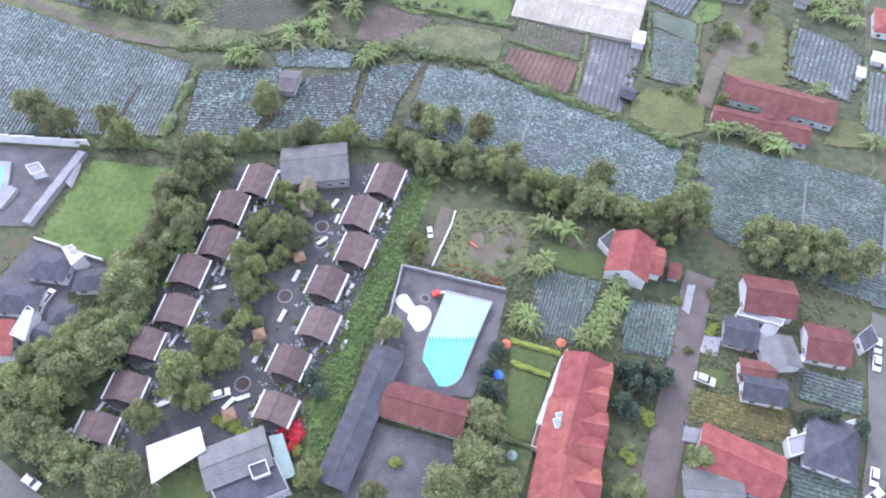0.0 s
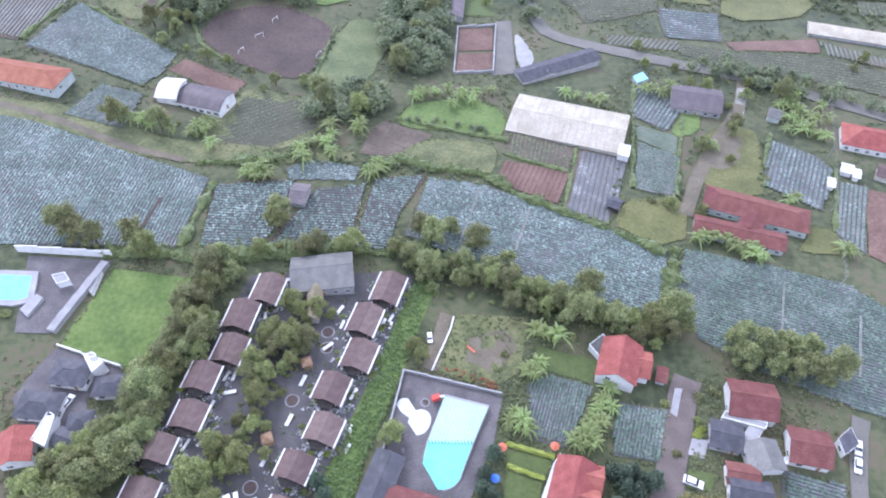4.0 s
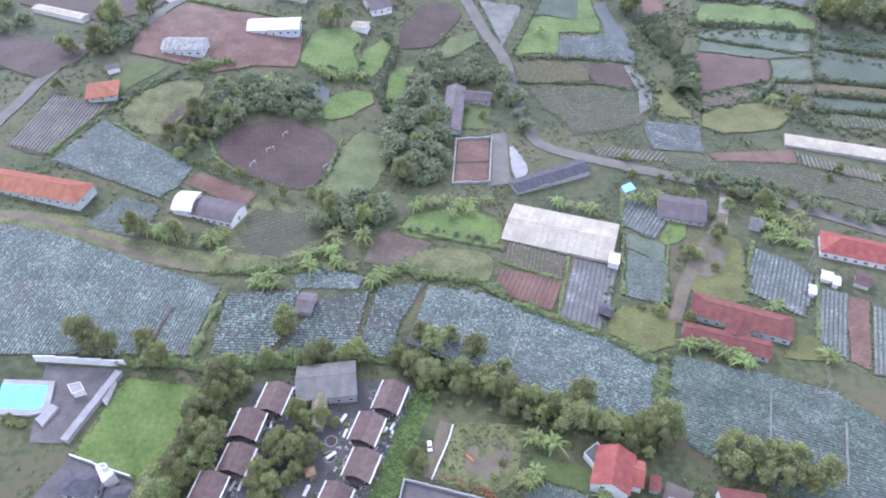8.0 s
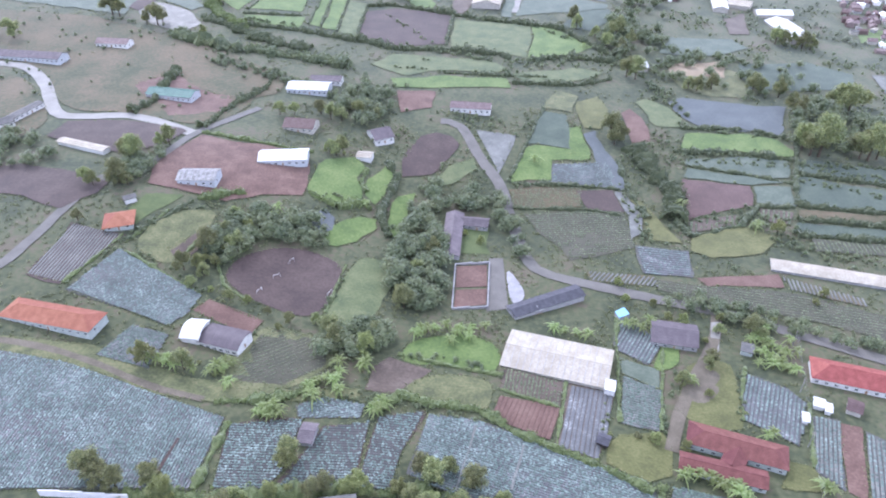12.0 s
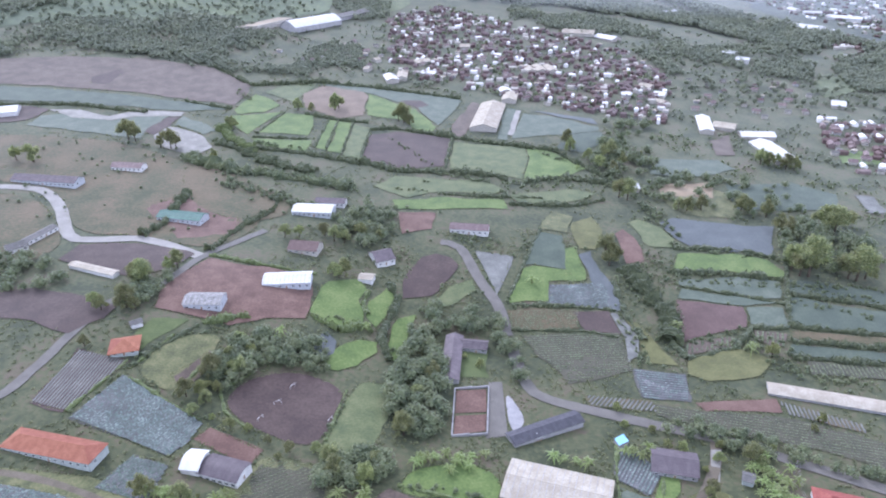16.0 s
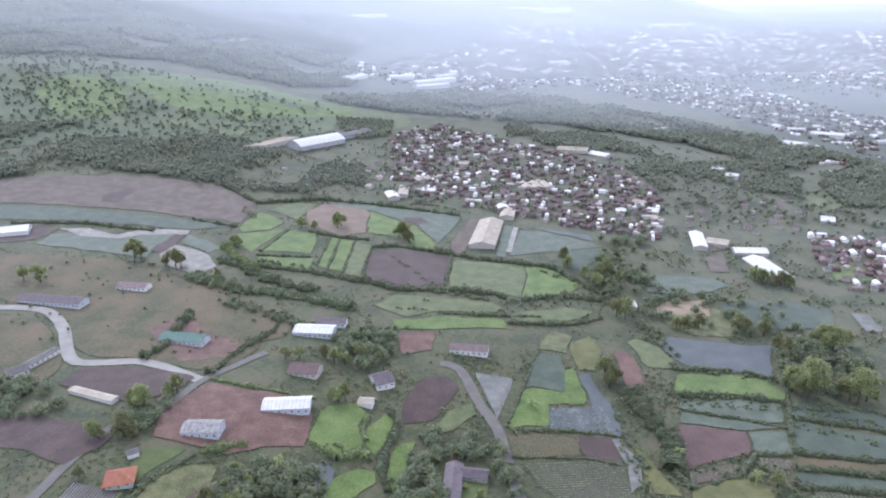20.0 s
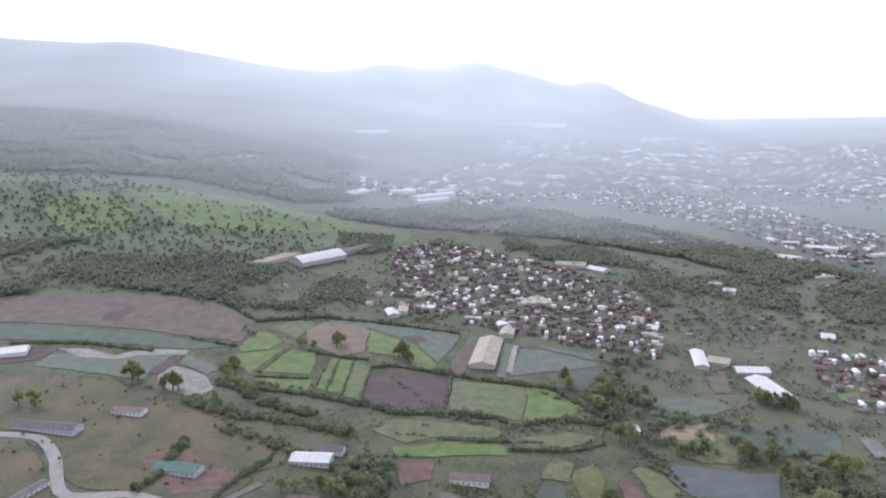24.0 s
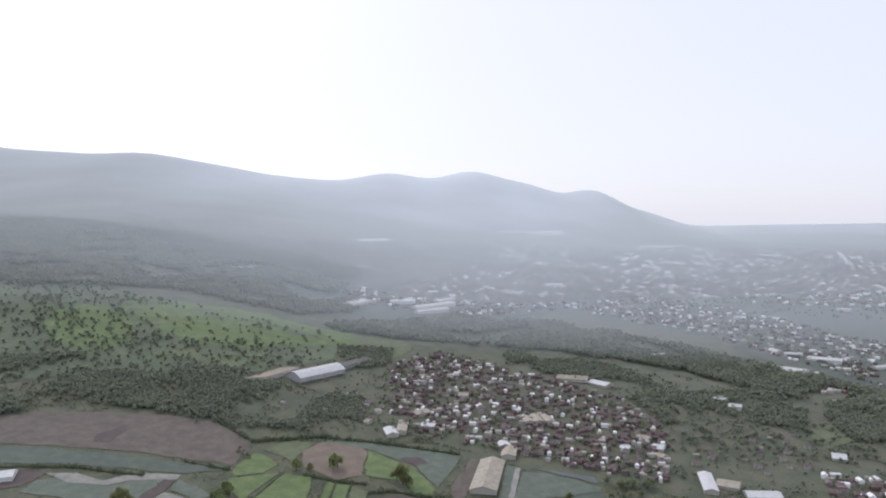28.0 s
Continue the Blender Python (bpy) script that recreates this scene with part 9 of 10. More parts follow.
woods('woods beside the barns', [(-68.2, 444.3), (-53.9, 463.1), (-28.5, 452.7), (-30.2, 410.8), (-47.5, 394.9), (-64.3, 413.2)], 60, 8, 39)
woods('trees along the farm road', [(-168.6, 313.8), (-168.5, 338.6), (-155.9, 357), (-146.5, 327), (-158.2, 308.7)], 30, 7, 40)
woods('trees beside the brown yard', [(-275, 371.5), (-227.2, 366.4), (-202.7, 332), (-249, 322.5)], 45, 8, 41)
woods('scattered trees on the tea slope', [(-725.3, 1106.2), (-641.4, 1219.6), (-463.8, 1254.1), (-177.1, 1179), (-150, 1111.3), (-231.5, 987.7), (-395.1, 844.9), (-535.3, 782.7)], 420, 6, 42, 'hazed_leaf', 60)
woods('dark trees on the wooded hillside', [(-937, 1312), (-676, 1295), (-435, 1231), (-532, 1172), (-372, 1056), (-218, 1091), (-160, 1040), (-244, 943), (-353, 928), (-475, 875), (-590, 818)], 800, 8, 97, 'hazed_leaf', 22)
canopy_sheet('dark wooded foot of the hillside', [(-614.5, 916.6), (-445.4, 968.2), (-269.2, 947.4), (-167.6, 891.8), (-224.7, 797.2), (-378.6, 804.7), (-514.4, 747.7)], 4.5, 8, 44, gaps=.0)
canopy_sheet('dark woods on the left hillside', [(-1361.1, 1837.2), (-847.5, 1943), (-458.5, 1697.3), (-145.5, 1455.3), (-166.8, 1250.6), (-469.5, 1331.7), (-672.2, 1283.3), (-863, 1132.7)], 7, 9, 43, gaps=-.6)
patch('wooded_slope', 'dark green wooded hillside below the ridge', [(-937.1, 1312.4), (-828.5, 1340.6), (-676.6, 1295.6), (-435.2, 1230.7), (-155.3, 1148.7), (-140.3, 1034.5), (-243.8, 943.3), (-353.3, 928.5), (-475.2, 874.9), (-590.4, 818.0)], M['hill_scrub'], 'slope', cell=30, ragged=7)
patch('tea_slope', 'green tea slope with scattered trees', [(-534.5, 1247.9), (-429.3, 1237.6), (-336.5, 1255.2), (-198.8, 1197.6), (-122.0, 1198.1), (-141.5, 1115.3), (-218.1, 1091.5), (-307.1, 1032.4), (-372.4, 1056.2), (-460.2, 1112.7), (-532.1, 1171.5)], M['bright_grass'], 'slope', cell=30, ragged=7)
patch('tea_slope', 'green tea clearing between trees on the hillside', [(-613.6, 1100.2), (-583.7, 1167.3), (-516.9, 1168.4), (-447.9, 1055.3), (-458.6, 970.9), (-516.1, 979.7), (-559.5, 1005.8)], M['bright_grass'], 'slope', cell=30, ragged=7)

# village houses
VILLAGE = [
    house('small village house with a brown tiled roof', (0, 0), (8, 0), 6.5, 'roof_brown', 'grey_wall', 2.6, 26, sides=1, windows=False, name='village_house'),
    house('small village house with a reddish weathered roof', (0, 0), (9, 0), 7, 'roof_mauve', 'cream', 3.0, 26, sides=1, name='village_house'),
    house('small village house with a weathered tiled roof', (0, 0), (8, 0), 7, 'roof_mauve', 'cream', 3.0, 28, sides=1, windows=False, name='village_house'),
    house('small village house with a grey sheet roof', (0, 0), (7, 0), 6, 'roof_grey', 'cream', 3.0, 18, sides=1, windows=False, name='village_house'),
    house('small village house with a pale sheet roof', (0, 0), (7, 0), 5, 'roof_plastic', 'grey_wall', 3.0, 16, sides=1, windows=False, name='village_house'),
]

scatter_houses("village", [(-65.1, 1042.6), (13.1, 1124), (116.5, 1053.3), (193.5, 995.4), (260, 929.7), (280, 813), (232.6, 662.3), (182.8, 676.8), (106.3, 719.6), (39.9, 748.3), (1.8, 766.4), (-52.2, 804.7)], 215, 3, VILLAGE, "village houses", 8.5)
scatter_houses("village", [(400.3, 695.6), (498.4, 685.8), (394.2, 498.1), (370.9, 551.9), (364.8, 616.2)], 40, 4, VILLAGE, "houses of the eastern hamlet", 9.5)
scatter_houses("village", [(287.2, 818.1), (473.6, 837.6), (400.3, 695.6), (318.2, 689), (267.8, 718.6)], 26, 5, VILLAGE, "houses among the gardens", 15)
scatter_houses("village", [(-204.6, 858.7), (-96.9, 923.6), (-63.8, 1017.7), (-52.7, 815.2), (-138.9, 799.1)], 18, 6, VILLAGE, "houses below the hall", 10)
for model in VILLAGE:
    for ob in (*model.children_recursive, model):
        bpy.data.objects.remove(ob)
far_houses("distant town houses with pale and reddish roofs", [(40, 1394.3), (301.8, 1562.8), (550.6, 1373.4), (684.7, 1020.5), (895.4, 1341.9), (731.4, 1657.5), (371.3, 1926.3), (48.5, 1682.6)], 975, 60, ("roof_brown", "roof_mauve", "roof_brown", "cream", "glint_tin"), 6.5)
far_houses("distant town houses with pale and reddish roofs", [(-204.9, 1524), (154.1, 2207.3), (1474.1, 2226.5), (1123.6, 1690.6), (639.1, 1785.4), (201.8, 1822.3), (-76, 1428.3)], 1150, 61, ("roof_brown", "roof_mauve", "cream", "roof_mauve", "glint_tin"), 10)
far_houses("distant town houses with pale and reddish roofs", [(185.3, 2651.3), (1899.3, 2876.8), (1474.1, 2226.5), (603.5, 2196.8), (172.7, 2215.2)], 700, 62, ("roof_brown", "roof_mauve", "glint_tin"), 14)
far_houses("distant town houses with pale and reddish roofs", [(-1302.4, 2877.5), (-727.6, 2623.7), (-377.4, 2282.4), (-418.8, 1954.6), (-724.2, 2065.9), (-1077.1, 2373.6)], 90, 63, ("roof_mauve", "roof_grey", "roof_mauve", "cream", "roof_brown", "roof_grey", "roof_white"), 11)
far_houses("distant town houses with pale and reddish roofs", [(532.3, 1134.4), (633.6, 1111.2), (646.6, 962.3), (596.6, 886), (544, 980.3)], 82, 64, ("roof_brown", "roof_mauve", "roof_brown", "cream", "glint_tin"), 6.5)
woods('hazy trees among the distant town', [(40, 1394.3), (301.8, 1562.8), (550.6, 1373.4), (684.7, 1020.5), (895.4, 1341.9), (731.4, 1657.5), (371.3, 1926.3), (48.5, 1682.6)], 1000, 7, 80, 'hazed_leaf', 12)
woods('hazy trees among the distant town', [(-204.9, 1524), (154.1, 2207.3), (1474.1, 2226.5), (1038.7, 1560.9), (585, 1632.5), (201.8, 1822.3), (-76, 1428.3)], 1300, 9, 81, 'hazed_leaf', 12)
woods('hazy trees among the distant town', [(-1683.6, 2431.5), (-633.5, 2153), (185.3, 2651.3), (1841.4, 2788.2), (1474.1, 2226.5), (163.5, 2098), (-348.2, 1618.4), (-916.6, 1312.7)], 1800, 11, 82, 'hazed_leaf', 12)
house('large factory shed with a white roof', (-91.7, 1500.5), (-36.7, 1504.9), 26, 'roof_white', 'white', 6, 12, windows=False, name='factory', category='factory')
house('large factory shed with a white roof', (-39.1, 1454.2), (44, 1526.3), 26, 'roof_white', 'white', 6, 12, windows=False, name='factory', category='factory')
house('large factory shed with a white roof', (-34.5, 1409.7), (30.1, 1459.2), 22, 'roof_white', 'white', 6, 12, windows=False, name='factory', category='factory')
house('large factory shed with a white roof', (6.6, 1537.4), (48.2, 1581.4), 20, 'roof_white', 'white', 6, 12, windows=False, name='factory', category='factory')
house('large factory shed with a white roof', (265.9, 2917), (404.6, 2906.7), 40, 'roof_white', 'white', 6, 12, windows=False, name='factory', category='factory')
house('large factory shed with a white roof', (417.2, 2911.7), (556, 2917.4), 40, 'roof_white', 'white', 6, 12, windows=False, name='factory', category='factory')
house('large factory shed with a white roof', (-262.7, 2417.8), (-149.5, 2488.5), 24, 'roof_white', 'white', 6, 12, windows=False, name='factory', category='factory')
far_houses("tightly packed village houses with brown and red roofs", [(-65.1, 1042.6), (13.1, 1124), (116.5, 1053.3), (193.5, 995.4), (260, 929.7), (280, 813), (232.6, 662.3), (182.8, 676.8), (106.3, 719.6), (39.9, 748.3), (1.8, 766.4), (-52.2, 804.7)], 960, 77, ("roof_mauve", "roof_brown", "roof_mauve", "roof_mauve", "cream", "roof_mauve", "roof_brown", "glint_tin"), 5)
far_houses("tightly packed hamlet houses with red roofs", [(400.3, 695.6), (498.4, 685.8), (394.2, 498.1), (370.9, 551.9), (364.8, 616.2)], 90, 78, ("roof_brown", "roof_brown", "roof_mauve", "glint_tin"), 6.5)

# terraces on the slope
hedge('low weedy bank along the plot edge', [(-146.3, 258.5), (-103, 232.8)], 1.3, 0.8, 'hedge', 'weedy_bank')
hedge('low weedy bank along the plot edge', [(-148.5, 268.4), (-160.9, 232.4)], 1.3, 0.8, 'hedge', 'weedy_bank')
hedge('low weedy bank along the plot edge', [(-133, 290.4), (-145.2, 262.9)], 1.3, 0.8, 'hedge', 'weedy_bank')
hedge('low weedy bank along the plot edge', [(-121.1, 247.8), (-110.4, 277.6)], 1.3, 0.8, 'hedge', 'weedy_bank')
hedge('low weedy bank along the plot edge', [(-90.7, 269.1), (-101.6, 254.1), (-96.1, 241), (-83, 231.3)], 1.3, 0.8, 'hedge', 'weedy_bank')
hedge('low weedy bank along the plot edge', [(-44.3, 265.1), (-49.6, 227.9)], 1.3, 0.8, 'hedge', 'weedy_bank')
hedge('low weedy bank along the plot edge', [(-16.5, 202.7), (5.4, 196.5), (25.7, 192.4)], 1.3, 0.8, 'hedge', 'weedy_bank')
hedge('low weedy bank along the plot edge', [(24.1, 184.3), (45.7, 175.1)], 1.3, 0.8, 'hedge', 'weedy_bank')
hedge('low weedy bank along the plot edge', [(51.6, 193.5), (41.6, 155.4)], 1.3, 0.8, 'hedge', 'weedy_bank')
hedge('low weedy bank along the plot edge', [(80.5, 231.6), (75.3, 208.1), (67.3, 167.3)], 1.3, 0.8, 'hedge', 'weedy_bank')
hedge('low weedy bank along the plot edge', [(96.2, 214.5), (81.7, 162.8)], 1.3, 0.8, 'hedge', 'weedy_bank')
hedge('low weedy bank along the plot edge', [(125.6, 198), (117.6, 180.3), (113.9, 168.3)], 1.3, 0.8, 'hedge', 'weedy_bank')
hedge('low weedy bank along the plot edge', [(142.5, 176.8), (129.9, 146)], 1.3, 0.8, 'hedge', 'weedy_bank')
road('furrow', 'pale furrow path across the cabbage rows', [(124, 111.7), (115, 90.5)], 0.8, 'silver', category='path')
road('furrow', 'pale furrow path across the cabbage rows', [(105.6, 124.4), (98.1, 105.6)], 0.6, 'silver', category='path')
road('furrow', 'pale furrow path across the cabbage rows', [(13.5, 164.6), (5.1, 135.2)], 0.7, 'silver', category='path')
road('furrow', 'pale furrow path across the cabbage rows', [(29.9, 155.7), (23.6, 136.1)], 0.7, 'silver', category='path')
road('furrow', 'dark furrow path across the cabbage rows', [(-89, 152.3), (-92.6, 130.9)], 0.8, 'dark_soil', category='path')

# wide valley
patch('valley_floor', 'dark green wooded valley floor', [(-1146.1, 1476.6), (-724, 1586.2), (-414.6, 1479.4), (-223, 1330.9), (-128.3, 1250.2), (39.2, 1367.9), (295.6, 1530.3), (539.8, 1346), (646.6, 962.3), (726.2, 755.6), (2971.9, 3175.8), (2216.3, 3361.6), (824.3, 3008.5), (-134.5, 2586.5), (-753, 2009.3), (-1337, 1726.4)], M['valley'], 'valley', cell=70, ragged=20)

# pale roofs of the far valley
house("pale-roofed works shed in the far valley", (261, 2929), (559, 2954), 34, "roof_white", "white", 5, 12, windows=False, name="works_shed", category="shed", group="works sheds of the valley")
house("pale-roofed works shed in the far valley", (772, 2438), (867, 2384), 34, "roof_white", "white", 5, 12, windows=False, name="works_shed", category="shed", group="works sheds of the valley")
house("pale-roofed works shed in the far valley", (977, 2819), (1026, 2803), 23, "roof_white", "white", 5, 12, windows=False, name="works_shed", category="shed", group="works sheds of the valley")
house("pale-roofed works shed in the far valley", (1241, 2694), (1324, 2607), 34, "roof_white", "white", 5, 12, windows=False, name="works_shed", category="shed", group="works sheds of the valley")
house("pale-roofed works shed in the far valley", (828, 2788), (956, 2756), 34, "roof_white", "white", 5, 12, windows=False, name="works_shed", category="shed", group="works sheds of the valley")
house("pale-roofed works shed in the far valley", (719, 1804), (746, 1798), 13, "roof_white", "white", 5, 12, windows=False, name="works_shed", category="shed", group="works sheds of the valley")
house("pale-roofed works shed in the far valley", (553, 1138), (598, 1089), 30, "roof_white", "white", 5, 12, windows=False, name="works_shed", category="shed", group="works sheds of the valley")
house("pale-roofed works shed in the far valley", (663, 1204), (706, 1174), 24, "roof_white", "white", 5, 12, windows=False, name="works_shed", category="shed", group="works sheds of the valley")
house("pale-roofed works shed in the far valley", (631, 1228), (660, 1218), 14, "roof_white", "white", 5, 12, windows=False, name="works_shed", category="shed", group="works sheds of the valley")
house("pale-roofed works shed in the far valley", (388, 943), (404, 936), 9, "roof_white", "white", 5, 12, windows=False, name="works_shed", category="shed", group="works sheds of the valley")
house("pale-roofed works shed in the far valley", (395, 910), (410, 904), 9, "roof_white", "white", 5, 12, windows=False, name="works_shed", category="shed", group="works sheds of the valley")
house("pale-roofed works shed in the far valley", (188, 1713), (221, 1714), 15, "roof_white", "white", 5, 12, windows=False, name="works_shed", category="shed", group="works sheds of the valley")
house("pale-roofed works shed in the far valley", (304, 1879), (355, 1872), 23, "roof_white", "white", 5, 12, windows=False, name="works_shed", category="shed", group="works sheds of the valley")
house("pale-roofed works shed in the far valley", (497, 1839), (521, 1817), 15, "roof_white", "white", 5, 12, windows=False, name="works_shed", category="shed", group="works sheds of the valley")
house("pale-roofed works shed in the far valley", (1212, 2014), (1235, 1995), 13, "roof_white", "white", 5, 12, windows=False, name="works_shed", category="shed", group="works sheds of the valley")
house("pale-roofed works shed in the far valley", (797, 1388), (813, 1382), 9, "roof_white", "white", 5, 12, windows=False, name="works_shed", category="shed", group="works sheds of the valley")
house("pale-roofed works shed in the far valley", (988, 1675), (1015, 1659), 15, "roof_white", "white", 5, 12, windows=False, name="works_shed", category="shed", group="works sheds of the valley")
house("pale-roofed works shed in the far valley", (739, 1141), (769, 1149), 14, "roof_white", "white", 5, 12, windows=False, name="works_shed", category="shed", group="works sheds of the valley")
house("pale-roofed works shed in the far valley", (375, 1174), (398, 1184), 11, "roof_white", "white", 5, 12, windows=False, name="works_shed", category="shed", group="works sheds of the valley")
house("pale-roofed works shed in the far valley", (686, 1798), (716, 1798), 14, "roof_white", "white", 5, 12, windows=False, name="works_shed", category="shed", group="works sheds of the valley")
house("pale-roofed works shed in the far valley", (264, 1714), (286, 1706), 11, "roof_white", "white", 5, 12, windows=False, name="works_shed", category="shed", group="works sheds of the valley")
house("pale-roofed works shed in the far valley", (204, 2671), (238, 2642), 20, "roof_white", "white", 5, 12, windows=False, name="works_shed", category="shed", group="works sheds of the valley")
house("pale-roofed works shed in the far valley", (1008, 2082), (1032, 2071), 12, "roof_white", "white", 5, 12, windows=False, name="works_shed", category="shed", group="works sheds of the valley")
house("pale-roofed works shed in the far valley", (-1089, 2548), (-1078, 2641), 34, "roof_white", "white", 5, 12, windows=False, name="works_shed", category="shed", group="works sheds of the valley")
house("pale-roofed works shed in the far valley", (-952, 2587), (-930, 2602), 12, "roof_white", "white", 5, 12, windows=False, name="works_shed", category="shed", group="works sheds of the valley")
house("pale-roofed works shed in the far valley", (-871, 2330), (-838, 2343), 16, "roof_white", "white", 5, 12, windows=False, name="works_shed", category="shed", group="works sheds of the valley")
house("pale-roofed works shed in the far valley", (-487, 2300), (-453, 2295), 16, "roof_white", "white", 5, 12, windows=False, name="works_shed", category="shed", group="works sheds of the valley")
house("pale-roofed works shed in the far valley", (-272, 2468), (-156, 2500), 34, "roof_white", "white", 5, 12, windows=False, name="works_shed", category="shed", group="works sheds of the valley")
house("pale-roofed works shed in the far valley", (-456, 1607), (-419, 1655), 28, "roof_white", "white", 5, 12, windows=False, name="works_shed", category="shed", group="works sheds of the valley")
house("pale-roofed works shed in the far valley", (-403, 1592), (-386, 1632), 19, "roof_white", "white", 5, 12, windows=False, name="works_shed", category="shed", group="works sheds of the valley")
house("pale-roofed works shed in the far valley", (-206, 1889), (-177, 1906), 15, "roof_white", "white", 5, 12, windows=False, name="works_shed", category="shed", group="works sheds of the valley")
house("pale-roofed works shed in the far valley", (-173, 1398), (-146, 1469), 34, "roof_white", "white", 5, 12, windows=False, name="works_shed", category="shed", group="works sheds of the valley")
woods('garden trees and bushes below the hillside', [(-586.5, 869.1), (-274.3, 999.4), (-141.2, 1038.2), (-63.8, 1017.7), (-50.5, 774.6), (-212.6, 774.4), (-369.2, 782), (-511.6, 743.1)], 420, 4.5, 91, 'hazed_leaf', leaves=22, free=True)
woods('garden trees and bushes round the village', [(211.9, 1097.4), (382.4, 1059.9), (579.3, 846.6), (373.7, 518.1), (331, 561.8), (233.3, 650.1), (279.9, 817.3)], 650, 4.5, 92, 'hazed_leaf', leaves=22, free=True)
woods('bushes on the slopes below the village', [(-73.8, 489.4), (58.8, 501.8), (127.5, 527.3), (221.6, 649.1), (331, 561.8), (360.3, 496.8), (315.2, 425.1), (171, 431.3), (101, 486)], 360, 3.5, 93, 'wood_leaf', leaves=22, free=True)
woods('bushes on the rough slopes by the barns', [(-376.9, 567.9), (-214, 562.3), (-110.3, 483), (-4.2, 517), (10.6, 411.6), (-43.4, 351.7), (-111.9, 374.8), (-200.4, 399.2), (-290.8, 401.4)], 90, 3.4, 94, 'wood_leaf', leaves=40, free=False)
woods('bushes between the small fields', [(-57, 433), (48.5, 422.6), (292.9, 400.8), (220.4, 264.4), (145.9, 265.4), (103.4, 285.3), (42.1, 347.4), (-4.1, 360.4)], 420, 2.8, 95, 'wood_leaf', leaves=22, free=True)
woods('trees in the gaps of the village', [(-65.5, 1049), (13.3, 1143), (196.3, 1011.2), (279.9, 817.3), (232.4, 665.4), (106.3, 719.6), (1.8, 762.5), (-86.3, 809.3)], 260, 6.5, 96, 'wood_leaf', leaves=22, free=True)

# wings and porches of the houses
house('lower red-tiled side wing of the white house', (50, 93.5), (56.4, 91.7), 8.5, 'roof_red', 'white', 3.8, 30, name='house_wing')
house('small tiled porch beside the white house', (57.7, 90.5), (60.8, 89.5), 5, 'roof_dark_red', 'grey_wall', 2.4, 18, windows=False, name='porch', category='porch')
flat_building('white balcony in front of the red-roofed house', [(73.1, 78.8), (83.1, 75.3), (82.1, 73.8), (72.1, 77.1)], 2.8, 'concrete', 'white', name='balcony')
flat_building('white concrete forecourt slab', [(63.5, 72.3), (67.6, 71.6), (65.3, 66.8), (61.4, 68)], 0.3, 'concrete', 'concrete', name='forecourt_slab', parapet=0)
flat_building('white lean-to roof of a house', [(75.2, 71.3), (79.7, 76), (81.7, 74.2), (77.3, 67.7)], 2.6, 'concrete', 'white', name='lean_to', parapet=.1)
flat_building('pale blue sheet lean-to beside the house', [(100.4, 71.4), (104.6, 74.3), (105, 69.9), (100.5, 67.2)], 2.8, 'roof_slate', 'white', name='lean_to', parapet=.1)
flat_building('white entrance porch of the house', [(89.5, 69.2), (95.1, 67.3), (93.5, 65.2), (88.1, 67.3)], 2.4, 'concrete', 'white', name='porch', parapet=.1)

# single trees of the middle ground
grow('light', 179.4, 296.6, 1.62)
grow('tree', -172.4, 278, 0.945)
grow('light', -82.7, 230, 0.61)
grow('tree', -73.3, 223.5, 0.47)
grow('tree', -63.1, 219.4, 0.61)
grow('light', -99.8, 234.9, 0.47)
grow('tree', -108.5, 237.2, 0.61)
grow('tree', -66.8, 213.9, 0.47)
grow('light', -111.7, 188, 1.215)
grow('tree', -97.2, 186.3, 0.945)
grow('light', -17.2, 240.9, 0.945)
grow('tree', -15.4, 235, 1.215)
grow('tree', -25.7, 212.6, 0.945)
grow('light', -29.6, 202.3, 1.215)
grow('tree', -42.4, 206.3, 0.945)
grow('tree', -44.9, 213.6, 1.215)
grow('light', -22.3, 210.6, 0.945)
grow('tree', -1.7, 280.3, 1.215)
grow('tree', -9.1, 263.1, 0.945)
grow('light', -21.9, 265, 1.215)
grow('tree', -52.2, 220.7, 0.47)
grow('tree', -91.1, 231.3, 0.61)
grow('light', -109.2, 252, 0.945)
grow('tree', -114.9, 248.4, 1.215)
grow('tree', -100, 288.9, 0.945)
grow('light', -93.1, 281.6, 1.215)
grow('banana', -81.7, 299.7, 1.1)
grow('banana', -38.5, 316.5, 1.1)
grow('banana', -14.4, 287.2, 1.1)
grow('banana', -7.4, 217.7, 1.1)
grow('banana', -39.3, 193.2, 1.1)
grow('banana', -28.9, 193, 1.1)
grow('banana', -39.6, 182.3, 1.1)
grow('banana', -62, 166.2, 1.1)
grow('banana', -103.8, 188.9, 1.1)
grow('banana', -82.6, 190.3, 1.1)
grow('banana', -49.1, 179.4, 1.1)
grow('banana', -46.8, 173.5, 1.1)
grow('banana', -22.8, 169.1, 1.1)
grow('banana', -21.7, 173.3, 1.1)
grow('banana', -100.1, 186.1, 1.1)
grow('banana', -84.7, 186.8, 1.1)
grow('banana', -78.6, 178.9, 1.1)
grow('banana', -57.1, 164.9, 1.1)
grow('banana', -64.4, 164.4, 1.1)
grow('banana', -9.8, 214.9, 1.1)
grow('banana', -17.4, 290.3, 1.1)
grow('banana', -82.8, 294.6, 1.1)
grow('banana', 131.9, 316.8, 1.2)
grow('banana', 135.2, 320.8, 1.2)
grow('banana', 169.1, 300.3, 1.2)
grow('banana', 172.2, 303.5, 1.2)
grow('banana', 59.9, 371.3, 1.2)
grow('banana', 120.3, 547, 1.2)
grow('light', 15, 298.8, 0.55)
grow('light', 22.6, 291.7, 0.55)
grow('light', 85.8, 254.1, 0.55)
grow('light', 86.6, 242.3, 0.55)
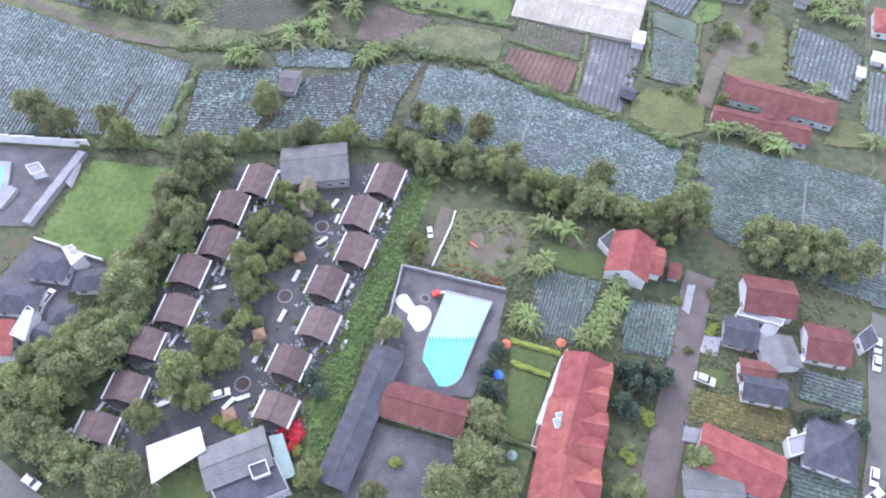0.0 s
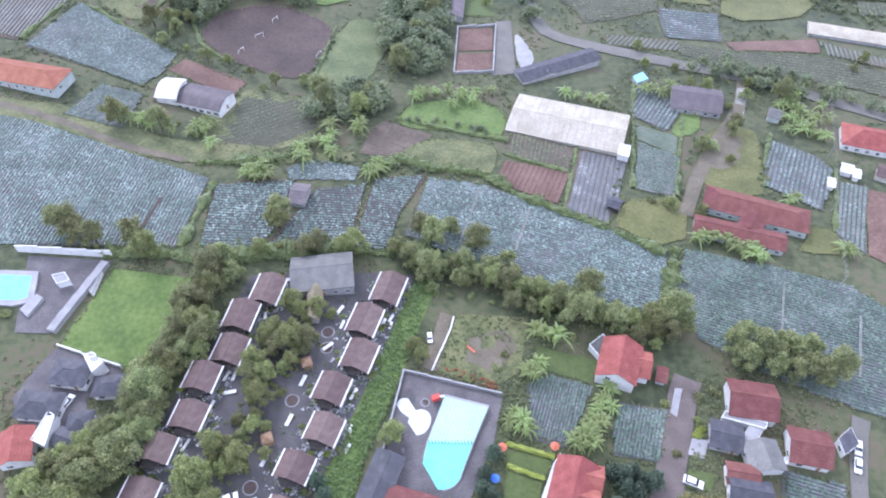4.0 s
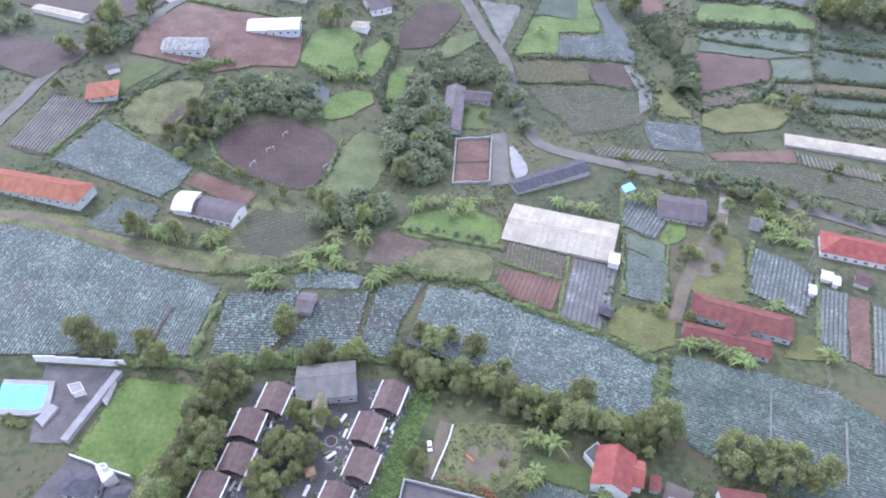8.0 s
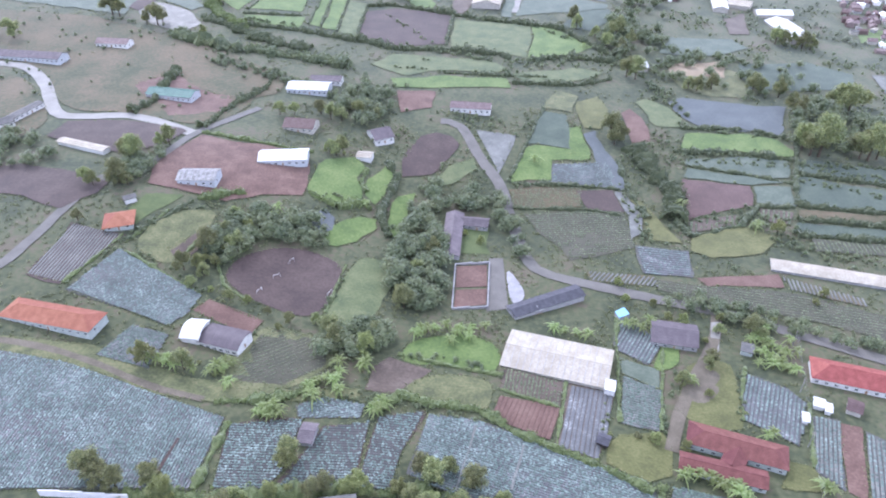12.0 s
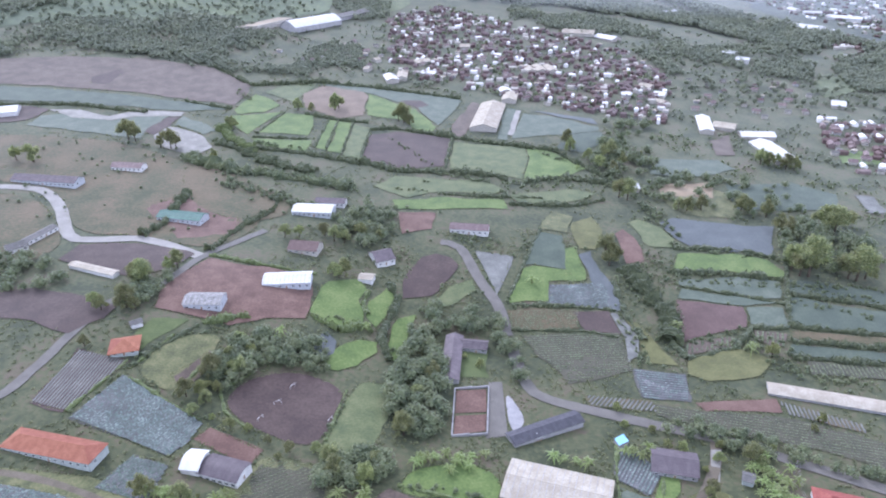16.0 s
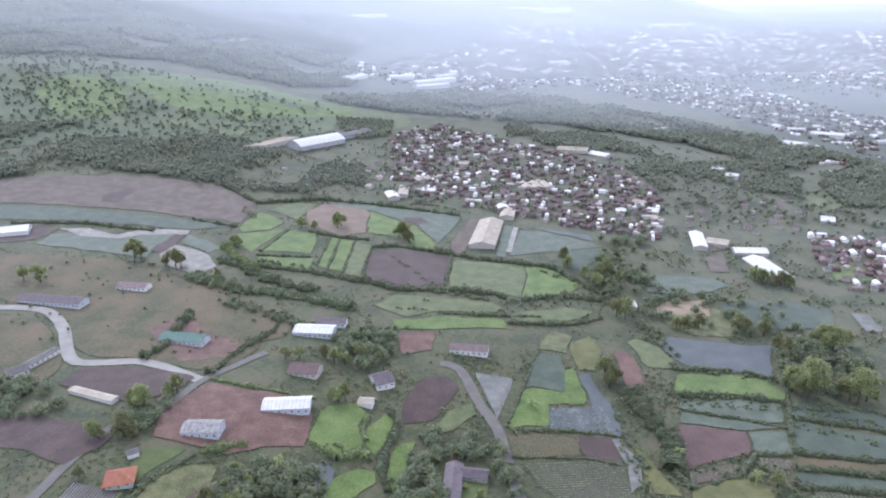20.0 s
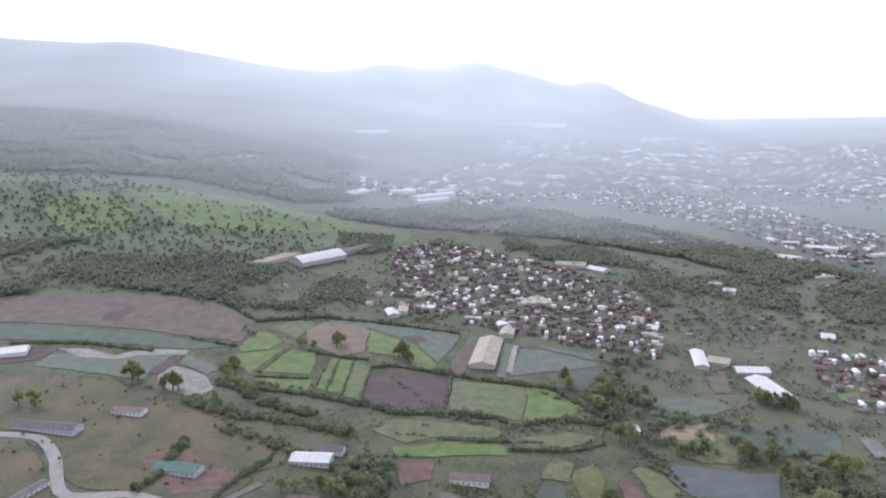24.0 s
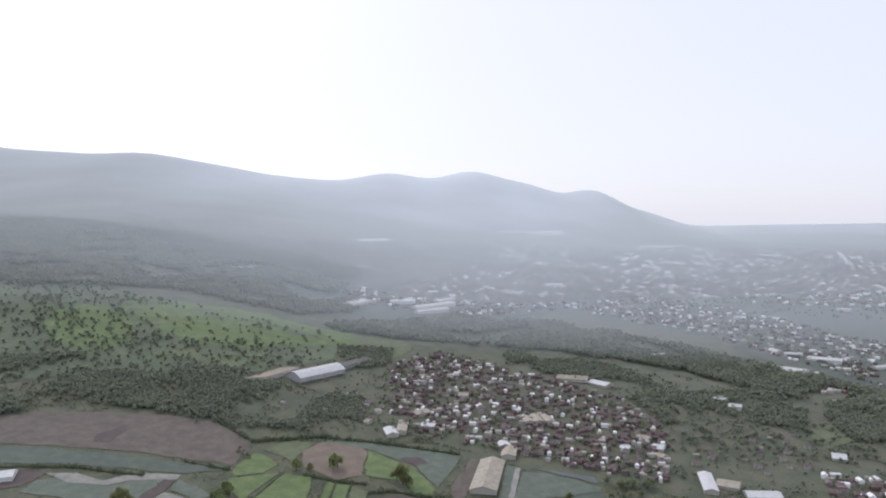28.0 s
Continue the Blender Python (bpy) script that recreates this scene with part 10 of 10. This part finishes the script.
grow('light', 98.3, 239.2, 0.55)
grow('light', 102.2, 228.2, 0.55)
grow('light', 108.3, 225.8, 0.55)
grow('light', 114, 212.8, 0.55)
grow('light', 148.5, 225.3, 0.55)
grow('light', 77.8, 158.1, 0.55)
grow('light', 87.6, 154.4, 0.55)
grow('light', 125.8, 227.9, 0.55)
grow('light', 173.2, 238.3, 0.55)
grow('light', 179.6, 244.1, 0.55)
grow('light', 105.1, 181.3, 0.55)
grow('banana', 82.1, 223.3, 1)
grow('banana', 85.9, 224.5, 1)
grow('banana', 88.2, 220.6, 1)
grow('banana', 93, 225.9, 1)
grow('banana', 95.3, 222.4, 1)
grow('banana', 5, 211.3, 1)
grow('banana', 8.5, 216.4, 1)
grow('banana', 13.3, 214.3, 1)
grow('banana', 138.4, 212.5, 1)
grow('banana', 140.8, 210, 1)
grow('banana', 142.8, 207.4, 1)
grow('banana', 145, 205.3, 1)
grow('banana', 143.1, 220, 1)
grow('banana', 137.8, 215.1, 1)
grow('banana', 149.8, 212.4, 1)
grow('banana', 150, 205.2, 1)
# standing trees of the middle ground
grow('tree', -97.6, 668.8, 1.9)
grow('tree', -94.3, 674.1, 1.6)
grow('tree', -132.7, 663.7, 1.3)
grow('tree', -119.3, 662.4, 1.0)
grow('tree', -28.9, 643.1, 1.6)
grow('tree', -34.5, 648.6, 1.3)
grow('tree', -23.3, 637.7, 1.3)
grow('tree', -262.5, 573.0, 1.7)
grow('tree', -255.6, 569.8, 1.4)
grow('tree', -230.0, 557.2, 1.5)
grow('tree', -221.0, 555.6, 1.7)
grow('tree', -217.7, 558.5, 1.3)
grow('tree', 120.9, 601.0, 1.8)
grow('tree', 121.1, 587.5, 1.5)
grow('tree', 234.4, 381.9, 2.0)
grow('tree', 239.2, 380.4, 2.3)
grow('tree', 232.1, 389.0, 1.8)
grow('tree', 263.3, 377.4, 2.2)
grow('tree', 267.2, 374.6, 2.0)
grow('tree', 274.2, 377.3, 1.8)
grow('tree', 248.5, 434.0, 2.0)
grow('tree', 246.7, 440.8, 1.8)
grow('tree', 282.3, 443.2, 2.1)
grow('tree', 285.1, 438.0, 1.9)
grow('tree', 279.5, 447.6, 1.6)
grow('tree', 303.1, 452.6, 1.4)
grow('tree', 117.3, 398.6, 1.7)
grow('tree', 112.7, 403.4, 1.5)
grow('tree', 113.4, 392.8, 1.4)
grow('tree', 149.1, 489.7, 1.7)
grow('tree', 143.6, 494.3, 1.5)
grow('tree', 184.4, 475.1, 1.4)
grow('tree', 190.1, 472.5, 1.5)
grow('tree', 202.0, 475.8, 1.3)
grow('tree', 230.6, 471.1, 1.4)
grow('tree', 237.9, 473.2, 1.3)
grow('tree', 247.5, 465.0, 1.5)
grow('tree', 139.5, 548.7, 1.5)
grow('tree', 149.0, 537.7, 1.6)
grow('tree', 134.1, 570.4, 1.4)
grow('tree', 151.0, 568.1, 1.5)
grow('tree', 160.7, 556.4, 1.6)
grow('tree', 179.0, 570.4, 1.4)
grow('tree', 286.7, 569.4, 1.4)
grow('tree', 292.8, 566.0, 1.5)
grow('tree', 302.3, 570.5, 1.4)
grow('tree', 305.4, 560.5, 1.5)
grow('tree', 311.9, 558.4, 1.3)
grow('tree', -98.8, 406.6, 0.9)
grow('tree', -89.8, 407.9, 0.9)
grow('tree', -73.7, 412.0, 1.1)
grow('tree', -66.6, 405.2, 1.0)
grow('tree', -59.9, 404.7, 1.1)
grow('tree', -49.6, 414.1, 1.2)
grow('tree', -44.6, 422.7, 1.2)
grow('tree', -38.1, 412.0, 1.1)
grow('tree', -58.7, 362.1, 1.0)
grow('tree', -54.9, 364.3, 1.0)
grow('tree', -62.5, 365.6, 0.9)
grow('tree', -169.7, 337.9, 1.3)
grow('tree', -163.8, 334.8, 1.3)
grow('tree', -170.2, 345.9, 1.2)
grow('tree', -164.2, 311.2, 1.2)
grow('tree', -159.3, 309.8, 1.1)
grow('tree', -180.5, 311.0, 1.1)
grow('tree', -176.4, 308.3, 1.2)
grow('tree', -155.5, 352.1, 1.1)
grow('tree', -151.9, 356.0, 1.1)
grow('tree', -329.6, 519.4, 1.2)
grow('tree', -315.4, 517.2, 1.3)
grow('tree', -180.1, 537.6, 1.0)
grow('tree', -187.2, 612.3, 1.4)
grow('tree', -180.6, 606.0, 1.3)
woods('low plants in the hotel yard', [(-55.6, 121.7), (-44.5, 124.4), (-25.8, 125.5), (-13, 119.9), (-20.1, 79.6), (-31.4, 56.1), (-38.8, 45.7), (-50.7, 45.7), (-67.3, 45.6), (-73.4, 63.7), (-64.8, 94.9)], 420, 0.75, 90, 'lush', leaves=14, free=False, name='garden_plants')
grove(('shrub', 'shrub', 'light', 'yellow_shrub'), [(-49.1, 102.6), (-37.2, 114.6), (-27.9, 111.1), (-34.6, 89), (-40.6, 70), (-45.1, 55.9), (-55.4, 51.9), (-62.3, 55.8), (-53.6, 69.8), (-51.3, 88.5)], 34, 0.5, 'hotel garden shrubs', 2.0)

# scrub
woods('lush green weeds on the strip beside the hotel fence', [(-8.3, 122.3), (-2.8, 119.4), (-12, 86.3), (-19.2, 64.5), (-23.7, 38.6), (-28.8, 36.2), (-30.5, 53.5), (-24.8, 70.3)], 1500, 0.9, 53, 'lush', leaves=14, name='weeds')
woods('weeds and low plants in the garden plot', [(3.4, 110.1), (24.2, 109.2), (21.2, 101.4), (6.9, 101.9), (2.3, 91.8), (-1.4, 91)], 160, 0.8, 54, 'hedge', leaves=12, name='weeds')
woods('low green scrub and weeds between the plots', [(-182.7, 196.9), (-250.6, 325.5), (-185.6, 359.7), (-115.2, 424.9), (-26.7, 429.1), (89.3, 441.8), (273.8, 364.7), (185.7, 200.8), (105, 153.7), (64.5, 153.6), (17.3, 168.9), (-57.6, 171.3), (-99.2, 175.2)], 4200, 1.5, 50, 'weeds', leaves=10, free=True, name='scrub')
woods('low green scrub and bushes between the far plots', [(-294, 389.2), (-555.1, 816), (-240.3, 860.5), (-84.5, 789), (161.2, 659), (457.5, 651.5), (273.2, 358), (97.8, 468), (-28.7, 456.9), (-148.1, 445.4)], 2800, 2, 51, 'weeds', leaves=10, free=True, name='scrub')
woods('low green scrub round the gardens', [(-116.3, 96.7), (-96.4, 125.5), (-61.1, 131.9), (-3.6, 135.9), (65.1, 110.2), (112.8, 81.7), (94.7, 33.8), (-33.8, 33.7), (-94.7, 33.6)], 2200, 1.1, 52, 'weeds', leaves=10, free=True, name='scrub')

# pool
pool([(0.6, 82.8), (11.5, 79.6), (7.4, 70.2), (4.4, 62.6)], [(-5.3, 64.3), (-3.9, 70.5), (0.6, 82.8)], (-0.5, 63.2), [(-9.8, 80.5), (-6, 76), (-6.6, 79.1)])

# small things
rocks("pale garden stones along the bungalow path", [(-47.3, 115), (-41.5, 117.3), (-41.8, 112.6), (-47.5, 110.3)], 34, 201, .42)
grow('shrub', -44.1, 112.4, 0.6)
grow('shrub', -47, 123.6, 0.6)
rocks("pale garden stones along the bungalow path", [(-53.3, 105.7), (-47.8, 107.8), (-48, 103.3), (-53.5, 101.3)], 34, 202, .42)
grow('shrub', -50.2, 103.3, 0.6)
grow('shrub', -53.2, 113.7, 0.6)
rocks("pale garden stones along the bungalow path", [(-54.4, 94.4), (-49, 96.3), (-49.3, 92.1), (-54.6, 90.3)], 34, 203, .42)
grow('shrub', -51.4, 92.1, 0.6)
grow('shrub', -54.3, 101.8, 0.6)
rocks("pale garden stones along the bungalow path", [(-60.1, 85.8), (-55, 87.6), (-55.1, 83.7), (-60.2, 81.9)], 34, 204, .42)
grow('shrub', -57.1, 83.7, 0.6)
grow('shrub', -60.1, 92.8, 0.6)
rocks("pale garden stones along the bungalow path", [(-61.1, 74.8), (-56.2, 76.4), (-56.3, 72.8), (-61.2, 71.2)], 34, 205, .42)
grow('shrub', -58.3, 72.8, 0.6)
grow('shrub', -61.2, 81.3, 0.6)
rocks("pale garden stones along the bungalow path", [(-67.1, 66.2), (-62.3, 67.7), (-62.4, 64.3), (-67.2, 62.9)], 34, 206, .42)
grow('shrub', -64.3, 64.4, 0.6)
grow('shrub', -67.2, 72.3, 0.6)
rocks("pale garden stones along the bungalow path", [(-68.4, 55.3), (-63.8, 56.7), (-63.9, 53.5), (-68.5, 52.2)], 34, 207, .42)
grow('shrub', -65.7, 53.6, 0.6)
grow('shrub', -68.6, 61, 0.6)
rocks("pale garden stones along the bungalow path", [(-29.4, 105.6), (-26, 107.3), (-26.1, 100.6), (-29.9, 100.8)], 30, 208, .42)
rocks("pale stones edging the bungalow terrace", [(-23.2, 101.8), (-16.5, 102.8), (-15.2, 101.3), (-22.5, 99.6)], 24, 238, .36)
grow('shrub', -28.1, 108.4, 0.6)
grow('shrub', -14.8, 105.5, 0.6)
rocks("pale garden stones along the bungalow path", [(-29.9, 93.8), (-26.5, 95.3), (-26.7, 89.1), (-30.3, 89.3)], 30, 209, .42)
rocks("pale stones edging the bungalow terrace", [(-23.9, 90.2), (-17.4, 91.1), (-16.2, 89.7), (-23.2, 88.2)], 24, 239, .36)
grow('shrub', -28.6, 96.3, 0.6)
grow('shrub', -15.8, 93.6, 0.6)
rocks("pale garden stones along the bungalow path", [(-36.1, 83.5), (-33, 84.9), (-33, 79.1), (-36.5, 79.4)], 30, 210, .42)
rocks("pale stones edging the bungalow terrace", [(-30.3, 80.1), (-24.1, 80.9), (-22.9, 79.7), (-29.6, 78.3)], 24, 240, .36)
grow('shrub', -34.9, 85.9, 0.6)
grow('shrub', -22.6, 83.3, 0.6)
rocks("pale garden stones along the bungalow path", [(-36.7, 72.1), (-33.6, 73.4), (-33.6, 68.1), (-37, 68.3)], 30, 211, .42)
rocks("pale stones edging the bungalow terrace", [(-31.1, 69), (-25.1, 69.7), (-23.9, 68.5), (-30.4, 67.2)], 24, 241, .36)
grow('shrub', -35.5, 74.3, 0.6)
grow('shrub', -23.6, 71.9, 0.6)
rocks("pale garden stones along the bungalow path", [(-42.6, 62.2), (-39.6, 63.4), (-39.5, 58.4), (-42.8, 58.7)], 30, 212, .42)
rocks("pale stones edging the bungalow terrace", [(-37.1, 59.3), (-31.3, 59.9), (-30.2, 58.8), (-36.4, 57.6)], 24, 242, .36)
grow('shrub', -41.4, 64.3, 0.6)
grow('shrub', -29.9, 61.9, 0.6)
rocks("pale garden stones along the bungalow path", [(-43.8, 51.3), (-41, 52.3), (-40.8, 47.7), (-44, 47.9)], 30, 213, .42)
rocks("pale stones edging the bungalow terrace", [(-38.5, 48.5), (-33, 49), (-31.9, 48), (-37.8, 47)], 24, 243, .36)
grow('shrub', -42.7, 53.2, 0.6)
grow('shrub', -31.6, 50.9, 0.6)
field_borders()
garden_ring(-31.7, 102.9, 1.7)
garden_ring(-38.7, 81.5, 1.7)
garden_ring(-45.5, 58.6, 1.7)
garden_ring(-31.5, 97.8, 1.7)
gazebo(-36, 92, "wood", "small brown wooden garden gazebo")
gazebo(-43, 70.2, "wood", "small brown wooden garden gazebo")
gazebo(-46.8, 50.7, "wood", "small brown wooden garden gazebo")
grove(('light', 'tree', 'shrub', 'shrub'), [(-46.5, 104.5), (-37, 112.6), (-33.2, 103.2), (-40.2, 88.9), (-42.7, 76), (-47.5, 64.1), (-50, 55.9), (-56.9, 53.2), (-61.3, 57.1), (-53.6, 69.8), (-51.3, 88.5)], 30, 0.72, 'hotel garden trees', 2.4)
slab_walk(-29, 110.6, 60, 3.4, 1.0)
slab_walk(-31.2, 98.2, 40, 3.4, 1.0)
slab_walk(-36.6, 87.3, 70, 3.4, 1.0)
slab_walk(-38.7, 76, 70, 3.4, 1.0)
slab_walk(-43.2, 65.3, 70, 3.4, 1.0)
slab_walk(-45, 55.3, 20, 3.4, 1.0)
slab_walk(-47.8, 53.9, 50, 3.4, 1.0)
slab_walk(-54.8, 83.5, 10, 3.4, 1.0)
slab_walk(-61, 64.6, 10, 3.4, 1.0)
slab_walk(-61.9, 53.8, 20, 3.4, 1.0)
slab_walk(-57.1, 71.2, 30, 3.4, 1.0)
umbrella(14.2, 42.2, 'roof_glazed', 'pale garden parasol on the lawn', 1.2)
umbrella(12.3, 60.7, 'blue_paint', 'blue garden parasol by the hedge', 1.2)
umbrella(14.6, 68.7, 'orange_paint', 'orange garden parasol by the hedge', 1.2)
umbrella(27.7, 69.1, 'orange_paint', 'orange garden parasol by the wing', 1.2)
umbrella(-9.8, 71.1, 'roof_purple', 'dark folded parasol on the pool deck', 1)
umbrella(-10.3, 67.4, 'roof_purple', 'dark folded parasol on the pool deck', 1)
umbrella(-8.8, 84.4, 'roof_purple', 'dark folded parasol on the pool deck', 1)
play_frame(-1.8, 82.4, 20)
garden_ring(-4.6, 81.6, 1.1, "small round whirlpool tub by the pool")
plank_bench(8, 98.4, -45, "orange_paint", "orange wooden plank bench on bare earth")
satellite_dish(84.8, 65.8, 2.2)
satellite_dish(77.1, 47.5, 2.4)
satellite_dish(76.8, 45.8, 2.2)
garden_wall("low white wall beside the garden path", [(-2.8, 91.3), (2.2, 104.2), (3.5, 109.3)], .6, .3)
garden_wall("grey wall round the pool deck", [(-16.9, 57.6), (-13.1, 76.6), (-10.3, 91), (15.6, 84.3)], 1.2, .3, "concrete")
garden_wall("grey wall along the car park", [(-22.1, 35.3), (-16.5, 49.7), (-15.5, 51.6)], 1.0, .3, "concrete")
roof_light(24.9, 49.5, 5.6, 10)
roof_light(24.2, 48.2, 5.6, 10)
roof_light(28.7, 51.8, 5.6, 10)
pole(120.9, 121.5)
pole(132.4, 155.7)
pole(141.9, 183.3)
pole(151.4, 211.5)
cables([(120.9, 121.5), (132.4, 155.7), (141.9, 183.3), (151.4, 211.5)])
villa_pool = outline_slab("villa_pool", "bright blue villa swimming pool", [(-135.5, 120.3), (-116.4, 118.8), (-115.1, 111.4), (-117.6, 110.5), (-133, 111.3)], M["pool_blue"], .4, .7, "swimming pool")
outline_slab("pool_rim", "pale stone rim of the villa pool", [(-138.6, 121.9), (-115.1, 120.5), (-112.9, 109.9), (-118.4, 108.6), (-134.6, 109.7)], M["concrete"], .36, .7, "pool rim", parent=villa_pool)
flat_building('small white pool pavilion', [(-110.1, 118.3), (-106.9, 119.2), (-104.6, 116.5), (-107.7, 115.2)], 2.2, 'concrete', 'white', name='pavilion')
flat_building('white terrace stair block', [(-115.6, 107.3), (-112.9, 112.5), (-110.5, 111.2), (-112.7, 104.8)], 1, 'concrete', 'concrete', name='stair_block', parapet=0)
flat_building('white stair block at the terrace wall', [(-100.4, 115.3), (-99.4, 123.1), (-97.5, 121.5), (-97.8, 112.6)], 1.2, 'concrete', 'white', name='stair_block', parapet=0)
grow('shrub', -121.8, 106.6, 1.3)
grow('shrub', -119.1, 105.7, 1.3)
grow('shrub', -123.8, 107.5, 1.3)


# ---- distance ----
def haze_material():
    """Stand-in for distance haze: scattering white, thicker further off, varied by bearing and noise."""
    m = bpy.data.materials.new("valley_haze")
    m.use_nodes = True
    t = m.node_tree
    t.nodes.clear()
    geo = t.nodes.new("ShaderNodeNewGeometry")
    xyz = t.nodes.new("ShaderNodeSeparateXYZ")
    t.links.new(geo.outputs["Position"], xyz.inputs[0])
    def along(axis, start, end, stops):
        """Haze density from start to end of a value, through the stops."""
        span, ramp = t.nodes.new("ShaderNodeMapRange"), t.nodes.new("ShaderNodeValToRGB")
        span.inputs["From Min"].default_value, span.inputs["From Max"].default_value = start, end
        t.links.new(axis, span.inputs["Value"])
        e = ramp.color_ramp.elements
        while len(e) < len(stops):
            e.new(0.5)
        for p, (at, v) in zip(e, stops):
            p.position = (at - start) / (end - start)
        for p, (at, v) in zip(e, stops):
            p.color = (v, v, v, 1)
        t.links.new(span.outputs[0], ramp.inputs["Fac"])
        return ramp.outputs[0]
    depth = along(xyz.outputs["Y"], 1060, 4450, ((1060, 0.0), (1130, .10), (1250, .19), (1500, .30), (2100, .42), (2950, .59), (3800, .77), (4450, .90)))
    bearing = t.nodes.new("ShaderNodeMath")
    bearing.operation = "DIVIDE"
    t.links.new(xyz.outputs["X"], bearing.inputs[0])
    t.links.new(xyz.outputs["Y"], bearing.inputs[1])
    # bearing from the origin: haze painted thinner to the left and right
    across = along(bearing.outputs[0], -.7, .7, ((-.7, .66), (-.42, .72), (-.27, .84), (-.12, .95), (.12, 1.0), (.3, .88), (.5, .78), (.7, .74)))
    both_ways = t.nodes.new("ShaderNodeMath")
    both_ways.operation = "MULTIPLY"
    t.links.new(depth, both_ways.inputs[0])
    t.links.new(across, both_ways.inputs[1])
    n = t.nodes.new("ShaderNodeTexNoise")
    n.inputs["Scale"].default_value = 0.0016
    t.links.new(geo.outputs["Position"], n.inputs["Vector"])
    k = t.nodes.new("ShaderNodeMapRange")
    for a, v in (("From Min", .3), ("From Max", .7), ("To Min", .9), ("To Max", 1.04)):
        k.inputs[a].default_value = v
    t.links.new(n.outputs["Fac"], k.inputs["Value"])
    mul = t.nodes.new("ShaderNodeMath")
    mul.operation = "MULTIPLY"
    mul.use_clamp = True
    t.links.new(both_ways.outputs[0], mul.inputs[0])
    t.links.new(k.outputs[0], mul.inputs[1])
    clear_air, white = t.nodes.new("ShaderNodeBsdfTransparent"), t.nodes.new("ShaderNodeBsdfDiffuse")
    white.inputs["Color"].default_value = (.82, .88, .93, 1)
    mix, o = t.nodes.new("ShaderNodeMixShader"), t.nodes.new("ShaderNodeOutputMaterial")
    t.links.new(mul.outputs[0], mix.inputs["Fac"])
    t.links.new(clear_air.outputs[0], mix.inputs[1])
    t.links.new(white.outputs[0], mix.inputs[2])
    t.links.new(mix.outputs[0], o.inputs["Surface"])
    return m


# added sheet draped over the far land to paint distance haze
mist = sheet("mist", GX, GY[GY >= 1060], haze_material())
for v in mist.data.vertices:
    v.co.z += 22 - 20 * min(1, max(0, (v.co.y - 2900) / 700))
tagged(mist, "thin white sheet standing in for haze over the far valley and hills", "mist", kind="stuff")
